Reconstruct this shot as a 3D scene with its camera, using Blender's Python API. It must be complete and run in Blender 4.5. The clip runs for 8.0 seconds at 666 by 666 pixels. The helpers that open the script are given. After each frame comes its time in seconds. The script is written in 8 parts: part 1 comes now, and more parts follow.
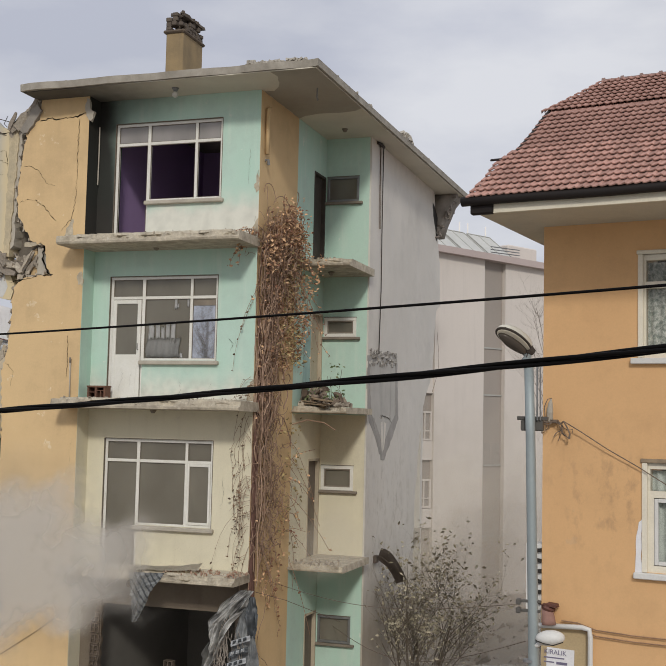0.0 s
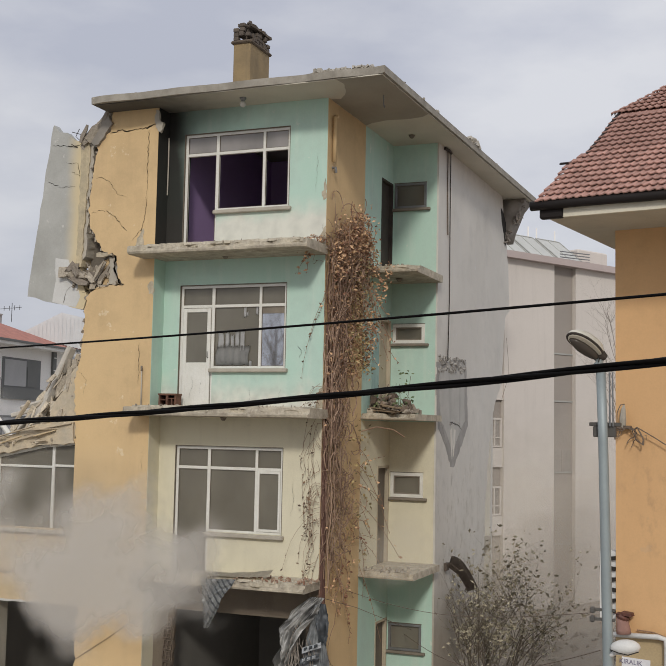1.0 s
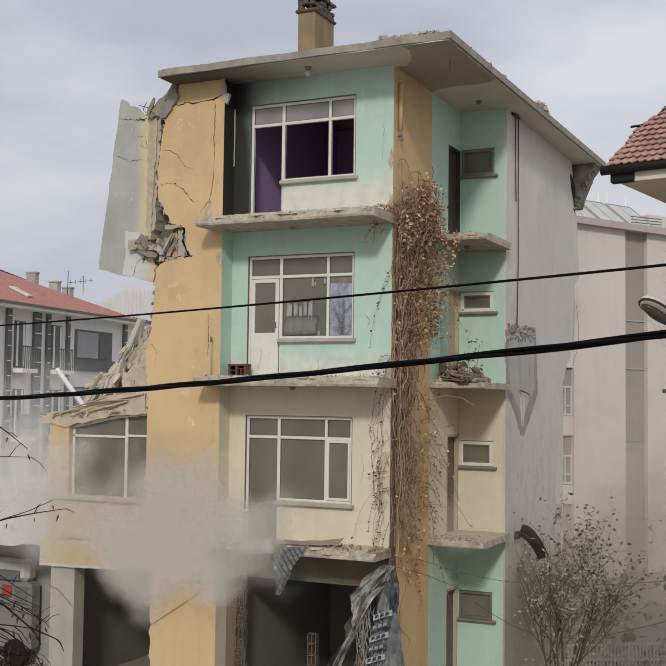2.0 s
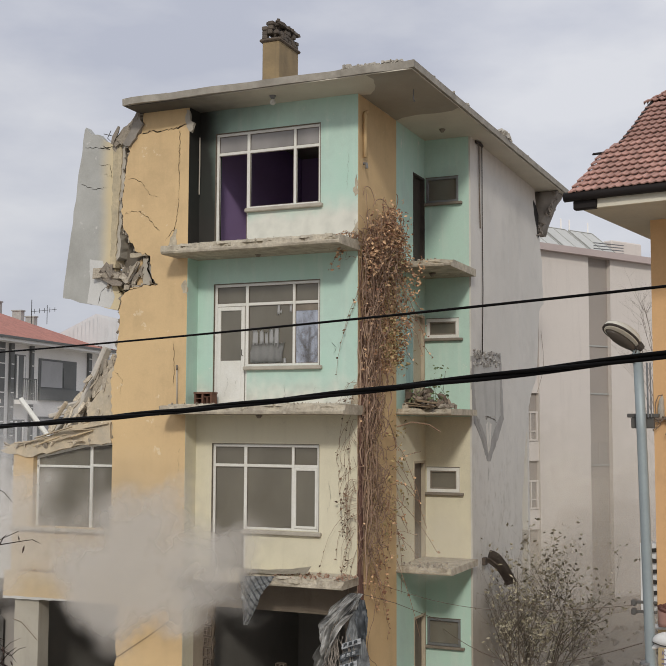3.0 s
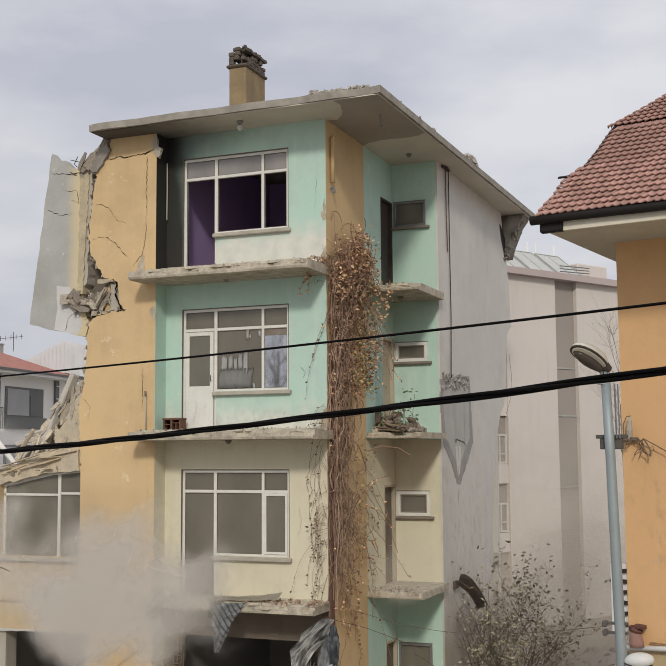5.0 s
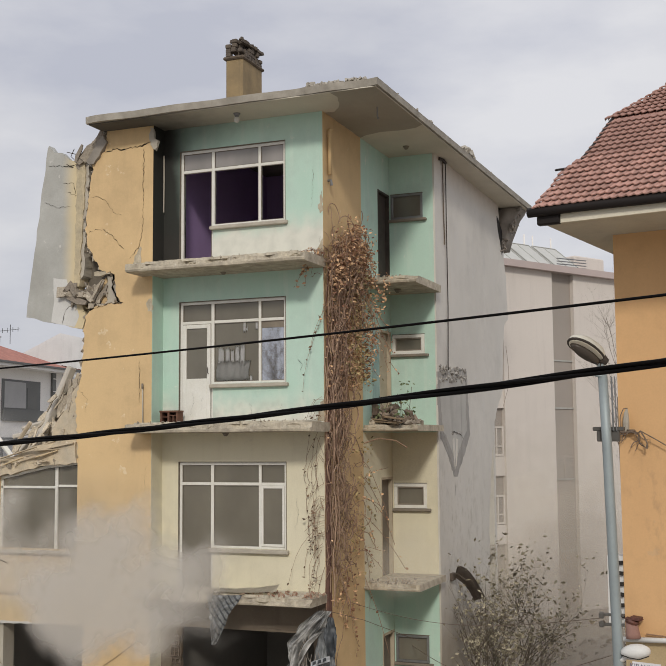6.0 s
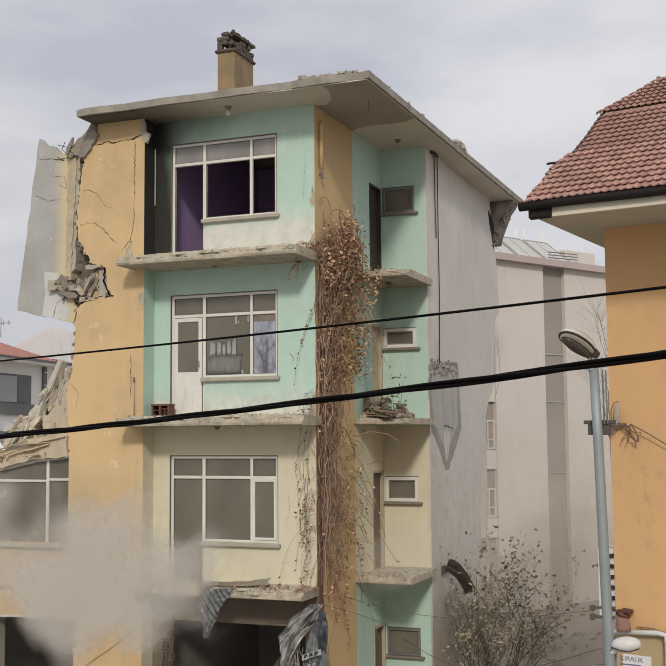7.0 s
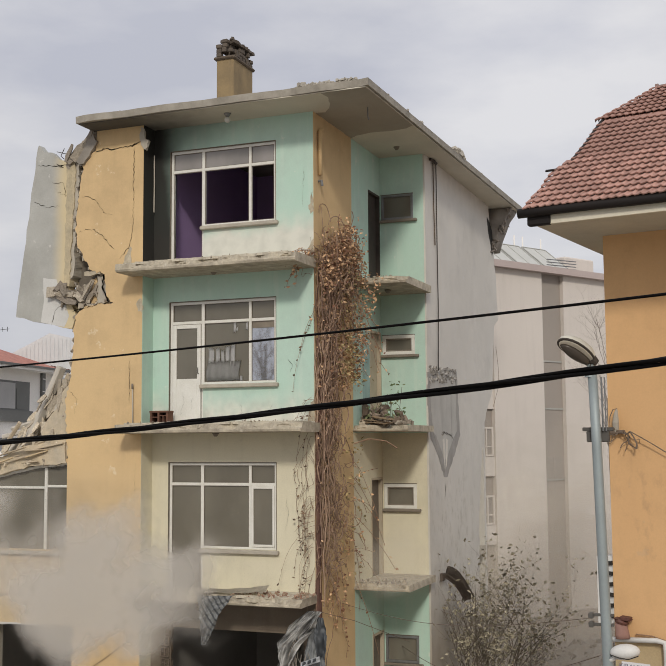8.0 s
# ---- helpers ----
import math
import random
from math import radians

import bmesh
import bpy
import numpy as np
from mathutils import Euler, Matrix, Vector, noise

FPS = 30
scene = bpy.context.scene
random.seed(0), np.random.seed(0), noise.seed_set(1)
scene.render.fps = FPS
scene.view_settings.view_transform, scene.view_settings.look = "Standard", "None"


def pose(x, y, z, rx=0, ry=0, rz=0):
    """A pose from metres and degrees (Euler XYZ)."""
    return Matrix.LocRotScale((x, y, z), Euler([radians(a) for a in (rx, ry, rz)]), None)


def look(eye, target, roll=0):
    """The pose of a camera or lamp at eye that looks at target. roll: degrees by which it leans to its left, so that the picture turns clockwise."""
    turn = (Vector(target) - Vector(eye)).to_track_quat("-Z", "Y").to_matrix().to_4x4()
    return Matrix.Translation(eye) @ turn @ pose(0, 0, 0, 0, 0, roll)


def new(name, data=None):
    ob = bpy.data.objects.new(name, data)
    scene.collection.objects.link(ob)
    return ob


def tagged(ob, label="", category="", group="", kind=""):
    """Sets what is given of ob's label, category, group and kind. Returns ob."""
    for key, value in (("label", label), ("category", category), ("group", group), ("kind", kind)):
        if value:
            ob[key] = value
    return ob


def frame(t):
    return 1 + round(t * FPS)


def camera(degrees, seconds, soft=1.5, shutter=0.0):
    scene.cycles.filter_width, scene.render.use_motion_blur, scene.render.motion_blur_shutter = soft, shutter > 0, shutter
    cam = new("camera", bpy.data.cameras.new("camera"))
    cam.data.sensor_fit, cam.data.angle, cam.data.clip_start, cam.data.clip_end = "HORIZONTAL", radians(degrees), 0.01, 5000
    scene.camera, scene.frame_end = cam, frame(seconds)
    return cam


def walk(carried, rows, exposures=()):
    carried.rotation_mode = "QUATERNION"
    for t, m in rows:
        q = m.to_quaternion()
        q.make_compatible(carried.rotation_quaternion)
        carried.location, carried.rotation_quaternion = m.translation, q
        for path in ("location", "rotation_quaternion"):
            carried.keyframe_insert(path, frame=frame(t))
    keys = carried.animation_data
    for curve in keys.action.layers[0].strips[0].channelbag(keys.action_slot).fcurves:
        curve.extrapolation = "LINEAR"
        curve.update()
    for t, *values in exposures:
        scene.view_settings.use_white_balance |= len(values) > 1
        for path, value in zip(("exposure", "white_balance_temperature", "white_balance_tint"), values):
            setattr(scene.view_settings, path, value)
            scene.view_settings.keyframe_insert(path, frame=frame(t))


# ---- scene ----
# camera: hand-held at an upper window across the street, panning where it stands
cam = camera(33.0, 8.0, 1.0)
EYE = Vector((8.283, -20.069, 6.4))
ROWS = [  # seconds, sway to the side and up in metres, turn in degrees
    (0, 0.000, 0.015, 94.538, -1.283, 18.348),
    (0.5, 0.000, 0.015, 94.745, -1.346, 18.417),
    (0.7, -0.005, 0.012, 94.996, -1.181, 19.634),
    (1, -0.012, 0.008, 94.834, -1.118, 21.831),
    (1.2, -0.015, 0.005, 94.068, -0.731, 23.392),
    (1.5, -0.020, 0.000, 93.403, -0.560, 25.526),
    (1.7, -0.022, -0.001, 93.261, -0.591, 25.519),
    (2.8, -0.033, -0.003, 93.807, -0.529, 23.945),
    (3, -0.035, -0.004, 94.648, -0.221, 23.579),
    (3.5, -0.040, -0.008, 95.546, 0.079, 22.704),
    (4, -0.042, -0.010, 95.678, 0.224, 22.440),
    (4.5, -0.045, -0.012, 95.861, 0.394, 22.242),
    (4.7, -0.046, -0.013, 95.917, 0.425, 22.127),
    (5.8, -0.049, -0.015, 95.680, 0.438, 21.901),
    (6, -0.050, -0.016, 95.531, 0.453, 21.864),
    (6.5, -0.052, -0.017, 95.260, 0.476, 21.739),
    (7, -0.053, -0.018, 95.203, 0.468, 21.426),
    (7.5, -0.054, -0.019, 95.338, 0.456, 21.231),
    (8, -0.056, -0.020, 95.556, 0.417, 21.350),
]
walk(cam, [(t, pose(EYE.x + 0.927 * sx, EYE.y + 0.375 * sx, EYE.z + sz, rx, ry, rz)) for t, sx, sz, rx, ry, rz in ROWS],
     [(0, -0.14, 6420, 10), (0.5, -0.16, 6450, 10), (1.5, -0.18, 6370, 10), (3.0, -0.14, 6410, 10), (4.5, -0.12, 6500, 10), (6.2, -0.10, 6580, 10), (7.5, -0.10, 6650, 10), (8.0, -0.10, 6630, 10)])

# ---- light: overcast sky with a broad soft sun ----
world = bpy.data.worlds.new("sky")
scene.world = world
world.use_nodes = True
wn, wl = world.node_tree.nodes, world.node_tree.links
wn.clear()
w_out = wn.new("ShaderNodeOutputWorld")
w_bg = wn.new("ShaderNodeBackground")
w_sky = wn.new("ShaderNodeTexSky")
w_sky.sky_type = "NISHITA"
w_sky.sun_disc = False
w_sky.sun_elevation, w_sky.sun_rotation = radians(31), radians(160)
w_sky.dust_density = 3.0
w_co = wn.new("ShaderNodeTexCoord")
w_map = wn.new("ShaderNodeMapping")
w_map.inputs["Scale"].default_value = (1.0, 1.0, 2.6)
w_map.inputs["Location"].default_value = (1.28, 0.565, 0.33)
w_n = wn.new("ShaderNodeTexNoise")
w_n.inputs["Scale"].default_value, w_n.inputs["Detail"].default_value = 3.2, 7.0
w_n.inputs["Roughness"].default_value = 0.52
w_r = wn.new("ShaderNodeValToRGB")
w_r.color_ramp.elements[0].position, w_r.color_ramp.elements[0].color = 0.38, (5.8, 5.98, 6.84, 1)
w_r.color_ramp.elements[1].position, w_r.color_ramp.elements[1].color = 0.63, (8.25, 8.25, 8.55, 1)
w_mix = wn.new("ShaderNodeMix")
w_mix.data_type = "RGBA"
w_mix.inputs["Factor"].default_value = 0.9
wl.new(w_co.outputs["Generated"], w_map.inputs["Vector"])
wl.new(w_map.outputs["Vector"], w_n.inputs["Vector"])
wl.new(w_n.outputs["Fac"], w_r.inputs["Fac"])
wl.new(w_sky.outputs["Color"], w_mix.inputs["A"])
wl.new(w_r.outputs["Color"], w_mix.inputs["B"])
w_sep = wn.new("ShaderNodeSeparateXYZ")
w_el = wn.new("ShaderNodeMapRange")  # an overcast sky is brightest overhead
w_el.inputs["From Min"].default_value, w_el.inputs["From Max"].default_value = 0.0, 1.0
w_el.inputs["To Min"].default_value, w_el.inputs["To Max"].default_value = 0.93, 1.38
w_mul = wn.new("ShaderNodeVectorMath")
w_mul.operation = "SCALE"
wl.new(w_co.outputs["Generated"], w_sep.inputs["Vector"])
w_pow = wn.new("ShaderNodeMath")
w_pow.operation, w_pow.inputs[1].default_value = "POWER", 2.0
w_pow.use_clamp = True
wl.new(w_sep.outputs["Z"], w_pow.inputs[0])
wl.new(w_pow.outputs["Value"], w_el.inputs["Value"])
wl.new(w_mix.outputs["Result"], w_mul.inputs[0])
wl.new(w_el.outputs["Result"], w_mul.inputs["Scale"])
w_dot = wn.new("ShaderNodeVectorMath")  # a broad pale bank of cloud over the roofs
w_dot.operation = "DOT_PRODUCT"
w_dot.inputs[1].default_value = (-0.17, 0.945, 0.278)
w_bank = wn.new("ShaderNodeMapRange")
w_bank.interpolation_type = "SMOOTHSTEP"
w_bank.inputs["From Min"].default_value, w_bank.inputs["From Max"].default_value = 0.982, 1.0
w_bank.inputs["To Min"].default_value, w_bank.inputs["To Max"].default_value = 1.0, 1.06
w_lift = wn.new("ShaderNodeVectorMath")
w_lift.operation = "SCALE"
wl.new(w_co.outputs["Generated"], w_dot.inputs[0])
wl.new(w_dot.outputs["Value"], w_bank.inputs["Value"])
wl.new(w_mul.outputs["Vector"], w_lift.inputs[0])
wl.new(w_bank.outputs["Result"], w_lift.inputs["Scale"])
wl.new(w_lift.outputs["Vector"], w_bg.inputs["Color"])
w_bg.inputs["Strength"].default_value = 0.1
wl.new(w_bg.outputs["Background"], w_out.inputs["Surface"])
sun_data = bpy.data.lights.new("sun", "SUN")
sun_data.energy, sun_data.angle, sun_data.color = 1.8, radians(7), (1.0, 0.935, 0.83)
sun = new("sun", sun_data)
sun.matrix_world = look((11, -30, 24.0), (0, 0, 5))

# ---- helpers for meshes ----
def thing(name, at, label, category, group="", kind=""):
    ob = new(name)
    ob.location = at
    ob.empty_display_size = 0.2
    return tagged(ob, label, category, group, kind)


def part(name, bm, material, parent=None, label="", smooth=False):
    me = bpy.data.meshes.new(name)
    bm.normal_update()
    bm.to_mesh(me)
    bm.free()
    return part_of(name, me, material, parent, label, smooth)


def part_of(name, me, material, parent=None, label="", smooth=False):
    if material and not me.materials:
        me.materials.append(material)
    if smooth:
        me.polygons.foreach_set("use_smooth", [True] * len(me.polygons))
    ob = new(name, me)
    if parent:
        ob.parent = parent
        if parent.type == "EMPTY":
            ob.matrix_parent_inverse = Matrix.Translation(parent.location).inverted()
    return tagged(ob, label)


def box(bm, x0, x1, y0, y1, z0, z1, m=None, bevel=0.0):
    vs = [bm.verts.new((x, y, z)) for z in (z0, z1) for y in (y0, y1) for x in (x0, x1)]
    fs = [bm.faces.new([vs[i] for i in q]) for q in ((0, 2, 3, 1), (4, 5, 7, 6), (0, 1, 5, 4), (2, 6, 7, 3), (0, 4, 6, 2), (1, 3, 7, 5))]
    if bevel:
        es = list({e for f in fs for e in f.edges})
        made = bmesh.ops.bevel(bm, geom=es, offset=bevel, segments=1, affect="EDGES")
        vs = list({v for f in made["faces"] for v in f.verts} | {v for v in vs if v.is_valid})
    if m is not None:
        for v in vs:
            v.co = m @ v.co
    return vs


def boxes(*rows, m=None, bevel=0.0):
    bm = bmesh.new()
    for q in rows:
        box(bm, *q, m=m, bevel=bevel)
    return bm


def cells(xs, ys, zs, solid, m=None):
    """A wall made of a grid of blocks; only the faces that bound the open are made."""
    bm = bmesh.new()
    nx, ny, nz = len(xs) - 1, len(ys) - 1, len(zs) - 1
    made = {}

    def vert(i, j, k):
        if (i, j, k) not in made:
            co = Vector((xs[i], ys[j], zs[k]))
            made[i, j, k] = bm.verts.new(m @ co if m else co)
        return made[i, j, k]

    full = {(i, j, k) for i in range(nx) for j in range(ny) for k in range(nz)
            if solid((xs[i] + xs[i + 1]) / 2, (ys[j] + ys[j + 1]) / 2, (zs[k] + zs[k + 1]) / 2)}
    for i, j, k in full:
        for d, quad in (((-1, 0, 0), ((0, 0, 0), (0, 0, 1), (0, 1, 1), (0, 1, 0))), ((1, 0, 0), ((1, 0, 0), (1, 1, 0), (1, 1, 1), (1, 0, 1))),
                        ((0, -1, 0), ((0, 0, 0), (1, 0, 0), (1, 0, 1), (0, 0, 1))), ((0, 1, 0), ((0, 1, 0), (0, 1, 1), (1, 1, 1), (1, 1, 0))),
                        ((0, 0, -1), ((0, 0, 0), (0, 1, 0), (1, 1, 0), (1, 0, 0))), ((0, 0, 1), ((0, 0, 1), (1, 0, 1), (1, 1, 1), (0, 1, 1)))):
            if (i + d[0], j + d[1], k + d[2]) not in full:
                bm.faces.new([vert(i + a, j + b, k + c) for a, b, c in quad])
    return bm


def wall_with(axis, a0, a1, b0, b1, z0, z1, holes, m=None):
    """A wall along x (axis "x": a is x, b is y) or along y (a is y, b is x) with rectangular holes (a0, a1, z0, z1)."""
    sa = sorted({a0, a1} | {v for h in holes for v in h[:2] if a0 < v < a1})
    sz = sorted({z0, z1} | {v for h in holes for v in h[2:] if z0 < v < z1})

    def solid_at(a, z):
        return not any(h[0] < a < h[1] and h[2] < z < h[3] for h in holes)

    if axis == "x":
        return cells(sa, [b0, b1], sz, lambda x, y, z: solid_at(x, z), m)
    return cells([b0, b1], sa, sz, lambda x, y, z: solid_at(y, z), m)


def rough_line(pts, step, amp, seed, closed=False):
    """Splits a line into short pieces and pushes the new corners about, for broken edges."""
    rnd = random.Random(seed)
    out = []
    pts = [Vector(p) for p in pts]
    ends = list(zip(pts, pts[1:] + ([pts[0]] if closed else [])))
    for a, b in ends if closed else ends[:len(pts) - 1]:
        n = max(1, round((b - a).length / step))
        for k in range(n):
            p = a.lerp(b, k / n)
            if k:
                p += Vector([rnd.uniform(-amp, amp) for _ in p])
            out.append(p)
    if not closed:
        out.append(pts[-1])
    return out


def plate(pts, axis, c0, c1, fray=0.0, seed=1):
    """A plate from an outline in the plane across axis ("x": y, z; "y": x, z; "z": x, y), from c0 to c1 along it. fray loosens the back outline."""
    rnd = random.Random(seed)
    bm = bmesh.new()

    def co(p, c):
        u, v = p
        return {"x": (c, u, v), "y": (u, c, v), "z": (u, v, c)}[axis]

    f = [bm.verts.new(co(p, c0)) for p in pts]
    b = [bm.verts.new(co((p[0] + rnd.uniform(-fray, fray), p[1] + rnd.uniform(-fray, fray)), c1)) for p in pts]
    bm.faces.new(f)
    bm.faces.new(b[::-1])
    for i in range(len(pts)):
        j = (i + 1) % len(pts)
        bm.faces.new((f[j], f[i], b[i], b[j]))
    bmesh.ops.recalc_face_normals(bm, faces=bm.faces)
    bmesh.ops.triangulate(bm, faces=[q for q in bm.faces if len(q.verts) > 4])
    return bm


def broken_slab(x0, x1, y0, y1, z0, z1, seed, front=0.05, step=0.05, drop=0.03):
    """A concrete slab whose lower face is whole and whose upper lip has broken off in places along the front edge (y0)."""
    rnd = random.Random(seed)
    bm = bmesh.new()
    n = max(2, round((x1 - x0) / step))
    rings = []
    for i in range(n + 1):
        x = x0 + (x1 - x0) * i / n
        wob = noise.noise((x * 0.9, seed, 0)) * front + noise.noise((x * 6.0, seed, 2)) * 0.014
        top = z1 + noise.noise((x * 1.7, seed, 5)) * drop + noise.noise((x * 9.0, seed, 6)) * 0.012
        lip = min(1.0, max(0.0, noise.noise((x * 1.9, seed, 11)) * 3.0 + 0.45))
        chip = lip * (0.15 + 0.09 * noise.noise((x * 6.0, seed, 13))) + rnd.uniform(0.0, 0.02)
        h = top - z0
        cut = z0 + h * (0.48 + 0.34 * noise.noise((x * 2.6, seed, 17))) + rnd.uniform(-0.012, 0.012)
        under = 0.12 * max(0.0, noise.noise((x * 2.7, seed, 23)))
        prof = [(y1, z0), (y0 + 0.05, z0), (y0 + 0.012 + wob * 0.5, z0 + 0.012), (y0 + wob, z0 + 0.3 * h), (y0 + wob + rnd.uniform(0, 0.008), cut - 0.012), (y0 + wob + chip * 0.7 + under, cut + 0.004),
                (y0 + wob + chip + rnd.uniform(-0.01, 0.01), min(top - 0.012, cut + 0.03)), (y0 + wob + chip + 0.015, top - 0.008), (y0 + wob + chip + 0.06, top), (y1, z1)]
        rings.append([bm.verts.new((x, y, z)) for y, z in prof])
    m = len(rings[0])
    for a, b in zip(rings, rings[1:]):
        for k in range(m):
            bm.faces.new((a[k], a[(k + 1) % m], b[(k + 1) % m], b[k]))
    bm.faces.new(rings[0])
    bm.faces.new(rings[-1][::-1])
    bmesh.ops.recalc_face_normals(bm, faces=bm.faces)
    return bm


def tube(bm, pts, radii, seg=6):
    pts = [Vector(p) for p in pts]
    if not isinstance(radii, (list, tuple)):
        radii = [radii] * len(pts)
    rings = []
    side = None
    for i, p in enumerate(pts):
        d = (pts[min(i + 1, len(pts) - 1)] - pts[max(i - 1, 0)]).normalized()
        if side is None:
            side = d.orthogonal().normalized()
        side = (side - d * side.dot(d)).normalized()
        up = d.cross(side)
        rings.append([bm.verts.new(p + (side * math.cos(6.2832 * k / seg) + up * math.sin(6.2832 * k / seg)) * radii[i]) for k in range(seg)])
    for a, b in zip(rings, rings[1:]):
        for k in range(seg):
            bm.faces.new((a[k], a[(k + 1) % seg], b[(k + 1) % seg], b[k]))
    bm.faces.new(rings[0][::-1])
    bm.faces.new(rings[-1])
    return bm


def chunk(bm, at, size, rnd, flat=0.6):
    """An angular lump of rubble."""
    r = Euler([rnd.uniform(0, 6.28) for _ in range(3)]).to_matrix()
    s = Vector((size * rnd.uniform(0.6, 1.3), size * rnd.uniform(0.5, 1.0), size * flat * rnd.uniform(0.4, 1.0)))
    vs = []
    for z in (-1, 1):
        for x, y in ((-1, -1), (1, -1), (1, 1), (-1, 1)):
            c = Vector((x * s.x, y * s.y, z * s.z)) * 0.5
            c *= rnd.uniform(0.65, 1.15)
            vs.append(bm.verts.new(Vector(at) + r @ c))
    for q in ((0, 3, 2, 1), (4, 5, 6, 7), (0, 1, 5, 4), (1, 2, 6, 5), (2, 3, 7, 6), (3, 0, 4, 7)):
        bm.faces.new([vs[i] for i in q])


def shard(bm, a, b, wide, thick, rnd):
    """A long broken splinter of concrete or plaster from a to b, tapering and skewed."""
    a, b = Vector(a), Vector(b)
    d = (b - a).normalized()
    side = d.cross(Vector((rnd.uniform(-0.4, 0.4), 1, rnd.uniform(-0.4, 0.4)))).normalized()
    up = d.cross(side)
    rings = []
    for t, w in ((0, rnd.uniform(0.5, 1.0)), (0.35, 1.0), (0.75, rnd.uniform(0.6, 0.95)), (1, rnd.uniform(0.1, 0.5))):
        c = a.lerp(b, t) + side * rnd.uniform(-0.12, 0.12) * wide
        rings.append([bm.verts.new(c + side * wide * w * x * rnd.uniform(0.4, 0.6) + up * thick * z * 0.5) for x, z in ((-1, -1), (1, -1), (1, 1), (-1, 1))])
    for p, q in zip(rings, rings[1:]):
        for k in range(4):
            bm.faces.new((p[k], p[(k + 1) % 4], q[(k + 1) % 4], q[k]))
    bm.faces.new(rings[0][::-1])
    bm.faces.new(rings[-1])


def crack(pts, axis, level, width, seed):
    """A crack as a thin dark gap along a line on a wall."""
    rnd = random.Random(seed)
    line = rough_line(pts, 0.05, 0.022, seed)
    bm = bmesh.new()
    rows_ = []
    for i, p in enumerate(line):
        w = width * rnd.uniform(0.12, 0.95) * (0.25 if i in (0, len(line) - 1) else 1)
        d = (line[min(i + 1, len(line) - 1)] - line[max(i - 1, 0)]).normalized()
        nrm = Vector((-d.y, d.x)) * w / 2
        rows_.append([bm.verts.new({"y": (q.x, level, q.y), "x": (level, q.x, q.y)}[axis]) for q in (p - nrm, p + nrm)])
    for a, b in zip(rows_, rows_[1:]):
        bm.faces.new((a[0], b[0], b[1], a[1]))
    bmesh.ops.solidify(bm, geom=bm.faces[:], thickness=0.004)
    return bm


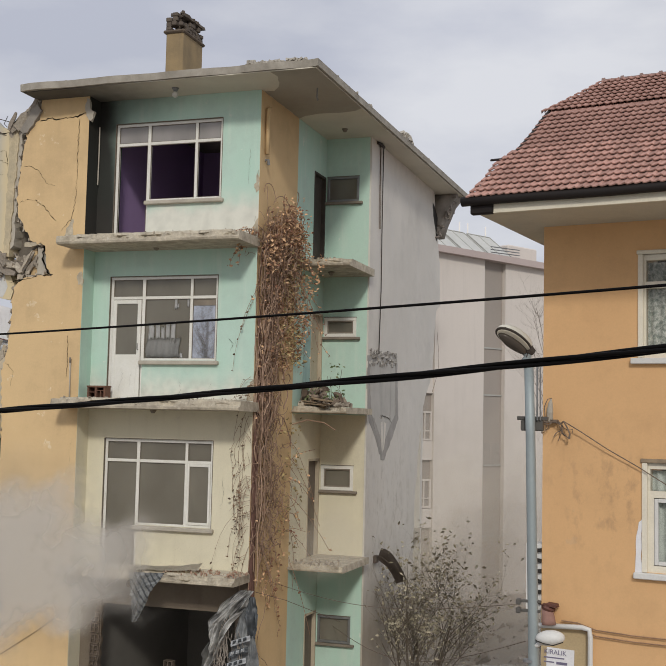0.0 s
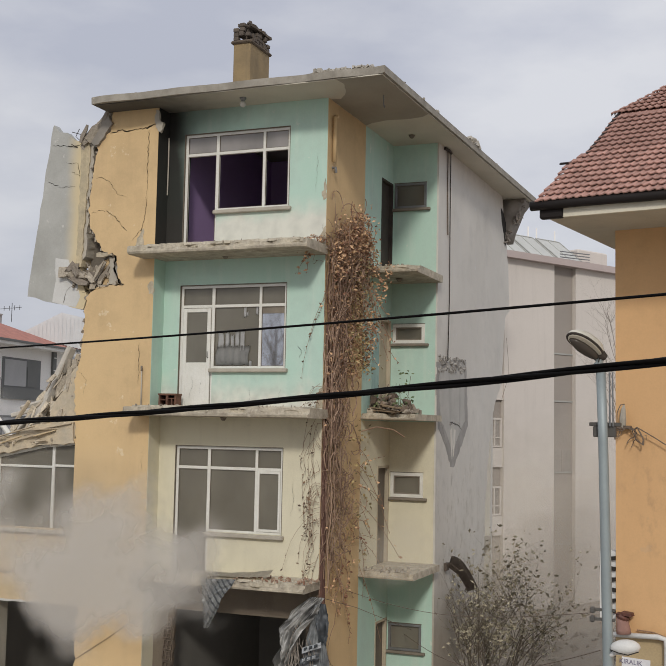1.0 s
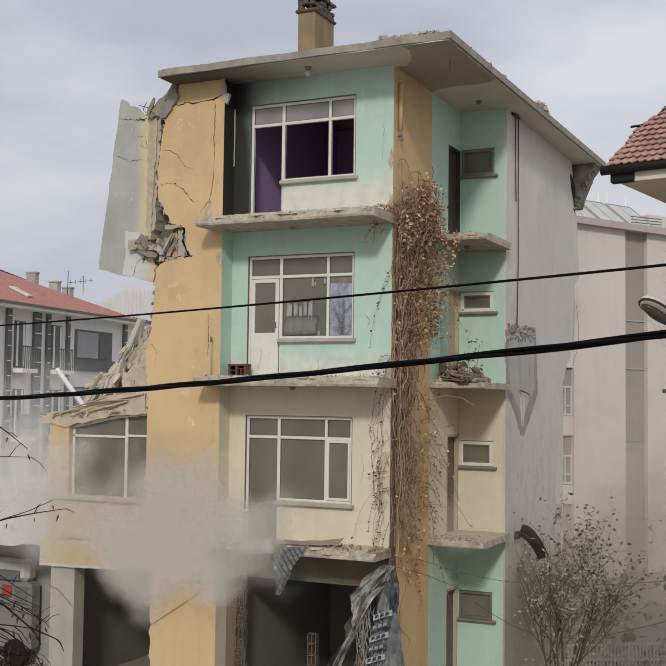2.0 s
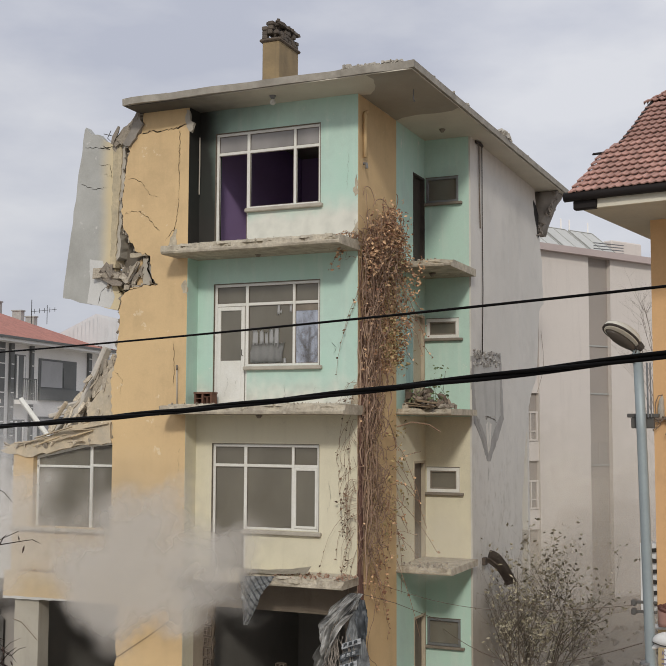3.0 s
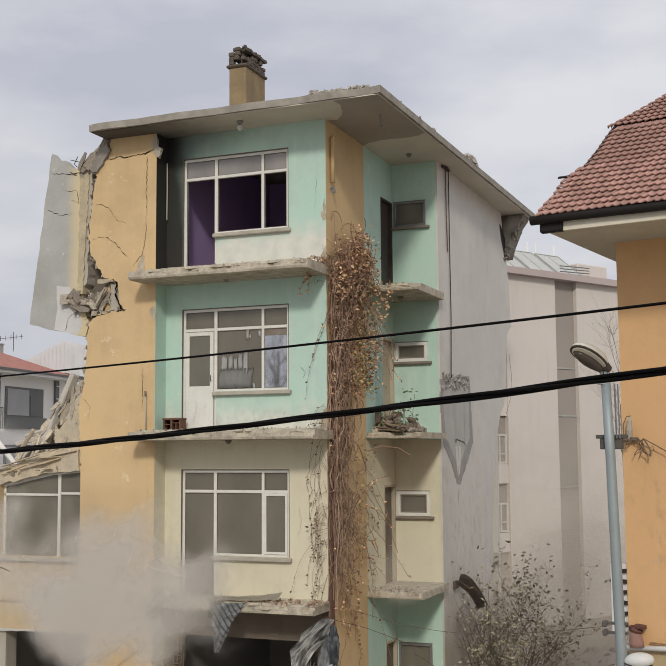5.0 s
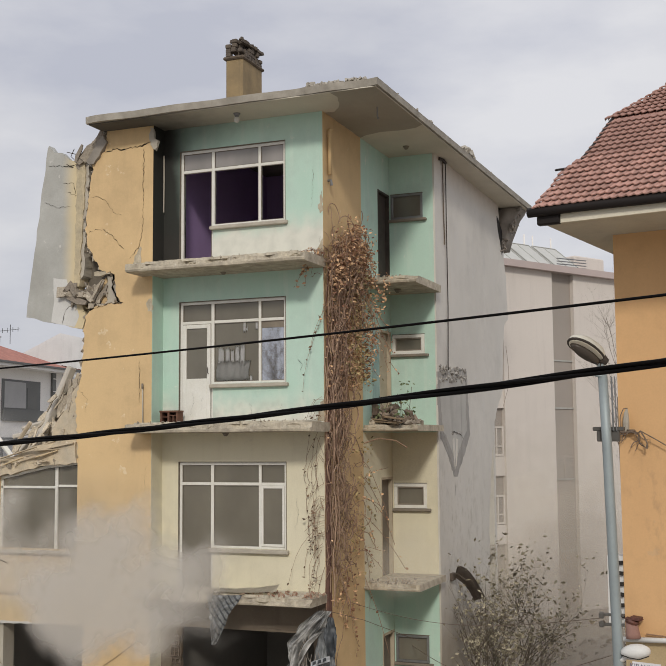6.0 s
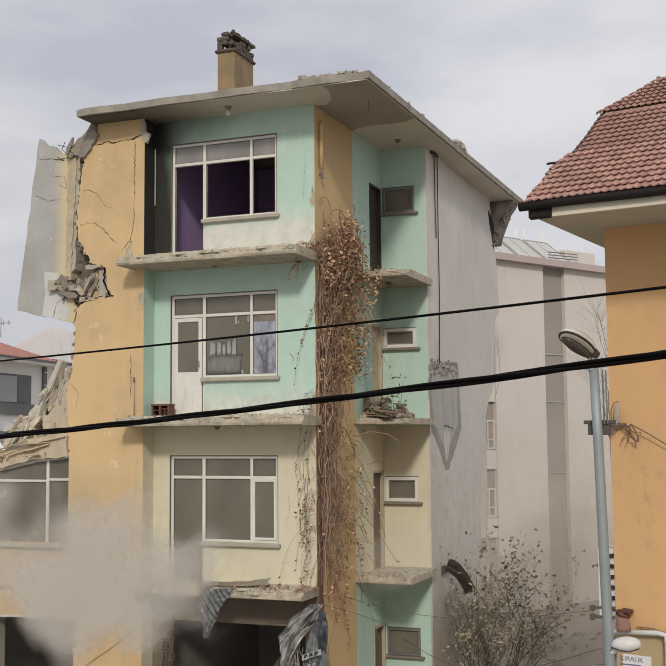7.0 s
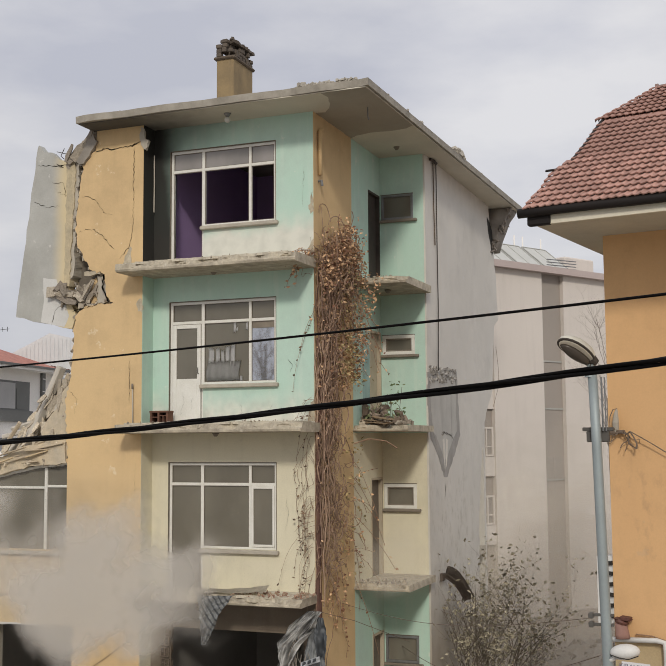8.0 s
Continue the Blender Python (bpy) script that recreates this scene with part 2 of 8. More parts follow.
# ---- materials ----
def material(name, colour, second=None, rough=0.85, scale=1.2, streak=0.0, streak_colour=None, fine=38.0, bump=0.12, metal=0.0, contrast=0.5, speck=0.12, island=0.0, spec=0.35, peel=None):
    """A weathered surface: broad patches between two colours, optional run-down streaks, fine grain in colour and relief."""
    mt = bpy.data.materials.new(name)
    mt.use_nodes = True
    n, l = mt.node_tree.nodes, mt.node_tree.links
    bs = n["Principled BSDF"]
    bs.inputs["Roughness"].default_value, bs.inputs["Metallic"].default_value = rough, metal
    bs.inputs["Specular IOR Level"].default_value = spec
    co = n.new("ShaderNodeTexCoord")
    second = second or tuple(c * 0.72 for c in colour)

    def noise_node(sc, detail, vec=None, rgh=0.6):
        q = n.new("ShaderNodeTexNoise")
        q.inputs["Scale"].default_value, q.inputs["Detail"].default_value, q.inputs["Roughness"].default_value = sc, detail, rgh
        l.new(vec or co.outputs["Object"], q.inputs["Vector"])
        return q.outputs["Fac"]

    def ramp(fac, lo, hi):
        q = n.new("ShaderNodeMapRange")
        q.inputs["From Min"].default_value, q.inputs["From Max"].default_value = lo, hi
        l.new(fac, q.inputs["Value"])
        return q.outputs["Result"]

    def mix(fac, a, b, mode="MIX"):
        q = n.new("ShaderNodeMix")
        q.data_type, q.blend_type = "RGBA", mode
        for key, v in (("Factor", fac), ("A", a), ("B", b)):
            if isinstance(v, (int, float)):
                q.inputs[key].default_value = v
            elif isinstance(v, tuple):
                q.inputs[key].default_value = (*v[:3], 1)
            else:
                l.new(v, q.inputs[key])
        return q.outputs["Result"]

    c = mix(ramp(noise_node(scale, 7.0), 0.5 - contrast * 0.5, 0.5 + contrast * 0.5), colour, second)
    if streak:
        mp = n.new("ShaderNodeMapping")
        mp.inputs["Scale"].default_value = (5.0, 5.0, 0.45)
        l.new(co.outputs["Object"], mp.inputs["Vector"])
        s = ramp(noise_node(1.1, 6.0, mp.outputs["Vector"]), 0.52, 0.78)
        q = n.new("ShaderNodeMath")
        q.operation = "MULTIPLY"
        q.inputs[1].default_value = streak
        l.new(s, q.inputs[0])
        c = mix(q.outputs["Value"], c, streak_colour or tuple(v * 0.45 for v in colour))
    if peel:
        q = n.new("ShaderNodeMath")
        q.operation = "MULTIPLY"
        q.inputs[1].default_value = 0.75
        l.new(ramp(noise_node(2.7, 9.0, rgh=0.68), 0.64, 0.67), q.inputs[0])
        c = mix(q.outputs["Value"], c, peel)
        q = n.new("ShaderNodeMath")
        q.operation = "MULTIPLY"
        q.inputs[1].default_value = 0.35
        l.new(ramp(noise_node(0.9, 8.0, rgh=0.7), 0.5, 0.72), q.inputs[0])
        c = mix(q.outputs["Value"], c, tuple(v * 0.6 for v in colour))
    grain = noise_node(fine, 4.0, rgh=0.7)
    c = mix(ramp(grain, 0.3, 0.75), c, mix(speck, c, (0.03, 0.028, 0.025)))
    if island:
        g = n.new("ShaderNodeObjectInfo")
        hv = n.new("ShaderNodeHueSaturation")
        l.new(ramp(g.outputs["Random"], -0.0, 1.0), hv.inputs["Value"])
        mr = n.new("ShaderNodeMapRange")
        mr.inputs["To Min"].default_value, mr.inputs["To Max"].default_value = 1 - island, 1 + island
        l.new(g.outputs["Random"], mr.inputs["Value"])
        l.new(mr.outputs["Result"], hv.inputs["Value"])
        l.new(c, hv.inputs["Color"])
        c = hv.outputs["Color"]
    l.new(c, bs.inputs["Base Color"])
    if bump:
        b = n.new("ShaderNodeBump")
        b.inputs["Strength"].default_value, b.inputs["Distance"].default_value = bump, 0.03
        l.new(mix(0.5, grain, noise_node(fine * 0.2, 5.0)), b.inputs["Height"])
        l.new(b.outputs["Normal"], bs.inputs["Normal"])
    return mt


def glass(name, colour, rough=0.03, alpha=0.3):
    """Dusty window glass: partly clear, glossy."""
    mt = bpy.data.materials.new(name)
    mt.use_nodes = True
    n, l = mt.node_tree.nodes, mt.node_tree.links
    bs = n["Principled BSDF"]
    bs.inputs["Base Color"].default_value = (*colour, 1)
    bs.inputs["Roughness"].default_value = rough
    bs.inputs["Specular IOR Level"].default_value = 0.5
    co = n.new("ShaderNodeTexCoord")
    q = n.new("ShaderNodeTexNoise")
    q.inputs["Scale"].default_value, q.inputs["Detail"].default_value = 2.0, 5.0
    l.new(co.outputs["Object"], q.inputs["Vector"])
    mr = n.new("ShaderNodeMapRange")
    mr.inputs["From Min"].default_value, mr.inputs["From Max"].default_value = 0.3, 0.7
    mr.inputs["To Min"].default_value, mr.inputs["To Max"].default_value = alpha * 0.95, min(1.0, alpha * 1.05)
    l.new(q.outputs["Fac"], mr.inputs["Value"])
    l.new(mr.outputs["Result"], bs.inputs["Alpha"])
    mp = n.new("ShaderNodeMapping")
    mp.inputs["Scale"].default_value = (1.0, 1.0, 0.45)
    mp.inputs["Rotation"].default_value = (0.0, 0.5, 0.0)
    l.new(co.outputs["Object"], mp.inputs["Vector"])
    d = n.new("ShaderNodeTexNoise")
    d.inputs["Scale"].default_value, d.inputs["Detail"].default_value = 1.3, 6.0
    l.new(mp.outputs["Vector"], d.inputs["Vector"])
    r = n.new("ShaderNodeMapRange")
    r.inputs["From Min"].default_value, r.inputs["From Max"].default_value = 0.3, 0.7
    r.inputs["To Min"].default_value, r.inputs["To Max"].default_value = 0.84, 1.14
    l.new(d.outputs["Fac"], r.inputs["Value"])
    hv = n.new("ShaderNodeHueSaturation")
    hv.inputs["Color"].default_value = (*colour, 1)
    l.new(r.outputs["Result"], hv.inputs["Value"])
    l.new(hv.outputs["Color"], bs.inputs["Base Color"])
    return mt


YELLOW = material("yellow_plaster", (0.665, 0.485, 0.262), (0.60, 0.435, 0.24), streak=0.4, streak_colour=(0.52, 0.375, 0.215), scale=0.9, contrast=0.35, speck=0.08, bump=0.06, peel=(0.74, 0.62, 0.42))
MINT = material("mint_plaster", (0.44, 0.64, 0.54), (0.51, 0.665, 0.59), streak=0.45, streak_colour=(0.66, 0.72, 0.64), scale=0.9, contrast=0.4, speck=0.08, bump=0.06, peel=(0.66, 0.72, 0.64))
CREAM = material("cream_plaster", (0.72, 0.68, 0.515), (0.66, 0.62, 0.48), streak=0.25, streak_colour=(0.5, 0.46, 0.34), scale=0.8, peel=(0.62, 0.58, 0.46))
GREY_WALL = material("grey_render", (0.68, 0.655, 0.605), (0.575, 0.555, 0.51), streak=0.35, streak_colour=(0.62, 0.62, 0.62), scale=0.5, peel=(0.66, 0.66, 0.65))
CONCRETE = material("concrete", (0.54, 0.50, 0.42), (0.36, 0.33, 0.28), rough=0.95, bump=0.3, scale=2.5, streak=0.25, peel=(0.62, 0.58, 0.50))
SPALL = material("bared_mortar", (0.60, 0.53, 0.40), (0.36, 0.31, 0.23), scale=5.0, contrast=0.35, bump=0.6, fine=18.0, speck=0.3)
SOFFIT = material("soffit_plaster", (0.66, 0.62, 0.52), (0.56, 0.525, 0.44), scale=0.7, contrast=0.35)
PANEL = material("panel_plaster", (0.48, 0.485, 0.46), (0.36, 0.36, 0.335), scale=1.0, contrast=0.35, streak=0.55, streak_colour=(0.34, 0.335, 0.30), speck=0.12, bump=0.06, peel=(0.60, 0.59, 0.56))
DARK = material("dark_gap", (0.03, 0.027, 0.024), bump=0.0)
# smoke-stained plaster, darkened further to paint in the slab's shade
SHADE_BROWNED = material("shade_and_smoke_browned_plaster", (0.20, 0.165, 0.125), (0.13, 0.105, 0.08), scale=1.2, streak=0.3, contrast=0.5)
CRACK = material("crack_dirt", (0.15, 0.11, 0.07), (0.22, 0.165, 0.105), scale=6.0, bump=0.0)
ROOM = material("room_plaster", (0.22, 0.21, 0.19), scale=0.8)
PURPLE = material("purple_room_paint", (0.42, 0.30, 0.55), (0.36, 0.25, 0.48), scale=0.8)
WHITE_FRAME = material("white_frame_paint", (0.78, 0.78, 0.74), (0.68, 0.67, 0.61), rough=0.5, scale=4.0, bump=0.05)
GLASS = glass("dusty_glass", (0.185, 0.172, 0.14), 0.12, 0.85)
REFLECT = material("reflecting_glass", (0.62, 0.64, 0.68), (0.55, 0.57, 0.6), rough=0.04, metal=0.85, bump=0.0, speck=0.0, scale=2.0)
MILKY = glass("milky_dusty_glass", (0.30, 0.285, 0.275), 0.12, 0.9)
CLEAR = glass("window_glass", (0.10, 0.11, 0.10), 0.03, 0.22)
ORANGE = material("orange_render", (0.69, 0.43, 0.212), (0.625, 0.385, 0.19), peel=(0.60, 0.395, 0.22), speck=0.07, bump=0.06, streak=0.25, streak_colour=(0.58, 0.35, 0.17), scale=0.5, contrast=0.4)
TILE = material("roof_tile", (0.49, 0.285, 0.235), (0.33, 0.185, 0.15), scale=3.0, bump=0.3, island=0.2, speck=0.2, contrast=0.4)
EAVE = material("eave_boards", (0.74, 0.70, 0.58), (0.66, 0.62, 0.50), scale=1.5)
REAR_EDGE = material("pink_grey_eave", (0.50, 0.42, 0.40), (0.44, 0.37, 0.35), scale=0.6)
ROOFCON = material("weathered_roof_concrete", (0.42, 0.39, 0.335), (0.23, 0.21, 0.175), rough=0.95, bump=0.4, scale=3.0, streak=0.3, contrast=0.45, peel=(0.52, 0.48, 0.40))
GUTTER = material("gutter_metal", (0.02, 0.016, 0.015), rough=0.6, spec=0.2, bump=0.05)
POLE = material("galvanised_pole", (0.33, 0.38, 0.39), (0.27, 0.31, 0.32), rough=0.55, metal=0.3, scale=2.0, bump=0.05)
WIRE = material("black_cable", (0.006, 0.0055, 0.0055), rough=0.6, bump=0.0, spec=0.05, speck=0.0)
REAR = material("pale_render", (0.67, 0.62, 0.57), (0.61, 0.565, 0.52), scale=0.3, streak=0.15, contrast=0.5)
REAR_STRIP = material("strip_cladding", (0.36, 0.32, 0.285), (0.31, 0.28, 0.25), scale=0.6)
FAR_WHITE = material("white_render", (0.92, 0.90, 0.86), (0.86, 0.84, 0.80), scale=0.4)
FAR_DARK = material("anthracite_cladding", (0.13, 0.135, 0.13), (0.17, 0.175, 0.17), scale=1.0, rough=0.6)
FAR_ROOF = material("far_tile_roof", (0.56, 0.25, 0.19), (0.40, 0.18, 0.145), scale=2.2, streak=0.3, contrast=0.5, fine=6.0, speck=0.35)
GROUND = material("rubble_ground", (0.37, 0.335, 0.29), (0.25, 0.23, 0.20), scale=0.8, bump=0.5, fine=9.0)
VINE = material("vine_bark", (0.37, 0.255, 0.175), (0.19, 0.125, 0.09), scale=8.0, bump=0.2)

def sooty(name, base, x0, x1, most=0.96, colour=(0.018, 0.016, 0.014), rise=0.0, level=11.2):
    """Plaster with a fire's soot (or an old coat of paint, or a darker tone) over it, thick at x0 and fading by x1,
    ragged.
    """
    mt = base.copy()
    mt.name = name
    n, l = mt.node_tree.nodes, mt.node_tree.links
    bs = n["Principled BSDF"]
    src = bs.inputs["Base Color"].links[0].from_socket
    co = n.new("ShaderNodeTexCoord")
    sep = n.new("ShaderNodeSeparateXYZ")
    l.new(co.outputs["Object"], sep.inputs["Vector"])
    q = n.new("ShaderNodeTexNoise")
    q.inputs["Scale"].default_value, q.inputs["Detail"].default_value = 2.2, 5.0
    l.new(co.outputs["Object"], q.inputs["Vector"])
    a = n.new("ShaderNodeMath")
    a.operation = "MULTIPLY_ADD"
    a.inputs[1].default_value, a.inputs[2].default_value = 0.35 * (x1 - x0), -0.17 * (x1 - x0)
    l.new(q.outputs["Fac"], a.inputs[0])
    b = n.new("ShaderNodeMath")
    l.new(sep.outputs["X"], b.inputs[0])
    l.new(a.outputs["Value"], b.inputs[1])
    mr = n.new("ShaderNodeMapRange")
    mr.interpolation_type = "SMOOTHSTEP"
    mr.inputs["From Min"].default_value, mr.inputs["From Max"].default_value = x0, x1
    mr.inputs["To Min"].default_value, mr.inputs["To Max"].default_value = most, 0.0
    up = n.new("ShaderNodeMath")
    up.operation = "MULTIPLY_ADD"
    up.inputs[1].default_value, up.inputs[2].default_value = rise, -rise * level
    l.new(sep.outputs["Z"], up.inputs[0])
    tilt = n.new("ShaderNodeMath")
    l.new(b.outputs["Value"], tilt.inputs[0])
    l.new(up.outputs["Value"], tilt.inputs[1])
    l.new(tilt.outputs["Value"], mr.inputs["Value"])
    mx = n.new("ShaderNodeMix")
    mx.data_type = "RGBA"
    l.new(mr.outputs["Result"], mx.inputs["Factor"])
    l.new(src, mx.inputs["A"])
    mx.inputs["B"].default_value = (*colour, 1)
    l.new(mx.outputs["Result"], bs.inputs["Base Color"])
    return mt


def bleached(name, base, z0, z1, colour, most=0.8, vary=0.72):
    """Paint washed out by rain above a floor, and other tones: strongest at z0, gone by z1, ragged."""
    mt = base.copy()
    mt.name = name
    n, l = mt.node_tree.nodes, mt.node_tree.links
    bs = n["Principled BSDF"]
    src = bs.inputs["Base Color"].links[0].from_socket
    co = n.new("ShaderNodeTexCoord")
    sep = n.new("ShaderNodeSeparateXYZ")
    l.new(co.outputs["Object"], sep.inputs["Vector"])
    q = n.new("ShaderNodeTexNoise")
    q.inputs["Scale"].default_value, q.inputs["Detail"].default_value = 1.8, 7.0
    l.new(co.outputs["Object"], q.inputs["Vector"])
    a = n.new("ShaderNodeMath")
    a.operation = "MULTIPLY_ADD"
    a.inputs[1].default_value = (1.6 if vary < 0.9 else 0.5) * (z1 - z0)
    l.new(q.outputs["Fac"], a.inputs[0])
    l.new(sep.outputs["Z"], a.inputs[2])
    mr = n.new("ShaderNodeMapRange")
    mr.interpolation_type = "SMOOTHSTEP"
    mr.inputs["From Min"].default_value, mr.inputs["From Max"].default_value = z0 + (0.8 if vary < 0.9 else 0.25) * (z1 - z0), z1 + (0.8 if vary < 0.9 else 0.25) * (z1 - z0)
    mr.inputs["To Min"].default_value, mr.inputs["To Max"].default_value = most, 0.0
    l.new(a.outputs["Value"], mr.inputs["Value"])
    mx = n.new("ShaderNodeMix")
    mx.data_type = "RGBA"
    l.new(mr.outputs["Result"], mx.inputs["Factor"])
    l.new(src, mx.inputs["A"])
    q2 = n.new("ShaderNodeTexNoise")
    q2.inputs["Scale"].default_value, q2.inputs["Detail"].default_value = 4.0, 8.0
    l.new(co.outputs["Object"], q2.inputs["Vector"])
    m2 = n.new("ShaderNodeMix")
    m2.data_type = "RGBA"
    m2.inputs["A"].default_value, m2.inputs["B"].default_value = (*colour, 1), (*[v * vary for v in colour], 1)
    r2 = n.new("ShaderNodeMapRange")
    r2.inputs["From Min"].default_value, r2.inputs["From Max"].default_value = 0.42, 0.68
    l.new(q2.outputs["Fac"], r2.inputs["Value"])
    l.new(r2.outputs["Result"], m2.inputs["Factor"])
    l.new(m2.outputs["Result"], mx.inputs["B"])
    l.new(mx.outputs["Result"], bs.inputs["Base Color"])
    return mt


def mouldy(name, base, centre, reach, colour, most=0.75):
    """Blotches, such as mould, with a ragged outline round one spot of the wall."""
    mt = base.copy()
    mt.name = name
    n, l = mt.node_tree.nodes, mt.node_tree.links
    bs = n["Principled BSDF"]
    src = bs.inputs["Base Color"].links[0].from_socket
    co = n.new("ShaderNodeTexCoord")
    sub = n.new("ShaderNodeVectorMath")
    sub.operation = "DISTANCE"
    l.new(co.outputs["Object"], sub.inputs[0])
    sub.inputs[1].default_value = centre
    fall = n.new("ShaderNodeMapRange")
    fall.inputs["From Min"].default_value, fall.inputs["From Max"].default_value = reach * 0.25, reach
    fall.inputs["To Min"].default_value, fall.inputs["To Max"].default_value = 1.0, 0.0
    l.new(sub.outputs["Value"], fall.inputs["Value"])
    mp = n.new("ShaderNodeMapping")
    mp.inputs["Scale"].default_value = (1.0, 1.0, 0.6)
    l.new(co.outputs["Object"], mp.inputs["Vector"])
    q = n.new("ShaderNodeTexNoise")
    q.inputs["Scale"].default_value, q.inputs["Detail"].default_value, q.inputs["Roughness"].default_value = 6.0, 7.0, 0.65
    l.new(mp.outputs["Vector"], q.inputs["Vector"])
    spots = n.new("ShaderNodeMapRange")
    spots.inputs["From Min"].default_value, spots.inputs["From Max"].default_value = 0.52, 0.72
    spots.inputs["To Max"].default_value = most
    l.new(q.outputs["Fac"], spots.inputs["Value"])
    a = n.new("ShaderNodeMath")
    a.operation = "MULTIPLY"
    l.new(fall.outputs["Result"], a.inputs[0])
    l.new(spots.outputs["Result"], a.inputs[1])
    mx = n.new("ShaderNodeMix")
    mx.data_type = "RGBA"
    l.new(a.outputs["Value"], mx.inputs["Factor"])
    l.new(src, mx.inputs["A"])
    mx.inputs["B"].default_value = (*colour, 1)
    l.new(mx.outputs["Result"], bs.inputs["Base Color"])
    return mt


def island_material(name, first, second, rough=0.8, bump=0.0):
    """One colour out of a range for each loose piece of a mesh."""
    mt = bpy.data.materials.new(name)
    mt.use_nodes = True
    n, l = mt.node_tree.nodes, mt.node_tree.links
    bs = n["Principled BSDF"]
    bs.inputs["Roughness"].default_value = rough
    g = n.new("ShaderNodeNewGeometry")
    mx = n.new("ShaderNodeMix")
    mx.data_type = "RGBA"
    mx.inputs["A"].default_value, mx.inputs["B"].default_value = (*first, 1), (*second, 1)
    l.new(g.outputs["Random Per Island"], mx.inputs["Factor"])
    co = n.new("ShaderNodeTexCoord")
    q = n.new("ShaderNodeTexNoise")
    q.inputs["Scale"].default_value, q.inputs["Detail"].default_value = 25.0, 3.0
    l.new(co.outputs["Object"], q.inputs["Vector"])
    hv = n.new("ShaderNodeHueSaturation")
    mr = n.new("ShaderNodeMapRange")
    mr.inputs["From Min"].default_value, mr.inputs["From Max"].default_value = 0.3, 0.7
    mr.inputs["To Min"].default_value, mr.inputs["To Max"].default_value = 0.75, 1.2
    l.new(q.outputs["Fac"], mr.inputs["Value"])
    l.new(mr.outputs["Result"], hv.inputs["Value"])
    l.new(mx.outputs["Result"], hv.inputs["Color"])
    l.new(hv.outputs["Color"], bs.inputs["Base Color"])
    if bump:
        b = n.new("ShaderNodeBump")
        b.inputs["Strength"].default_value, b.inputs["Distance"].default_value = bump, 0.02
        l.new(q.outputs["Fac"], b.inputs["Height"])
        l.new(b.outputs["Normal"], bs.inputs["Normal"])
    return mt


YELLOW_DUSTY = bleached("dust_coated_yellow_plaster", YELLOW, 3.4, 6.2, (0.56, 0.46, 0.31), 0.75, 0.95)
MINT_4 = bleached("mint_plaster_top", MINT, 10.4, 11.0, (0.70, 0.685, 0.615), 0.9, 0.86)
MINT_3 = bleached("mint_plaster_third", MINT, 6.75, 7.5, (0.70, 0.67, 0.60), 0.85)
# grey darkening below the soffit, then soot thick at the recess
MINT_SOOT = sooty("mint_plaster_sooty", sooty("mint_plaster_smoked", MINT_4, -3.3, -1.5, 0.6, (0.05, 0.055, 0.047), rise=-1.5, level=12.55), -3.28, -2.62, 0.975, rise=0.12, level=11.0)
SOFFIT_SOOT = sooty("soffit_sooty", SOFFIT, -3.9, -1.2, 0.86)

# ---- ground ----
tagged(part("ground", boxes((-400, 400, -400, 600, -0.5, 0.0)), GROUND), "grey-brown earth and rubble ground round the houses", "ground", kind="structure")

# ---- the half-demolished apartment building ----
BLD = thing("apartment_building", (-1.5, 3.0, 0.0), "half-demolished four-storey apartment building, stained yellow and mint plaster", "building")
FLOOR = {4: 9.97, 3: 6.76, 2: 3.50, 1: 0.1}
TOP = {4: 12.40, 3: 9.25, 2: 6.00}
SILL = {4: 10.78, 3: 7.56, 2: 4.31}
CEIL = {4: 12.90, 3: 9.80, 2: 6.58, 1: 3.38}
XD0, XD1, XW1 = -3.19, -2.42, -0.81  # door, then window, of each front opening
for k, mt in ((4, MINT), (3, MINT), (2, CREAM)):
    z0 = CEIL[k - 1]
    holes = [(XD0, XW1, SILL[k], TOP[k]), (XD0, XD1, FLOOR[k], SILL[k])]
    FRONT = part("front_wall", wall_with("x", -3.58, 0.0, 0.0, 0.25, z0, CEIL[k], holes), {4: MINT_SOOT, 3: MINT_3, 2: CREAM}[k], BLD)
part("ground_floor_wall", wall_with("x", -3.58, 0.0, 0.0, 0.25, 0.0, 3.38, [(-3.25, -0.25, 0.0, 2.75)]), SHADE_BROWNED, BLD)

SHOP_PIER = material("dusty_grey_plaster", (0.46, 0.43, 0.36), (0.38, 0.355, 0.30), scale=1.0, streak=0.3, contrast=0.4)
# yellow pier with a torn edge
edge = [(-4.74, 12.48), (-5.01, 12.33), (-5.08, 11.99), (-5.13, 11.63), (-5.18, 11.18), (-5.2, 10.82), (-5.14, 10.46), (-5.01, 10.25), (-4.85, 9.99), (-4.48, 9.86), (-4.45, 9.39), (-4.26, 9.27), (-4.96, 9.21), (-5.19, 9.01), (-5.22, 8.23), (-5.27, 7.74), (-5.4, 7.26), (-5.33, 6.39), (-5.32, 5.98)]
left = [tuple(p) for p in rough_line(edge, 0.07, 0.03, 3)]
part("pier_wall", plate([(-3.58, 5.98), (-3.58, 12.9), (-4.70, 12.9)] + left, "y", -0.43, -0.02, 0.06, 4), YELLOW, BLD)
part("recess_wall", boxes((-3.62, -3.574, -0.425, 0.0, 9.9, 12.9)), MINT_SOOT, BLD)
part("recess_wall", boxes((-3.62, -3.574, -0.425, 0.0, 6.6, 9.8)), MINT, BLD)
part("recess_wall", boxes((-3.62, -3.574, -0.425, 0.0, 0.0, 6.6)), CREAM, BLD)
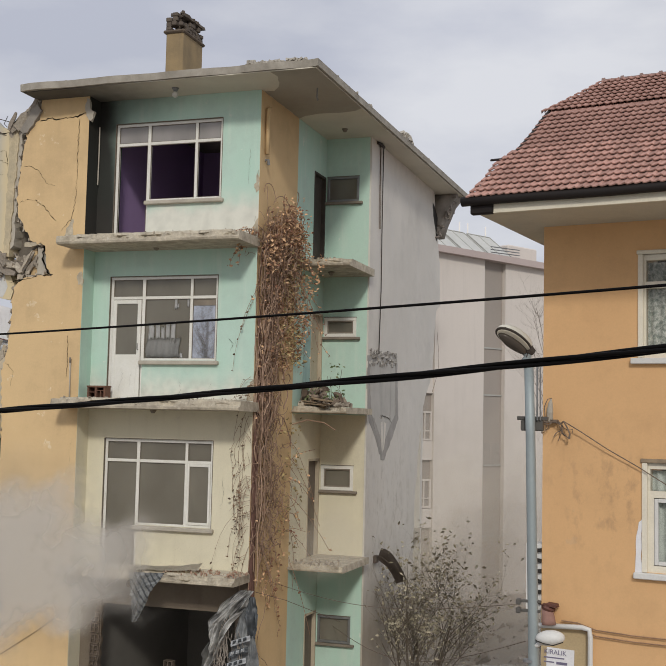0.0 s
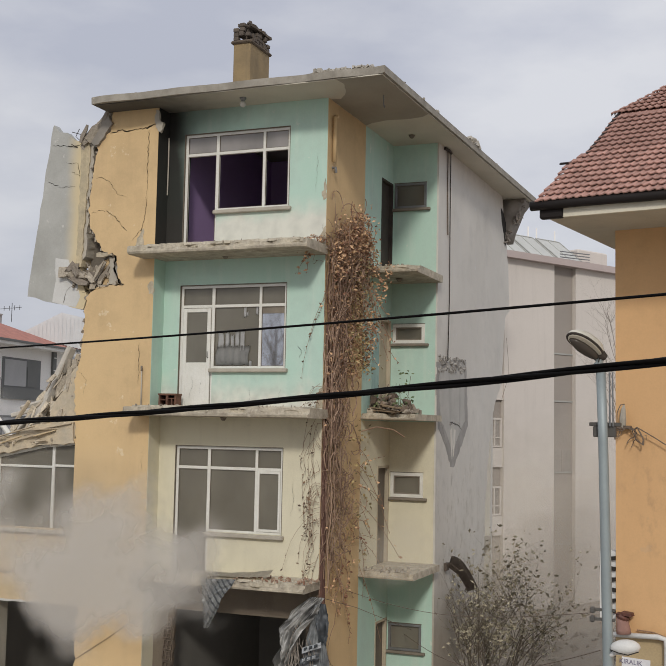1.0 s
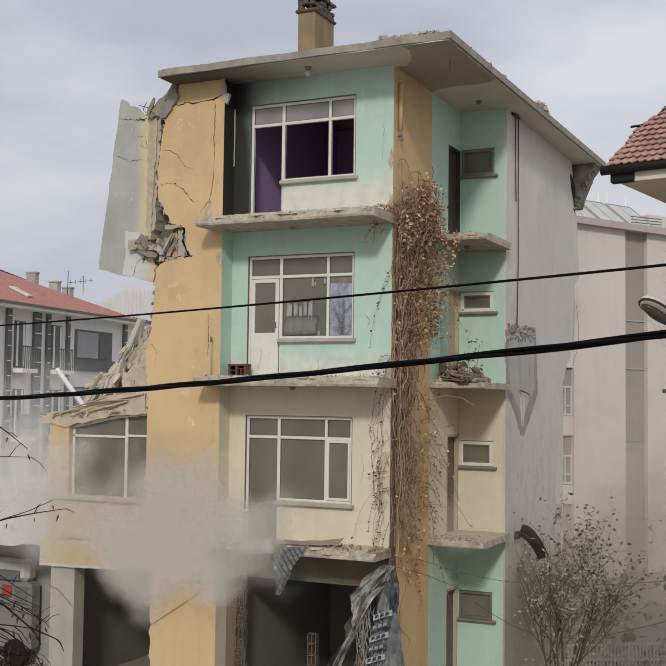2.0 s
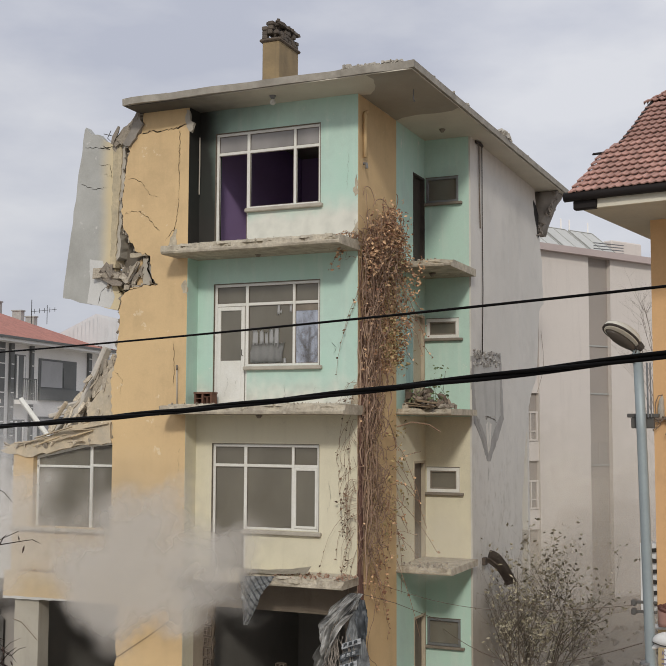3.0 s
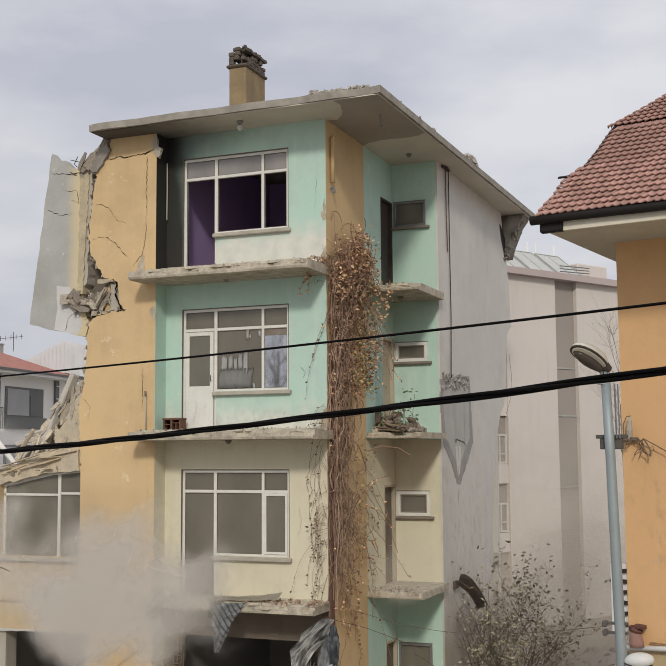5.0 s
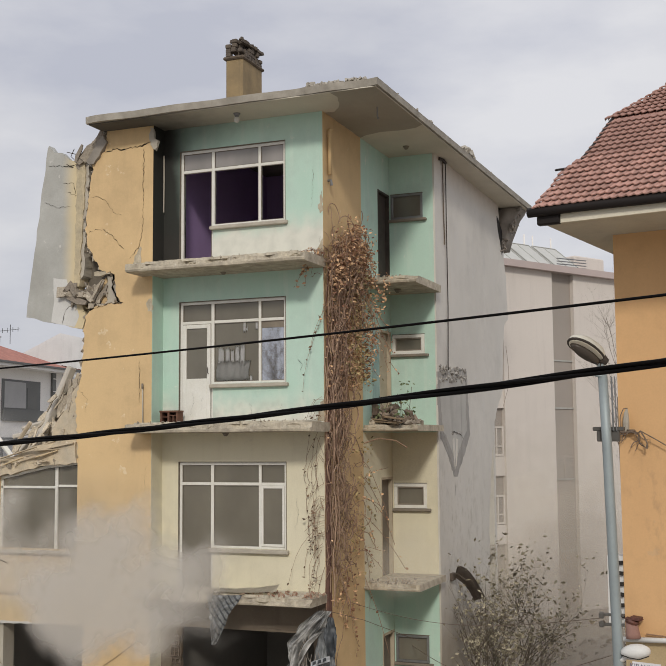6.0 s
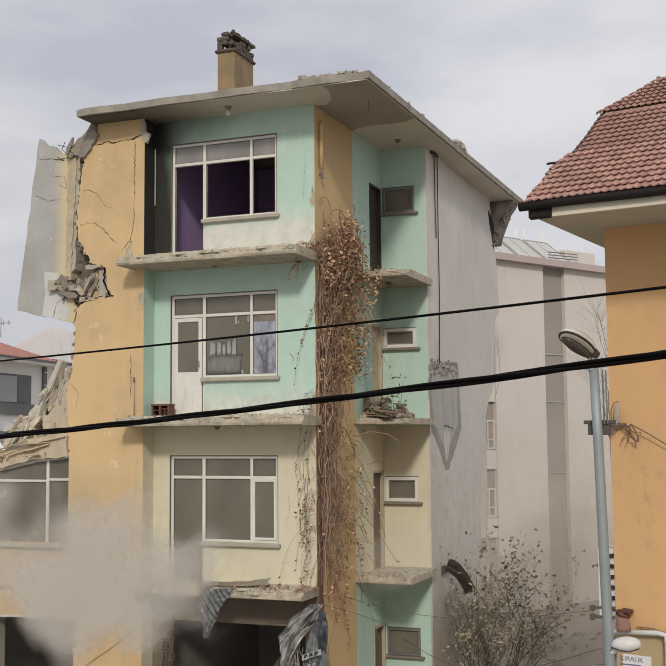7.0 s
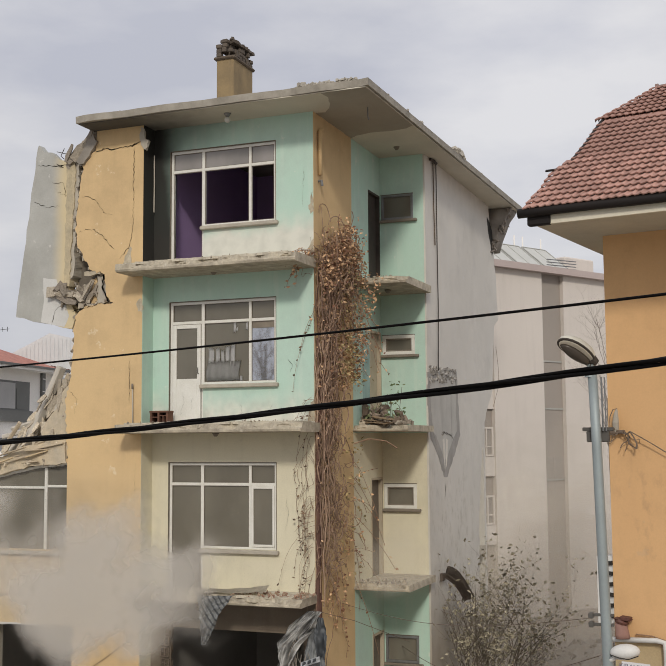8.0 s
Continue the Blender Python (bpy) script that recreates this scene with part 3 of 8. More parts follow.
# yellow wall of the lower storeys, with a window and a blown-out shop front
part("lower_wall", wall_with("x", -7.86, -3.58, -0.43, -0.05, 2.70, 5.98, [(-7.33, -5.32, 4.22, 5.98)]), YELLOW_DUSTY, BLD)
part("shop_pier", boxes((-7.75, -7.12, -0.40, -0.05, 0.0, 2.70)), SHOP_PIER, BLD)
part("shop_wall", plate([tuple(p) for p in rough_line([(-5.13, 0.0), (-5.13, 2.70)], 0.12, 0.05, 9)] + [(-3.58, 2.70), (-3.58, 0.0)], "y", -0.43, -0.05, 0.04, 5), YELLOW, BLD)

# side walls
part("column_wall", boxes((-0.25, 0.0, 0.25, 2.15, 0.0, 12.9)), YELLOW, BLD)
part("column_wall", boxes((0.0005, 0.006, 0.002, 0.25, 0.0, 12.9)), YELLOW, BLD)
for k, mt in ((4, MINT), (3, MINT), (2, CREAM), (1, MINT)):
    z0 = CEIL[k - 1] if k > 1 else 0.0
    fl = {4: 9.85, 3: 6.7, 2: 3.45, 1: 0.1}[k]
    part("loggia_wall", wall_with("y", 2.15, 4.02, -0.25, 0.0, z0, CEIL[k], [(3.22, 3.98, fl, fl + 2.15)]), mt, BLD)
    wz = {4: (11.43, 12.01), 3: (8.34, 8.78), 2: (4.90, 5.45), 1: (1.55, 2.14)}[k]
    part("loggia_end_wall", wall_with("x", -0.25, 1.04, 4.02, 4.25, z0, CEIL[k], [(0.04, 0.80, *wz)]), mt, BLD)
rear = [(10.2, 12.9), (10.3, 12.4), (10.75, 11.68), (11.0, 10.6), (11.15, 9.8), (10.6, 9.55), (10.42, 8.76), (10.28, 7.81), (9.62, 7.26), (9.22, 6.85), (8.82, 5.73), (8.48, 4.21), (8.4, 0.0)]
# brown blotches low on the wall, beige under the roof, browner towards the foot
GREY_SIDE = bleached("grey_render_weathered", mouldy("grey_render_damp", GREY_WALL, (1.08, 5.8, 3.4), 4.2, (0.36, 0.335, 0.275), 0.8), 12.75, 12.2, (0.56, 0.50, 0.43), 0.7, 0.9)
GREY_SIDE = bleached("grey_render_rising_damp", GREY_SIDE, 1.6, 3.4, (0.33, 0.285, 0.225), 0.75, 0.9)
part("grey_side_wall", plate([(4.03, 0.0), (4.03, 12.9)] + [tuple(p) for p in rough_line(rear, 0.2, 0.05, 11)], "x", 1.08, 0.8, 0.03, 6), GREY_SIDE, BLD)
part("back_wall", boxes((-5.2, 0.78, 10.3, 10.5, 0.0, 12.9)), GREY_WALL, BLD)
part("party_wall", boxes((-5.0, -4.8, 0.0, 10.3, 0.0, 12.6)), ROOM, BLD)

# floors and roof
for z in (9.78, 6.58, 3.38):
    part("floor_slab", boxes((-5.0, -0.25, 0.25, 10.3, z - 0.02, z + 0.19)), CONCRETE, BLD)
    part("floor_slab", boxes((-0.25, 0.8, 4.25, 10.3, z - 0.02, z + 0.19)), CONCRETE, BLD)
part("room_wall", boxes((-4.7, -0.3, 4.6, 4.7, 9.97, 12.9)), PURPLE, BLD)
part("room_wall", boxes((-3.45, -3.38, 0.27, 4.6, 9.97, 12.9)), PURPLE, BLD)
part("room_wall", boxes((-0.36, -0.28, 0.27, 4.6, 9.97, 12.9)), PURPLE, BLD)
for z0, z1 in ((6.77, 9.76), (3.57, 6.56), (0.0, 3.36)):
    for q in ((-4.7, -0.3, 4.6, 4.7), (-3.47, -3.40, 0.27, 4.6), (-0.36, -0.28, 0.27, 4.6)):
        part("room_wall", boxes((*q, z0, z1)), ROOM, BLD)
roof = [(-4.83, -1.02)] + [(-4.83 + 6.38 * i / 24, -1.06 - 0.02 * math.sin(i)) for i in range(1, 24)] + [(1.55, -1.10), (1.75, 11.5), (-4.83, 11.5)]
roof_line = [tuple(q) for q in rough_line(roof[:-2], 0.14, 0.012, 72)] + roof[-2:]
part("roof_slab", plate(roof_line, "z", 12.92, 13.06, 0.008, 7), ROOFCON, BLD)
bm = bmesh.new()
r_ = random.Random(66)
for _ in range(90):
    x = r_.uniform(-4.7, 1.4)
    chunk(bm, (x, -0.95 + r_.uniform(-0.05, 0.15), 13.05), r_.uniform(0.03, 0.08) * (1.6 if 0.0 < x < 1.4 else 0.9), r_, 0.5)
for _ in range(16):
    y = r_.choice((0.3, 1.25, 2.2, 5.0, 5.5, 7.2)) + r_.uniform(-0.25, 0.25)
    chunk(bm, (1.55 + 0.016 * (y + 1.1) - 0.06 + r_.uniform(-0.08, 0.04), y, 13.05), r_.uniform(0.03, 0.10), r_, 0.5)
tagged(part("roof_crumbs", bm, ROOFCON, BLD), kind="stuff")
part("roof_soffit", plate([(-4.78, -0.98), (1.50, -1.05), (1.70, 11.45), (-4.78, 11.45)], "z", 12.90, 12.916), SOFFIT_SOOT, BLD)

BARE_SOFFIT = material("stained_soffit", (0.40, 0.37, 0.31), (0.32, 0.295, 0.245), scale=0.9, contrast=0.4)
part("bare_soffit", plate([(0.58, -1.02), (1.48, -1.03)] + [tuple(q) for q in rough_line([(1.53, 1.70), (1.35, 1.86), (0.95, 1.92), (0.55, 1.88), (0.2, 1.98), (0.015, 2.13), (0.015, 0.12), (0.2, 0.16), (0.38, -0.08), (0.52, -0.4), (0.62, -0.75), (0.58, -1.02)], 0.12, 0.012, 71)][:-1], "z", 12.8945, 12.8995), BARE_SOFFIT, BLD)

# balconies
SCREED = material("broken_screed", (0.66, 0.61, 0.50), (0.46, 0.42, 0.34), rough=0.95, bump=0.5, scale=4.0, contrast=0.35, fine=24.0, speck=0.25)
SLAB = material("balcony_concrete", (0.62, 0.56, 0.44), (0.34, 0.30, 0.24), rough=0.95, bump=0.6, scale=4.5, streak=0.45, contrast=0.36, fine=22.0, speck=0.3, peel=(0.68, 0.64, 0.54))
for x0, x1, y0, z0, z1, sd in ((-3.82, 0.05, -1.05, 9.77, 9.95, 21), (-3.84, 0.12, -1.0, 6.58, 6.76, 22), (-3.66, 0.05, -0.88, 3.36, 3.51, 23)):
    part("balcony_slab", broken_slab(x0, x1, y0, 0.0, z0, z1, sd, 0.05, 0.04, 0.03), SLAB, BLD)
    lip_ = rough_line([(x0 + 0.12, y0 + 0.14), (x1 - 0.2, y0 + 0.12)], 0.07, 0.05, sd + 50)
    part("screed", plate([tuple(q) for q in lip_] + [(x1 - 0.2, -0.01), (x0 + 0.12, -0.01)], "z", z1 - 0.02, z1 + 0.03, 0.01, sd), SCREED, BLD, "broken remains of the floor screed")
for x1, y0, z0, z1, sd in ((1.20, 2.15, 9.70, 9.86, 31), (1.21, 2.10, 6.60, 6.73, 32), (1.20, 2.10, 3.33, 3.47, 33)):
    part("balcony_slab", broken_slab(0.0, x1, y0, 4.02, z0, z1, sd, 0.03, 0.04, 0.03), SLAB, BLD)

# chimney
CHIMNEY = material("stained_chimney_plaster", (0.36, 0.265, 0.14), (0.17, 0.13, 0.08), scale=2.2, streak=0.6, streak_colour=(0.14, 0.115, 0.085), contrast=0.6, bump=0.25)
BLACKBRICK = material("sooty_brick_and_hollow_shade", (0.17, 0.13, 0.09), (0.07, 0.055, 0.045), scale=6.0, bump=0.4, contrast=0.6)
part("chimney_shaft", boxes((-2.29, -1.90, 0.3, 1.24, 13.07, 14.35), bevel=0.02), CHIMNEY, BLD)
part("chimney_cap", boxes((-2.34, -1.86, 0.25, 1.29, 14.33, 14.40), bevel=0.025), BLACKBRICK, BLD)

# ---- orange house ----
HA = radians(-10)
HM = Matrix.Translation((6.08, -4.22, 0)) @ Matrix.Rotation(HA, 4, "Z")  # x along the front, y into the house
HOUSE = thing("house", (8.5, -2.0, 0.0), "orange rendered house with white windows and a red tiled roof", "house")
spot = HM @ Vector((0.95, 0, 5.5))
part("front_wall", wall_with("x", 0.03, 7, 0, 0.3, 0, 9.23, [(1.40, 2.9, 7.37, 8.77), (1.455, 2.9, 4.53, 5.97)], HM), mouldy("orange_render_with_mould", ORANGE, spot, 1.2, (0.33, 0.215, 0.12), 0.62), HOUSE)
part("patched_render", plate([tuple(q) for q in rough_line([(0.035, 2.0), (0.72, 2.0), (0.72, 3.69), (0.035, 3.67)], 0.2, 0.012, 9, True)], "y", -0.003, 0.01), material("dull_yellow_patch", (0.50, 0.385, 0.22), (0.43, 0.335, 0.20), scale=1.5, contrast=0.4, speck=0.2), HOUSE).matrix_basis = HM
part("side_wall", boxes((0.03, 0.3, 0.3, 8, 0, 9.23), m=HM), ORANGE, HOUSE)
part("soffit", boxes((-0.48, 7.5, -1.38, 8.4, 9.23, 9.28), m=HM), material("soffit_boards", (0.58, 0.54, 0.44), (0.48, 0.445, 0.36), scale=1.2, streak=0.2), HOUSE)
part("fascia", boxes((-0.46, 7.5, -1.43, -1.385, 9.20, 9.31), m=HM), EAVE, HOUSE)
part("gutter", tube(bmesh.new(), [HM @ Vector((-0.62 + 0.5 * i, -1.49, 9.362 + 0.006 * math.sin(i * 1.3))) for i in range(17)], 0.066, 10), GUTTER, HOUSE, smooth=True)

# ---- far buildings ----
RA = Matrix.Translation((-0.25, 16.96, 0)) @ Matrix.Rotation(radians(59.7), 4, "Z")
REARB = thing("rear_building", (2.0, 20.0, 0.0), "pale grey apartment block with a vertical glazed strip", "building")
part("wall", boxes((-0.25, 2.23, 0.0, 8.0, 0.0, 12.3), m=RA), REAR, REARB)
part("wall", boxes((3.36, 14, 0.0, 8.0, 0.0, 12.3), m=RA), REAR, REARB)
part("wall", boxes((-6.0, -1.0, 0.0, 8.0, 0.0, 12.3), m=RA), REAR, REARB)
part("strip_wall", boxes((2.23, 3.36, 0.15, 0.6, 0.0, 12.28), m=RA), REAR_STRIP, REARB)
part("strip_wall", boxes((-1.0, -0.25, 0.15, 0.6, 0.0, 12.28), m=RA), REAR_STRIP, REARB)
part("roof_edge", boxes((-6.2, 14.2, -0.25, 8.2, 12.22, 12.45), m=RA), REAR_EDGE, REARB)
LA = Matrix.Translation((-23.5, 15.0, 0)) @ Matrix.Rotation(radians(98.5), 4, "Z") @ Matrix.Diagonal((0.95, 1, 1, 1))
LEFTB = thing("left_building", (-25.0, 20.0, 0.0), "white and anthracite apartment house with a red tiled roof", "building")
part("wall", boxes((-12.0, 12.9, -0.0, 9.0, 0.0, 10.0), m=LA), FAR_WHITE, LEFTB)
bm = bmesh.new()
roof_v = [bm.verts.new(LA @ Vector(v)) for v in ((-12, -0.7, 10.0), (5, -0.7, 10.0), (13.4, -0.7, 10.0), (18, 4.5, 11.0), (5, 4.5, 12.4), (-12, 4.5, 12.4), (-12, 9.7, 10.0), (5, 9.7, 10.0), (13.4, 9.7, 10.0))]
for q in ((0, 1, 4, 5), (1, 2, 4), (2, 3, 4), (5, 4, 7, 6), (4, 8, 7), (4, 3, 8), (2, 8, 3)):
    bm.faces.new([roof_v[k] for k in q])
bmesh.ops.recalc_face_normals(bm, faces=bm.faces)
bmesh.ops.solidify(bm, geom=bm.faces[:], thickness=0.15)
part("roof", bm, FAR_ROOF, LEFTB)


# ---- more materials ----
LEAF = island_material("dry_leaf", (0.17, 0.07, 0.042), (0.76, 0.52, 0.31))
GREEN_LEAF = island_material("weed_leaf", (0.10, 0.16, 0.07), (0.22, 0.24, 0.12))
SHRUB_LEAF = island_material("shrub_leaf", (0.26, 0.235, 0.16), (0.60, 0.56, 0.44))
GREY_TWIG = material("grey_twig_bark", (0.35, 0.31, 0.27), (0.26, 0.23, 0.20), scale=9.0, bump=0.1)
TWIG = material("twig_bark", (0.13, 0.095, 0.07), (0.09, 0.065, 0.05), scale=9.0, bump=0.1)
RUBBLE = island_material("broken_masonry", (0.20, 0.17, 0.14), (0.46, 0.41, 0.33), 0.95, 0.4)
YARD = island_material("yard_rubble", (0.13, 0.115, 0.10), (0.42, 0.38, 0.33), 0.95, 0.4)
BRICKBITS = island_material("brick_rubble", (0.26, 0.14, 0.095), (0.46, 0.36, 0.27), 0.95, 0.4)
# pale patches paint highlights on the cloth, near-black ones its shaded folds
TARP = material("grey_tarpaulin_painted_folds", (0.26, 0.275, 0.28), (0.06, 0.065, 0.07), rough=0.4, scale=3.0, bump=0.6, fine=7.0, contrast=0.35)
SILVER = material("silver_tarpaulin_painted_folds", (0.58, 0.58, 0.56), (0.07, 0.07, 0.07), rough=0.35, scale=2.2, bump=0.25, fine=7.0, contrast=0.3, speck=0.3)
TARP_PRINT = material("tarpaulin_print", (0.40, 0.42, 0.44), (0.30, 0.32, 0.34), rough=0.5, scale=6.0, bump=0.05)
TARP_DARK = material("tarpaulin_dark_print", (0.07, 0.08, 0.09), rough=0.5, bump=0.05)
WOOD = material("weathered_wood", (0.34, 0.26, 0.17), (0.22, 0.17, 0.12), scale=6.0, streak=0.5)
DARKWOOD = material("dark_door_wood", (0.075, 0.06, 0.05), (0.04, 0.035, 0.03), scale=5.0, streak=0.4)
WORN_DOOR = material("worn_door_wood", (0.20, 0.17, 0.135), (0.13, 0.11, 0.09), scale=3.0, streak=0.5)
BEIGE_DOOR = material("beige_door_paint", (0.52, 0.46, 0.35), (0.42, 0.36, 0.27), scale=3.0, streak=0.4)
STEEL = material("grey_steel", (0.30, 0.31, 0.32), (0.2, 0.2, 0.2), rough=0.5, metal=0.6, scale=4.0, bump=0.05)
BLACKENED = material("sooted_brick", (0.06, 0.05, 0.045), (0.16, 0.13, 0.10), scale=7.0, bump=0.4, contrast=0.8)
BULB = material("frosted_bulb", (0.7, 0.69, 0.64), rough=0.3, bump=0.0)
CURTAIN = material("curtain_cloth", (0.72, 0.72, 0.72), (0.6, 0.6, 0.6), scale=6.0, bump=0.1)
PLASTIC_WHITE = material("white_plastic", (0.68, 0.68, 0.66), (0.6, 0.6, 0.58), rough=0.45, scale=3.0, bump=0.03)
COLLECTOR = material("solar_glass", (0.56, 0.565, 0.535), (0.46, 0.465, 0.44), rough=0.6, scale=1.0, bump=0.0)
PAPER = material("paper", (0.78, 0.78, 0.80), (0.7, 0.7, 0.72), rough=0.8, scale=5.0, bump=0.05)
INK = material("marker_ink", (0.21, 0.19, 0.29), rough=0.7, bump=0.0)

# ---- windows of the apartment building ----
def bar(bm, x0, x1, z0, z1, y0=0.04, y1=0.11, m=None):
    box(bm, x0, x1, y0, y1, z0, z1, m=m, bevel=0.006)


def pane(x0, x1, z0, z1, y, mt, parent, name="pane"):
    return part(name, boxes((x0, x1, y, y + 0.006, z0, z1)), mt, parent)


SHADOW_SEAM = material("shadow_gap_brown", (0.12, 0.10, 0.08), (0.20, 0.17, 0.13), scale=8.0, bump=0.0)
WORN_SILL = material("grimy_sill_stone", (0.27, 0.235, 0.19), (0.18, 0.155, 0.125), scale=5.0, contrast=0.5)
MU1, MU2 = -2.45, -1.39
for k in (4, 3, 2):
    t, s_, fl = TOP[k], SILL[k], FLOOR[k]
    tr = t - 0.43
    bm = bmesh.new()
    for x0, x1, z0, z1 in ((XD0, XW1, t - 0.06, t), (XD0, XD0 + 0.06, fl, t - 0.06), (XW1 - 0.055, XW1, s_, t - 0.06), (MU1 - 0.03, MU1 + 0.04, s_ - 0.02, t - 0.06),
                           (MU2 - 0.03, MU2 + 0.03, s_, t - 0.06), (XD0 + 0.06, MU1 - 0.03, tr - 0.03, tr + 0.03), (MU1 + 0.04, MU2 - 0.03, tr - 0.03, tr + 0.03),
                           (MU2 + 0.03, XW1 - 0.055, tr - 0.03, tr + 0.03), (MU1 + 0.04, MU2 - 0.03, s_, s_ + 0.045), (MU2 + 0.03, XW1 - 0.055, s_, s_ + 0.045)):
        bar(bm, x0, x1, z0, z1)
    bar(bm, MU1 - 0.025, XD1 + 0.012, fl, s_ - 0.02)
    win = part("window", bm, WHITE_FRAME, BLD, "old white-painted timber window with three lights")
    part("sill", boxes((-2.47, -0.745, -0.09, 0.04, s_ - 0.085, s_ - 0.005), bevel=0.015), CONCRETE, win)
    for x0, x1 in ((XD0 + 0.06, MU1 - 0.03), (MU1 + 0.04, MU2 - 0.03), (MU2 + 0.03, XW1 - 0.055)):
        pane(x0, x1, tr + 0.03, t - 0.06, 0.07, GLASS if k != 4 else MILKY, win)
    # dark strips paint the shadow gaps round each pane and the frame
    seams = bmesh.new()
    for x0, x1, z0, z1 in ((XD0 + 0.06, MU1 - 0.03, tr + 0.03, t - 0.06), (MU1 + 0.04, MU2 - 0.03, tr + 0.03, t - 0.06), (MU2 + 0.03, XW1 - 0.055, tr + 0.03, t - 0.06),
                           (XD0 + 0.06, MU1 - 0.03, fl + 0.01, tr - 0.03), (MU1 + 0.04, MU2 - 0.03, s_ + 0.045, tr - 0.03), (MU2 + 0.03, XW1 - 0.055, s_ + 0.045, tr - 0.03)):
        for q in ((x0, x0 + 0.009, z0, z1), (x1 - 0.009, x1, z0, z1), (x0 + 0.009, x1 - 0.009, z1 - 0.009, z1), (x0 + 0.009, x1 - 0.009, z0, z0 + 0.009)):
            box(seams, q[0], q[1], 0.050, 0.062, q[2], q[3])
    for q in ((XD0 - 0.006, XW1 + 0.006, t - 0.004, t + 0.009), (XD0 - 0.009, XD0 + 0.004, fl + 0.02, t - 0.004), (XW1 - 0.004, XW1 + 0.009, s_, t - 0.004)):
        box(seams, q[0], q[1], -0.003, 0.037, q[2], q[3])
    tagged(part("window_seam", seams, SHADOW_SEAM, win, "dark strips painting the shadow gaps of the window"), kind="stuff")
    if k == 2:
        bm = bmesh.new()
        for q in ((MU2 + 0.03, MU2 + 0.075, s_ + 0.05, tr - 0.03), (XW1 - 0.10, XW1 - 0.055, s_ + 0.05, tr - 0.03), (MU2 + 0.075, XW1 - 0.10, tr - 0.085, tr - 0.03), (MU2 + 0.075, XW1 - 0.10, s_ + 0.05, s_ + 0.10)):
            bar(bm, *q, 0.025, 0.08)
        part("sash", bm, WHITE_FRAME, win)
        pane(MU2 + 0.075, XW1 - 0.10, s_ + 0.10, tr - 0.085, 0.05, GLASS, win)
        pane(MU1 + 0.04, MU2 - 0.03, s_ + 0.05, tr - 0.03, 0.07, GLASS, win)
        pane(XD0 + 0.06, MU1 - 0.03, fl + 0.02, tr - 0.03, 0.07, GLASS, win)
    if k == 3:
        # door leaf with a glazed upper half
        leaf = part("door", boxes((XD0 + 0.07, XD0 + 0.15, 0.02, 0.07, fl, tr - 0.04), (MU1 - 0.12, MU1 - 0.04, 0.02, 0.07, fl, tr - 0.04), (XD0 + 0.15, MU1 - 0.12, 0.02, 0.07, tr - 0.12, tr - 0.04),
                                  (XD0 + 0.15, MU1 - 0.12, 0.02, 0.07, fl, s_ + 0.12), bevel=0.008), WHITE_FRAME, BLD, "peeling white half-glazed balcony door")
        pane(XD0 + 0.15, MU1 - 0.12, s_ + 0.12, tr - 0.12, 0.045, GLASS, leaf)
        part("handle", tube(bmesh.new(), [(MU1 - 0.08, 0.02, s_ + 0.22), (MU1 - 0.08, -0.02, s_ + 0.22), (MU1 - 0.08, -0.02, s_ + 0.34)], 0.008), DARKWOOD, leaf)
        pane(MU1 + 0.04, MU2 - 0.03, s_ + 0.05, tr - 0.03, 0.07, GLASS, win)
        pane(MU2 + 0.03, XW1 - 0.055, s_ + 0.05, tr - 0.17, 0.06, REFLECT, win)
        # added panel; its brown paints the dim room seen through the gap
        part("board_pane", boxes((MU2 + 0.03, XW1 - 0.055, 0.066, 0.08, tr - 0.165, tr - 0.03)), WORN_SILL, win, "brown panel added in the gap, toned like the dim room behind")

# torn curtain behind the broken third-floor pane: a grey net below, white rags above it
NETTING = material("grey_net_cloth", (0.46, 0.46, 0.445), (0.36, 0.36, 0.35), scale=5.0, bump=0.1)


def hanging(x0, x1, z0, z1, y, seed, ragged=0.03, waves=20):
    bm = bmesh.new()
    r_ = random.Random(seed)
    n_ = max(4, round((x1 - x0) * 40))
    grid = []
    for i in range(n_ + 1):
        u = i / n_
        up, dn = z1 - abs(r_.gauss(0, ragged)), z0 + abs(r_.gauss(0, ragged * 0.6))
        grid.append([bm.verts.new((x0 + (x1 - x0) * (u + 0.03 * math.sin(5 * v + seed)), y + 0.008 * math.sin(u * waves * (x1 - x0) * 2 + v), dn + (up - dn) * v)) for v in (0, 0.25, 0.5, 0.75, 1)])
    for a, b in zip(grid, grid[1:]):
        for j in range(4):
            bm.faces.new((a[j], b[j], b[j + 1], a[j + 1]))
    bmesh.ops.solidify(bm, geom=bm.faces[:], thickness=0.004)
    return bm


DRAPE = thing("curtain", (-1.95, 0.13, 7.6), "torn curtain, grey net and white rags, behind a broken window", "curtain")
part("net", hanging(-2.36, -1.62, 7.62, 8.03, 0.052, 3, 0.015), NETTING, DRAPE, "grey net cloth", smooth=True)
for i, (x0, x1, z0, z1) in enumerate(((-2.32, -2.19, 7.98, 8.32), (-2.16, -2.06, 7.98, 8.30), (-2.04, -1.96, 7.98, 8.26), (-1.94, -1.84, 7.98, 8.33), (-1.83, -1.72, 7.9, 8.36), (-1.76, -1.70, 8.56, 8.84), (-1.70, -1.66, 8.60, 8.72), (-1.49, -1.44, 8.62, 8.80), (-1.62, -1.56, 7.6, 7.72))):
    part("rag", hanging(x0, x1, z0, z1, 0.046, 30 + i, 0.03), CURTAIN, DRAPE, "white rag", smooth=True)

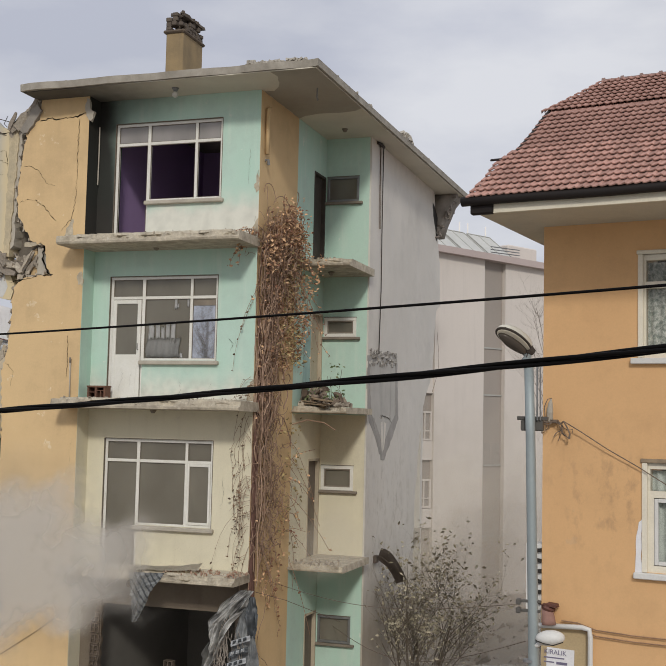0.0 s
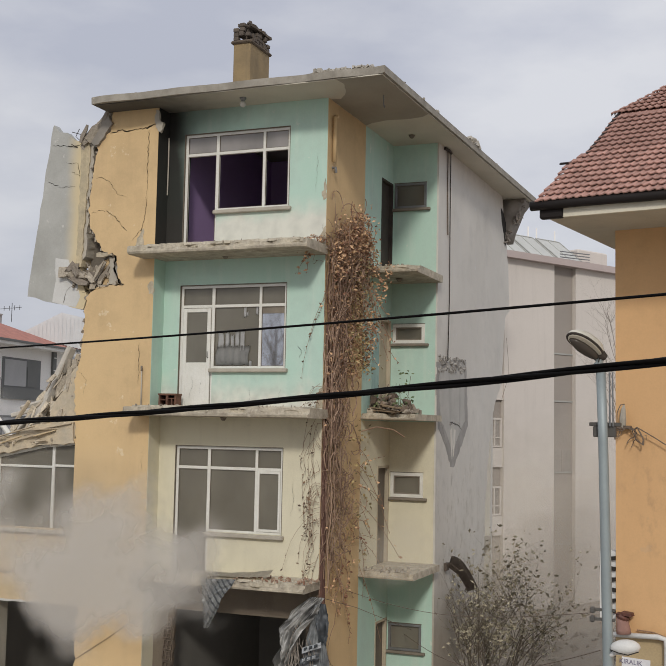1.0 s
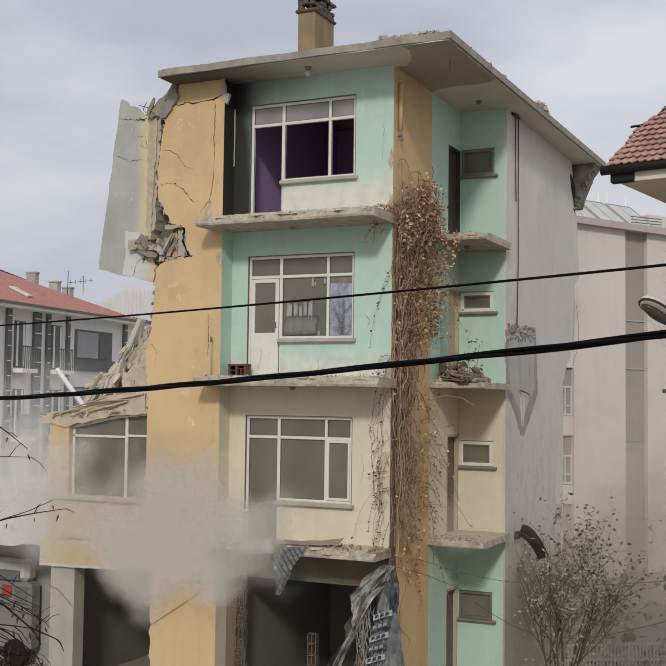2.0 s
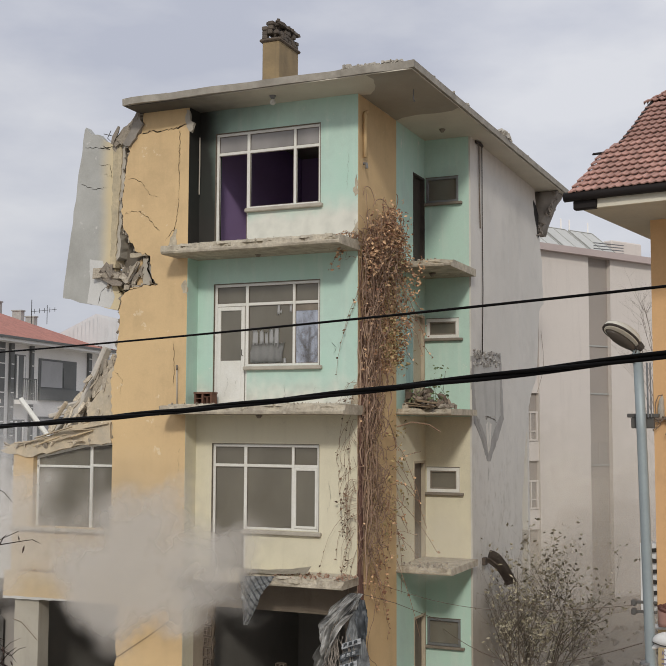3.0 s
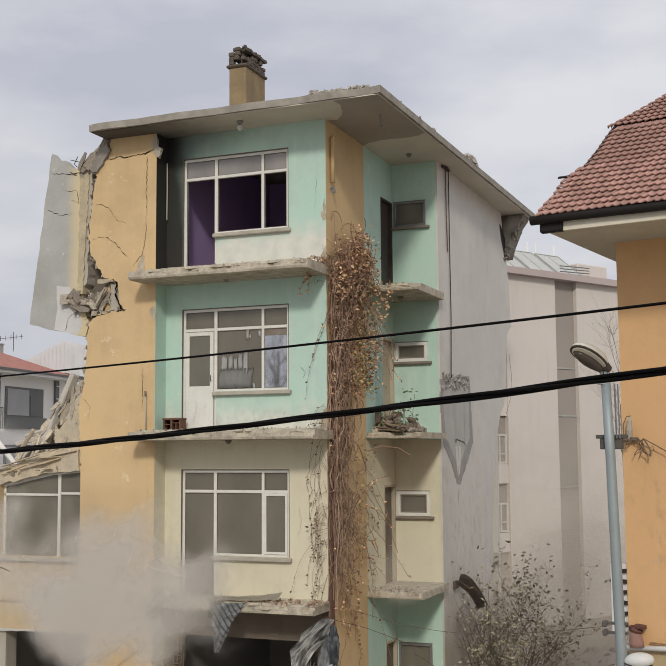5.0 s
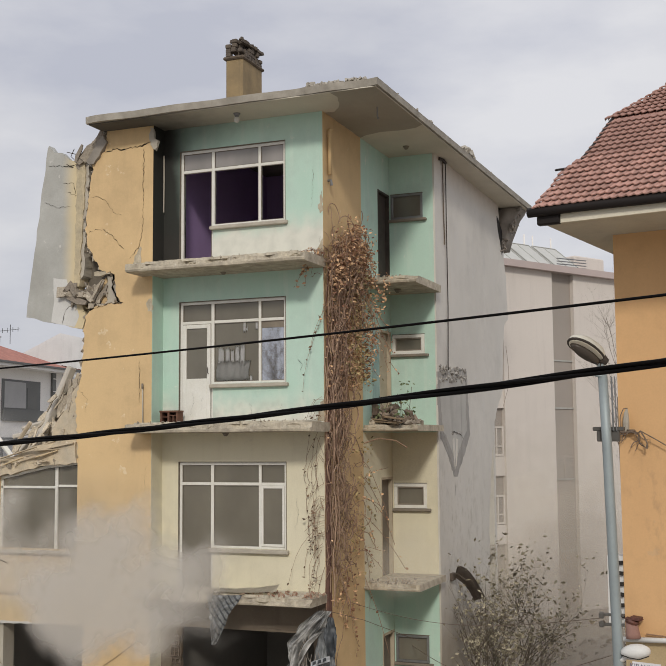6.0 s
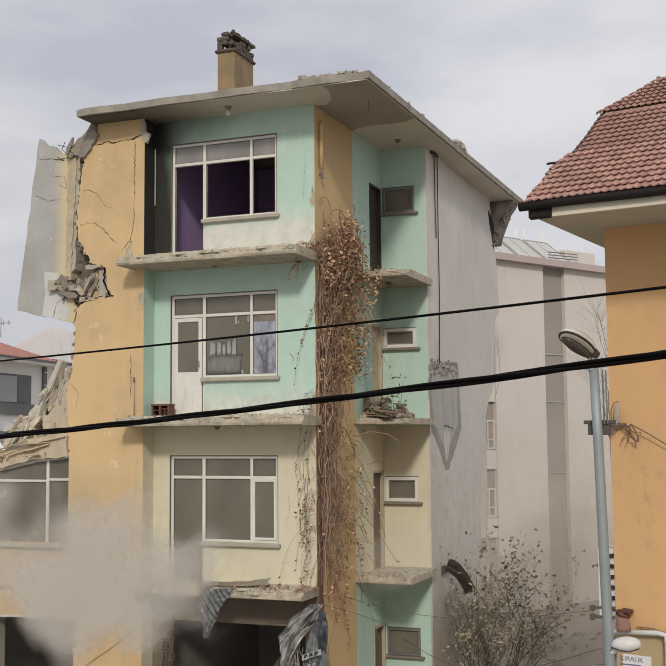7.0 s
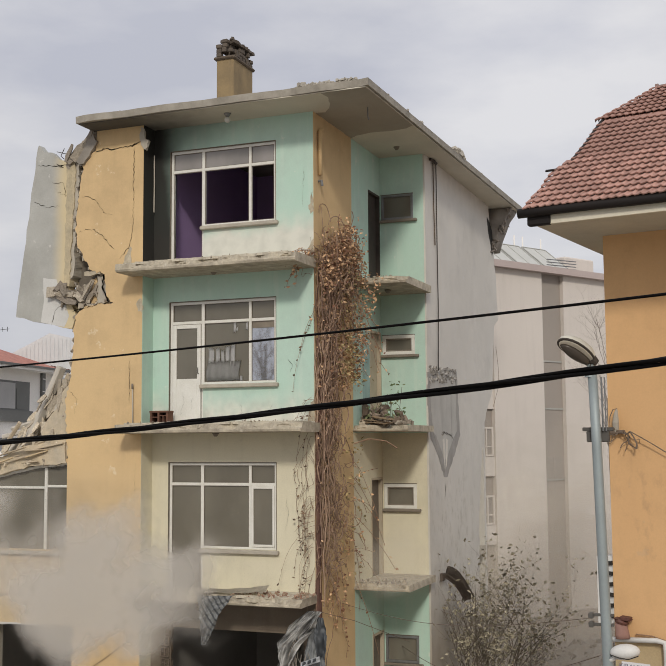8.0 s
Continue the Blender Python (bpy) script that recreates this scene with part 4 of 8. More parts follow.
# small loggia windows and doors on the side
LW = {4: (11.43, 12.01), 3: (8.34, 8.78), 2: (4.90, 5.45), 1: (1.55, 2.14)}
for k, (z0, z1) in LW.items():
    bm = bmesh.new()
    fw = 0.055 if k in (4, 1) else 0.075
    for q in ((0.04, 0.80, z1 - fw, z1), (0.04, 0.80, z0, z0 + fw), (0.04, 0.04 + fw, z0 + fw, z1 - fw), (0.80 - fw, 0.80, z0 + fw, z1 - fw)):
        bar(bm, *q, 3.99, 4.08)
    win = part("window", bm, WHITE_FRAME if k in (3, 2) else STEEL, BLD, "small loggia window in a plain frame")
    part("sill", boxes((0.0, 0.90, 3.93, 4.02, z0 - 0.065, z0 - 0.004), bevel=0.012), WORN_SILL, win)
    # dark strip paints the shadow line over the frame
    part("reveal_line", boxes((0.035, 0.805, 3.985, 4.03, z1, z1 + 0.012)), SHADOW_SEAM, win)
    if k in (3, 2):
        bm = bmesh.new()
        for q in ((0.04 + fw, 0.80 - fw, z1 - fw - 0.03, z1 - fw), (0.04 + fw, 0.80 - fw, z0 + fw, z0 + fw + 0.03), (0.04 + fw, 0.07 + fw, z0 + fw + 0.03, z1 - fw - 0.03), (0.77 - fw, 0.80 - fw, z0 + fw + 0.03, z1 - fw - 0.03)):
            bar(bm, *q, 4.005, 4.06)
        part("sash", bm, WORN_SILL, win, "grimy inner sash")
    pane(0.04 + fw, 0.80 - fw, z0 + fw, z1 - fw, 4.04, GLASS, win)
for k, mt, lab in ((4, DARKWOOD, "scorched dark wooden door"), (3, BEIGE_DOOR, "faded beige wooden door"), (2, WORN_DOOR, "worn grey-brown wooden door"), (1, WORN_DOOR, "worn brown wooden door")):
    fl = {4: 9.85, 3: 6.7, 2: 3.45, 1: 0.1}[k]
    leaf = part("door", boxes((-0.12, -0.07, 3.27, 3.93, fl, fl + 2.10), bevel=0.01), mt, BLD, lab)
    part("door_frame", boxes((-0.2, 0.012, 3.22, 3.27, fl, fl + 2.15), (-0.2, 0.012, 3.93, 3.98, fl, fl + 2.15), (-0.2, 0.012, 3.27, 3.93, fl + 2.10, fl + 2.15)), BEIGE_DOOR if k != 4 else DARKWOOD, leaf)

part("teal_strip", boxes((-0.01, 0.008, 2.75, 3.20, 6.74, 8.9)), material("teal_wall_paint", (0.30, 0.45, 0.43), (0.40, 0.54, 0.50), scale=2.5, streak=0.4), BLD)
# ceiling lamps, pipes, hook
def ceiling_lamp(x, y, z, bulb=True):
    lamp = thing("ceiling_lamp", (x, y, z), "small bulb holder with a frosted bulb" if bulb else "small dusty bulb holder on the ceiling", "lamp", "balcony lamps")
    part("holder", tube(bmesh.new(), [(x, y, z + 0.004), (x, y, z - 0.025), (x, y, z - 0.07)], [0.075, 0.06, 0.03], 12), WORN_SILL if not bulb else STEEL, lamp, smooth=True)
    if bulb:
        bm = bmesh.new()
        bmesh.ops.create_uvsphere(bm, u_segments=12, v_segments=8, radius=0.062, matrix=Matrix.Translation((x, y, z - 0.13)))
        part("bulb", bm, BULB, lamp, smooth=True)


ceiling_lamp(-1.62, -0.52, 12.9)
ceiling_lamp(-2.03, -0.30, 9.79, False)
ceiling_lamp(-1.95, -0.35, 6.58, False)
ceiling_lamp(0.69, 3.21, 12.9, False)
ceiling_lamp(0.50, 3.05, 9.68, False)
part("roof_hook", tube(bmesh.new(), [(1.10, 0.15, 12.92), (1.10, 0.15, 12.70), (1.10, 0.19, 12.66), (1.10, 0.22, 12.70)], 0.012), STEEL, BLD)
part("vent_pipe", tube(bmesh.new(), [(0.02, 0.38, 12.60), (0.06, 0.33, 12.60), (0.06, 0.23, 12.56), (0.06, 0.23, 11.66)], 0.042, 10), YELLOW, BLD, smooth=True)
part("pipe_stub", tube(bmesh.new(), [(0.0, 0.26, 11.55), (0.07, 0.26, 11.55), (0.08, 0.27, 11.45)], 0.03, 8), STEEL, BLD)
part("downpipe", tube(bmesh.new(), [(1.115, 4.86, 12.9), (1.11, 4.87, 11.0), (1.11, 4.89, 9.5), (1.11, 4.80, 8.0)], 0.014, 6), DARKWOOD, BLD, smooth=True)
part("wall_cable", tube(bmesh.new(), [(1.115, 4.62, 12.9), (1.11, 4.64, 11.8), (1.11, 4.70, 10.9)], 0.016, 6), BLACKBRICK, BLD)
part("pipe_elbow", tube(bmesh.new(), [(1.10, 4.40, 12.86), (1.14, 4.60, 12.86), (1.14, 4.8, 12.84)], 0.035, 8), DARKWOOD, BLD)

CORNICE_DARK = material("torn_render_edge", (0.24, 0.235, 0.225), (0.33, 0.325, 0.31), scale=5.0, contrast=0.5, bump=0.4)
# scar on the grey wall where a chimney pipe stood
SCAR_EDGE = material("scar_edge_render", (0.28, 0.27, 0.255), (0.40, 0.39, 0.37), scale=2.5, contrast=0.5)
PATCH = material("sooted_render", (0.42, 0.415, 0.39), (0.52, 0.51, 0.48), scale=2.5, streak=0.6, streak_colour=(0.25, 0.243, 0.225), contrast=0.6)
outline = [(4.05, 7.91), (4.46, 7.97), (4.91, 7.95), (5.34, 8.07), (6.09, 8.09), (6.49, 8.05), (6.57, 7.43), (6.71, 6.55), (6.41, 6.29), (5.97, 5.93), (5.51, 5.58), (5.22, 5.60), (4.76, 6.09), (4.22, 6.45), (4.08, 6.9)]
out = rough_line(outline, 0.12, 0.028, 41, True)
mid = Vector((5.35, 7.0))
part("scar_rim", plate([tuple(mid + (Vector(q) - mid) * 1.02) for q in out], "x", 1.0862, 1.06), SCAR_EDGE, BLD)
part("wall_scar", plate([tuple(q) for q in rough_line([(4.22, 7.8), (6.32, 7.85), (6.36, 7.4), (6.42, 6.62), (6.05, 6.42), (5.45, 5.98), (5.28, 5.98), (4.72, 6.42), (4.36, 6.62), (4.25, 7.2)], 0.12, 0.03, 42, True)], "x", 1.0895, 1.06), PATCH, BLD)
# darker flanks and a paler rib where the flue bent into the wall
for i, pts in enumerate(([(4.36, 6.60), (4.62, 6.52), (5.02, 6.12), (5.30, 5.95), (5.28, 5.68), (4.92, 6.0)], [(6.40, 6.60), (6.15, 6.50), (5.72, 6.15), (5.45, 5.95), (5.46, 5.68), (5.92, 6.02)], [(6.38, 7.9), (6.50, 7.9), (6.60, 6.7), (6.45, 6.6)])):
    part("scar_flank", plate([tuple(q) for q in rough_line(pts, 0.08, 0.025, 44 + i, True)], "x", 1.0915, 1.06), SCAR_EDGE, BLD)
for i, pts in enumerate(([(5.12, 6.42), (5.26, 6.46), (5.36, 6.05), (5.30, 5.74), (5.22, 6.02)], [(5.44, 6.44), (5.60, 6.42), (5.52, 6.05), (5.42, 5.80)])):
    part("scar_rib", plate([tuple(q) for q in rough_line(pts, 0.08, 0.015, 48 + i, True)], "x", 1.096, 1.06), GREY_WALL, BLD)
r_ = random.Random(43)
bm = bmesh.new()
for _ in range(150):
    y = r_.uniform(4.1, 6.46)
    chunk(bm, (1.088, y, 7.72 + 0.34 * r_.random() + 0.03 * (y - 4.1)), r_.uniform(0.03, 0.10), r_, 0.4)
for _ in range(12):
    chunk(bm, (1.088, r_.uniform(4.9, 6.0), r_.uniform(6.54, 6.6)), r_.uniform(0.02, 0.05), r_, 0.5)
tagged(part("torn_fringe", bm, island_material("torn_mortar_crumb", (0.18, 0.17, 0.155), (0.44, 0.425, 0.40), 0.95, 0.4), BLD), kind="stuff")
part("crack", crack([(5.05, 6.60), (5.5, 6.57), (5.85, 6.53), (6.1, 6.42)], "x", 1.0975, 0.03, 62), CRACK, BLD)
part("crack", crack([(5.33, 5.40), (5.35, 5.1)], "x", 1.0865, 0.03, 63), SCAR_EDGE, BLD)

# cracks in the yellow pier
for i, (pts, w) in enumerate((([(-3.80, 12.45), (-3.81, 11.9), (-3.80, 11.27), (-3.84, 10.6), (-3.9, 10.4), (-4.12, 10.16)], 0.024), ([(-4.74, 12.46), (-4.5, 12.50), (-4.28, 12.47), (-3.85, 12.49), (-3.62, 12.60)], 0.05),
                              ([(-5.06, 11.53), (-4.85, 11.50), (-4.70, 11.42), (-4.48, 11.14), (-4.30, 11.09)], 0.015), ([(-4.78, 10.82), (-4.55, 10.69), (-4.40, 10.50), (-4.25, 10.37)], 0.03), ([(-5.12, 10.78), (-4.95, 10.84), (-4.80, 10.80)], 0.02),
                              ([(-3.86, 8.05), (-3.86, 7.2)], 0.02), ([(-3.7, 6.0), (-3.72, 5.6), (-3.70, 5.4)], 0.007), ([(-5.3, 7.5), (-5.1, 7.3), (-5.15, 7.0)], 0.015), ([(-5.3, 9.12), (-4.5, 9.28)], 0.03))):
    part("crack", crack(pts, "y", -0.434, w * 0.7, 80 + i), CRACK, BLD)
for i, pts in enumerate(([(-0.22, 11.75), (-0.20, 11.4), (-0.24, 11.0)], [(-0.05, 10.4), (-0.1, 10.1), (-0.02, 9.98)])):
    part("crack", crack(pts, "y", -0.004, 0.006, 95 + i), CRACK, BLD)
for i, (pts, w) in enumerate((([(-0.55, 8.0), (-0.45, 7.9), (-0.5, 7.75)], 0.012), ([(-0.42, 7.95), (-0.36, 7.85)], 0.012), ([(-2.9, 7.4), (-2.85, 7.2), (-2.95, 6.95)], 0.006), ([(-2.65, 7.3), (-2.7, 7.05)], 0.006),
                              ([(-1.6, 7.2), (-1.55, 7.0), (-1.6, 6.85)], 0.006), ([(-0.9, 7.15), (-0.95, 6.95)], 0.006), ([(-0.6, 5.3), (-0.55, 5.0), (-0.62, 4.7)], 0.008))):
    part("crack", crack(pts, "y", -0.004 if pts[0][0] > -2.5 else 0.016, w, 180 + i), CORNICE_DARK, BLD)
for i, pts in enumerate(([(-0.10, 10.95), (-0.02, 11.3), (0.0, 11.15), (0.0, 10.9), (-0.06, 10.85)], [(-0.16, 10.0), (-0.05, 10.3), (0.0, 10.35), (0.0, 9.98)], [(-0.14, 6.8), (-0.08, 7.15), (0.0, 7.2), (0.0, 6.79)])):
    part("bare_patch", plate([tuple(q) for q in rough_line(pts, 0.06, 0.02, 190 + i, True)], "y", -0.006, 0.01), SPALL, BLD)
# plaster spalled off the pier, showing pale mortar
for i, pts in enumerate(([(-4.10, 9.97), (-3.95, 10.25), (-3.86, 10.4), (-3.84, 10.1), (-3.82, 9.97)], [(-3.72, 9.2), (-3.62, 9.32), (-3.59, 9.28), (-3.59, 9.02), (-3.68, 9.05)])):
    part("bare_patch", plate([tuple(q) for q in rough_line(pts, 0.06, 0.025, 120 + i, True)], "y", -0.436, -0.40), SPALL, BLD)

part("loose_plaster", plate([tuple(q) for q in rough_line([(-3.64, 12.86), (-3.57, 12.84), (-3.55, 12.66), (-3.47, 12.58), (-3.47, 12.44), (-3.53, 12.38), (-3.60, 12.46), (-3.66, 12.60)], 0.05, 0.018, 124, True)], "y", -0.46, -0.40, 0.02, 4), CONCRETE, BLD)
core = rough_line([(-4.6, 12.6), (-5.2, 12.2), (-5.35, 11.0), (-5.40, 9.9), (-5.55, 9.4), (-5.3, 8.95), (-4.3, 9.1), (-4.3, 9.9), (-4.7, 10.5)], 0.14, 0.06, 21, True)
# added backing plate; its dark tone paints the shaded inside of the tear
part("torn_core", plate([tuple(q) for q in core], "y", -0.06, 0.15, 0.06, 8), material("shaded_broken_core", (0.20, 0.175, 0.14), (0.08, 0.07, 0.06), scale=3.5, contrast=0.7, bump=0.6, fine=14.0), BLD)
# torn edge: broken masonry along the pier, and the leaning wall panel beside it
rnd = random.Random(5)
bm = bmesh.new()
for a, b in zip(edge, edge[1:]):
    for _ in range(max(6, round(46 * math.dist(a, b)))):
        u = rnd.random()
        chunk(bm, (a[0] + (b[0] - a[0]) * u + rnd.uniform(-0.10, 0.03), rnd.uniform(-0.40, -0.02), a[1] + (b[1] - a[1]) * u + rnd.uniform(-0.04, 0.04)), rnd.uniform(0.03, 0.11), rnd, 0.7)
tagged(part("torn_masonry", bm, RUBBLE, BLD), kind="stuff")
part("wall_cable", tube(bmesh.new(), [(-3.545, -0.06, 12.35), (-3.54, -0.06, 11.8), (-3.545, -0.06, 11.15)], 0.014, 6), CONCRETE, BLD)
FAR_WHITE_DULL = material("pale_bared_plaster", (0.62, 0.62, 0.60), (0.54, 0.54, 0.52), scale=1.5, contrast=0.4)
CHALK_YELLOW = material("chalky_column_plaster", (0.62, 0.52, 0.34), (0.42, 0.365, 0.26), scale=3.0, streak=0.5, contrast=0.4, bump=0.5, fine=16.0, speck=0.25)
PANEL_OLD = sooty("panel_with_old_yellow_paint", PANEL, -5.52, -5.92, 0.85, (0.64, 0.53, 0.32))
panel_out = [(-6.28, 12.74), (-6.25, 12.79), (-6.1, 12.62), (-5.92, 12.6), (-5.72, 12.42), (-5.45, 12.36), (-5.40, 12.0), (-5.42, 11.0), (-5.45, 10.0), (-5.40, 9.45), (-5.25, 9.05), (-5.34, 8.78), (-6.1, 8.94), (-6.76, 9.09), (-6.62, 10.2), (-6.45, 11.5)]
PANEL_OB = tagged(part("wall_panel", plate([tuple(q) for q in rough_line(panel_out, 0.25, 0.018, 8, True)], "y", -0.30, -0.10, 0.02, 3), PANEL_OLD, BLD), "torn-off grey wall panel leaning out of the building")
for i, (pts, w) in enumerate((([(-6.25, 12.35), (-5.8, 12.28), (-5.45, 12.3)], 0.035), ([(-5.9, 11.95), (-5.6, 11.9), (-5.55, 11.6)], 0.02), ([(-6.35, 11.55), (-5.95, 11.4), (-5.65, 11.42)], 0.02), ([(-5.75, 11.72), (-5.5, 11.62)], 0.015), ([(-5.45, 9.45), (-5.75, 9.2), (-5.85, 8.88)], 0.025))):
    part("crack", crack(pts, "y", -0.304, w * 0.7, 140 + i), CRACK, PANEL_OB)
# paler tone on the panel's lower right corner
part("bared_patch", plate([tuple(q) for q in rough_line([(-6.12, 8.96), (-6.05, 9.4), (-6.08, 9.9), (-5.75, 9.85), (-5.56, 9.45), (-5.42, 9.06), (-5.53, 8.83)], 0.15, 0.02, 16, True)], "y", -0.303, -0.29), FAR_WHITE_DULL, PANEL_OB)
part("broken_column", plate([tuple(q) for q in rough_line([(-5.50, 12.34), (-5.30, 12.36), (-5.27, 12.0), (-5.33, 10.84), (-5.38, 9.67), (-5.52, 9.68), (-5.50, 10.86), (-5.48, 12.0)], 0.10, 0.02, 15, True)], "y", -0.37, -0.05, 0.02, 5), CHALK_YELLOW, BLD)
part("broken_column", plate([tuple(q) for q in rough_line([(-5.30, 12.3), (-5.20, 12.25), (-5.18, 11.9), (-5.26, 10.9), (-5.30, 9.9), (-5.39, 9.8), (-5.33, 10.86), (-5.28, 12.0)], 0.08, 0.025, 16, True)], "y", -0.34, -0.02, 0.02, 6), CONCRETE, BLD)
bm = bmesh.new()
# torn ring beam, its splinters hanging in one direction
for _ in range(20):
    u = rnd.uniform(-0.1, 0.8)
    a = Vector((-5.42 + 0.72 * u, -0.42 + rnd.uniform(-0.06, 0.06), 12.30 + 0.60 * u + rnd.uniform(-0.06, 0.06)))
    shard(bm, a, a + Vector((rnd.uniform(0.14, 0.4), rnd.uniform(-0.05, 0.05), rnd.uniform(0.16, 0.38))), rnd.uniform(0.05, 0.16), 0.03, rnd)
for _ in range(14):
    chunk(bm, (rnd.uniform(-5.1, -4.7), rnd.uniform(-0.4, -0.1), rnd.uniform(12.3, 12.6)), rnd.uniform(0.04, 0.12), rnd, 0.5)
# a fan of slab pieces caught in the gap under the panel
for i in range(26):
    a = Vector((-5.02 + rnd.uniform(-0.15, 0.15), rnd.uniform(-0.46, -0.10), 9.32 + rnd.uniform(-0.06, 0.1)))
    ang = rnd.uniform(1.7, 2.9) if i < 17 else rnd.uniform(0.9, 1.6)
    ln = rnd.uniform(0.22, 0.62) if i < 17 else rnd.uniform(0.3, 0.5)
    shard(bm, a, a + Vector((math.cos(ang) * ln, rnd.uniform(-0.06, 0.1), math.sin(ang) * ln)), rnd.uniform(0.05, 0.15), 0.035, rnd)
for q in ((-5.80, 9.58), (-5.66, 9.62), (-5.52, 9.60), (-5.60, 9.52), (-5.42, 9.52), (-5.30, 9.46)):
    chunk(bm, (q[0], -0.36, q[1]), rnd.uniform(0.18, 0.30), rnd, 0.6)
for _ in range(60):
    chunk(bm, (rnd.uniform(-5.6, -4.55), rnd.uniform(-0.42, 0.0), 9.22 + rnd.random() ** 1.6 * 0.5), rnd.uniform(0.03, 0.13), rnd, 0.5)
tagged(part("hanging_rubble", bm, RUBBLE, BLD), kind="stuff")
for pts, mt, y in (([(-4.90, 9.25), (-4.88, 9.8), (-4.78, 9.84), (-4.74, 9.28)], YELLOW, -0.28), ([(-4.72, 9.28), (-4.72, 9.86), (-4.50, 9.84), (-4.47, 9.42), (-4.34, 9.29)], CONCRETE, -0.33), ([(-4.98, 9.86), (-4.98, 9.94), (-4.62, 9.96), (-4.60, 9.88)], SPALL, -0.42)):
    part("plaster_piece", plate([tuple(q) for q in rough_line(pts, 0.07, 0.018, 150, True)], "y", y, y + 0.06, 0.015, 3), mt, BLD)
part("crack", crack([(-4.50, 9.86), (-4.53, 9.6), (-4.44, 9.4), (-4.36, 9.28)], "y", -0.434, 0.05, 151), CRACK, BLD)
TORN = material("torn_grey_concrete", (0.34, 0.31, 0.27), (0.17, 0.155, 0.135), rough=0.95, bump=0.5, scale=3.5, contrast=0.5)
part("torn_beam", plate([tuple(q) for q in rough_line([(-5.16, 12.28), (-5.02, 12.48), (-4.76, 12.84), (-4.66, 12.66), (-4.84, 12.38), (-4.98, 12.22)], 0.12, 0.04, 19, True)], "y", -0.50, -0.1, 0.05), TORN, BLD)
for i in range(7):
    a = Vector((rnd.uniform(-5.7, -5.2), rnd.uniform(-0.35, -0.1), rnd.uniform(12.2, 12.45)))
    part("reinforcing_bar", tube(bmesh.new(), [a, a + Vector((rnd.uniform(-0.2, 0.1), -0.05, rnd.uniform(0.0, 0.15))), a + Vector((rnd.uniform(-0.35, 0.2), -0.1, rnd.uniform(0.05, 0.3)))], 0.008, 5), DARKWOOD, BLD)

# slab corner broken off under the roof at the far end
CORNICE = material("torn_concrete", (0.29, 0.26, 0.225), (0.15, 0.13, 0.115), rough=0.95, bump=0.6, scale=3.0, fine=12.0, contrast=0.5)
HAUNCH = material("bared_haunch_concrete", (0.36, 0.33, 0.29), (0.19, 0.17, 0.15), rough=0.95, bump=0.5, scale=2.2, fine=14.0, contrast=0.5, streak=0.3)
bm = bmesh.new()
rings = []
for i in range(12):
    y = 10.6 + 0.8 * i / 11
    rings.append([bm.verts.new((x + 0.05 * noise.noise((y * 4, z * 4, 7)), y, z + (0.06 * noise.noise((y * 5, x * 4, 2)) if z < 12.85 else 0))) for x, z in ((1.62, 12.893), (1.58, 12.80), (1.46, 12.62), (1.32, 12.32), (1.2, 12.05), (1.1, 11.75), (0.95, 11.75), (0.95, 12.893))])
for a, b in zip(rings, rings[1:]):
    for k in range(8):
        bm.faces.new((a[k], a[(k + 1) % 8], b[(k + 1) % 8], b[k]))
bm.faces.new(rings[0])
bm.faces.new(rings[-1][::-1])
bmesh.ops.recalc_face_normals(bm, faces=bm.faces)
part("broken_cornice", bm, HAUNCH, BLD, smooth=True)
bm = bmesh.new()
r_ = random.Random(29)
for _ in range(34):
    u = r_.random()
    chunk(bm, (1.10 + r_.uniform(-0.08, 0.10), 10.45 + 0.55 * u + r_.uniform(-0.08, 0.08), 11.72 + 0.75 * u + r_.uniform(-0.1, 0.12)), r_.uniform(0.05, 0.17), r_, 0.6)
for _ in range(28):  # lumps clinging to the torn face
    u = r_.random()
    chunk(bm, (1.12 + 0.48 * u + r_.uniform(-0.05, 0.04), 10.56 + r_.uniform(-0.04, 0.5), 11.8 + 1.02 * u + r_.uniform(-0.08, 0.05)), r_.uniform(0.04, 0.14), r_, 0.6)
tagged(part("cornice_rubble", bm, CORNICE, BLD), kind="stuff")
# near-black plate paints the shade inside the broken wall
part("dark_breach", plate([tuple(q) for q in rough_line([(10.0, 12.55), (10.28, 12.45), (10.75, 12.15), (10.75, 11.75), (10.52, 11.55), (10.3, 11.95), (10.1, 12.2)], 0.12, 0.03, 27, True)], "x", 1.087, 1.05), DARK, BLD)

LUMP = material("pale_mortar_lump", (0.50, 0.47, 0.41), (0.30, 0.275, 0.235), rough=0.95, bump=0.5, scale=7.0, contrast=0.5)
# loose lumps on the roof edge
for x, y, big in [(0.12 + 0.075 * j, -0.99, 0.075) for j in range(9)] + [(0.92 + 0.08 * j, -1.0, 0.085) for j in range(5)] + [(1.58, 4.7, 0.1), (1.59, 4.95, 0.13), (1.6, 5.25, 0.14), (1.61, 5.6, 0.12), (1.56, 1.25, 0.05), (1.57, 2.2, 0.05), (1.62, 7.2, 0.06)]:
    bm = bmesh.new()
    for _ in range(3):
        chunk(bm, (x + rnd.uniform(-0.03, 0.03), y + rnd.uniform(-0.03, 0.05), 13.06 + big * rnd.uniform(0.1, 0.55)), big * rnd.uniform(0.8, 1.5), rnd, 0.7)
    tagged(part("roof_rubble", bm, LUMP), "weathered lump of mortar on the roof edge", "rubble", "lumps on the roof edge")

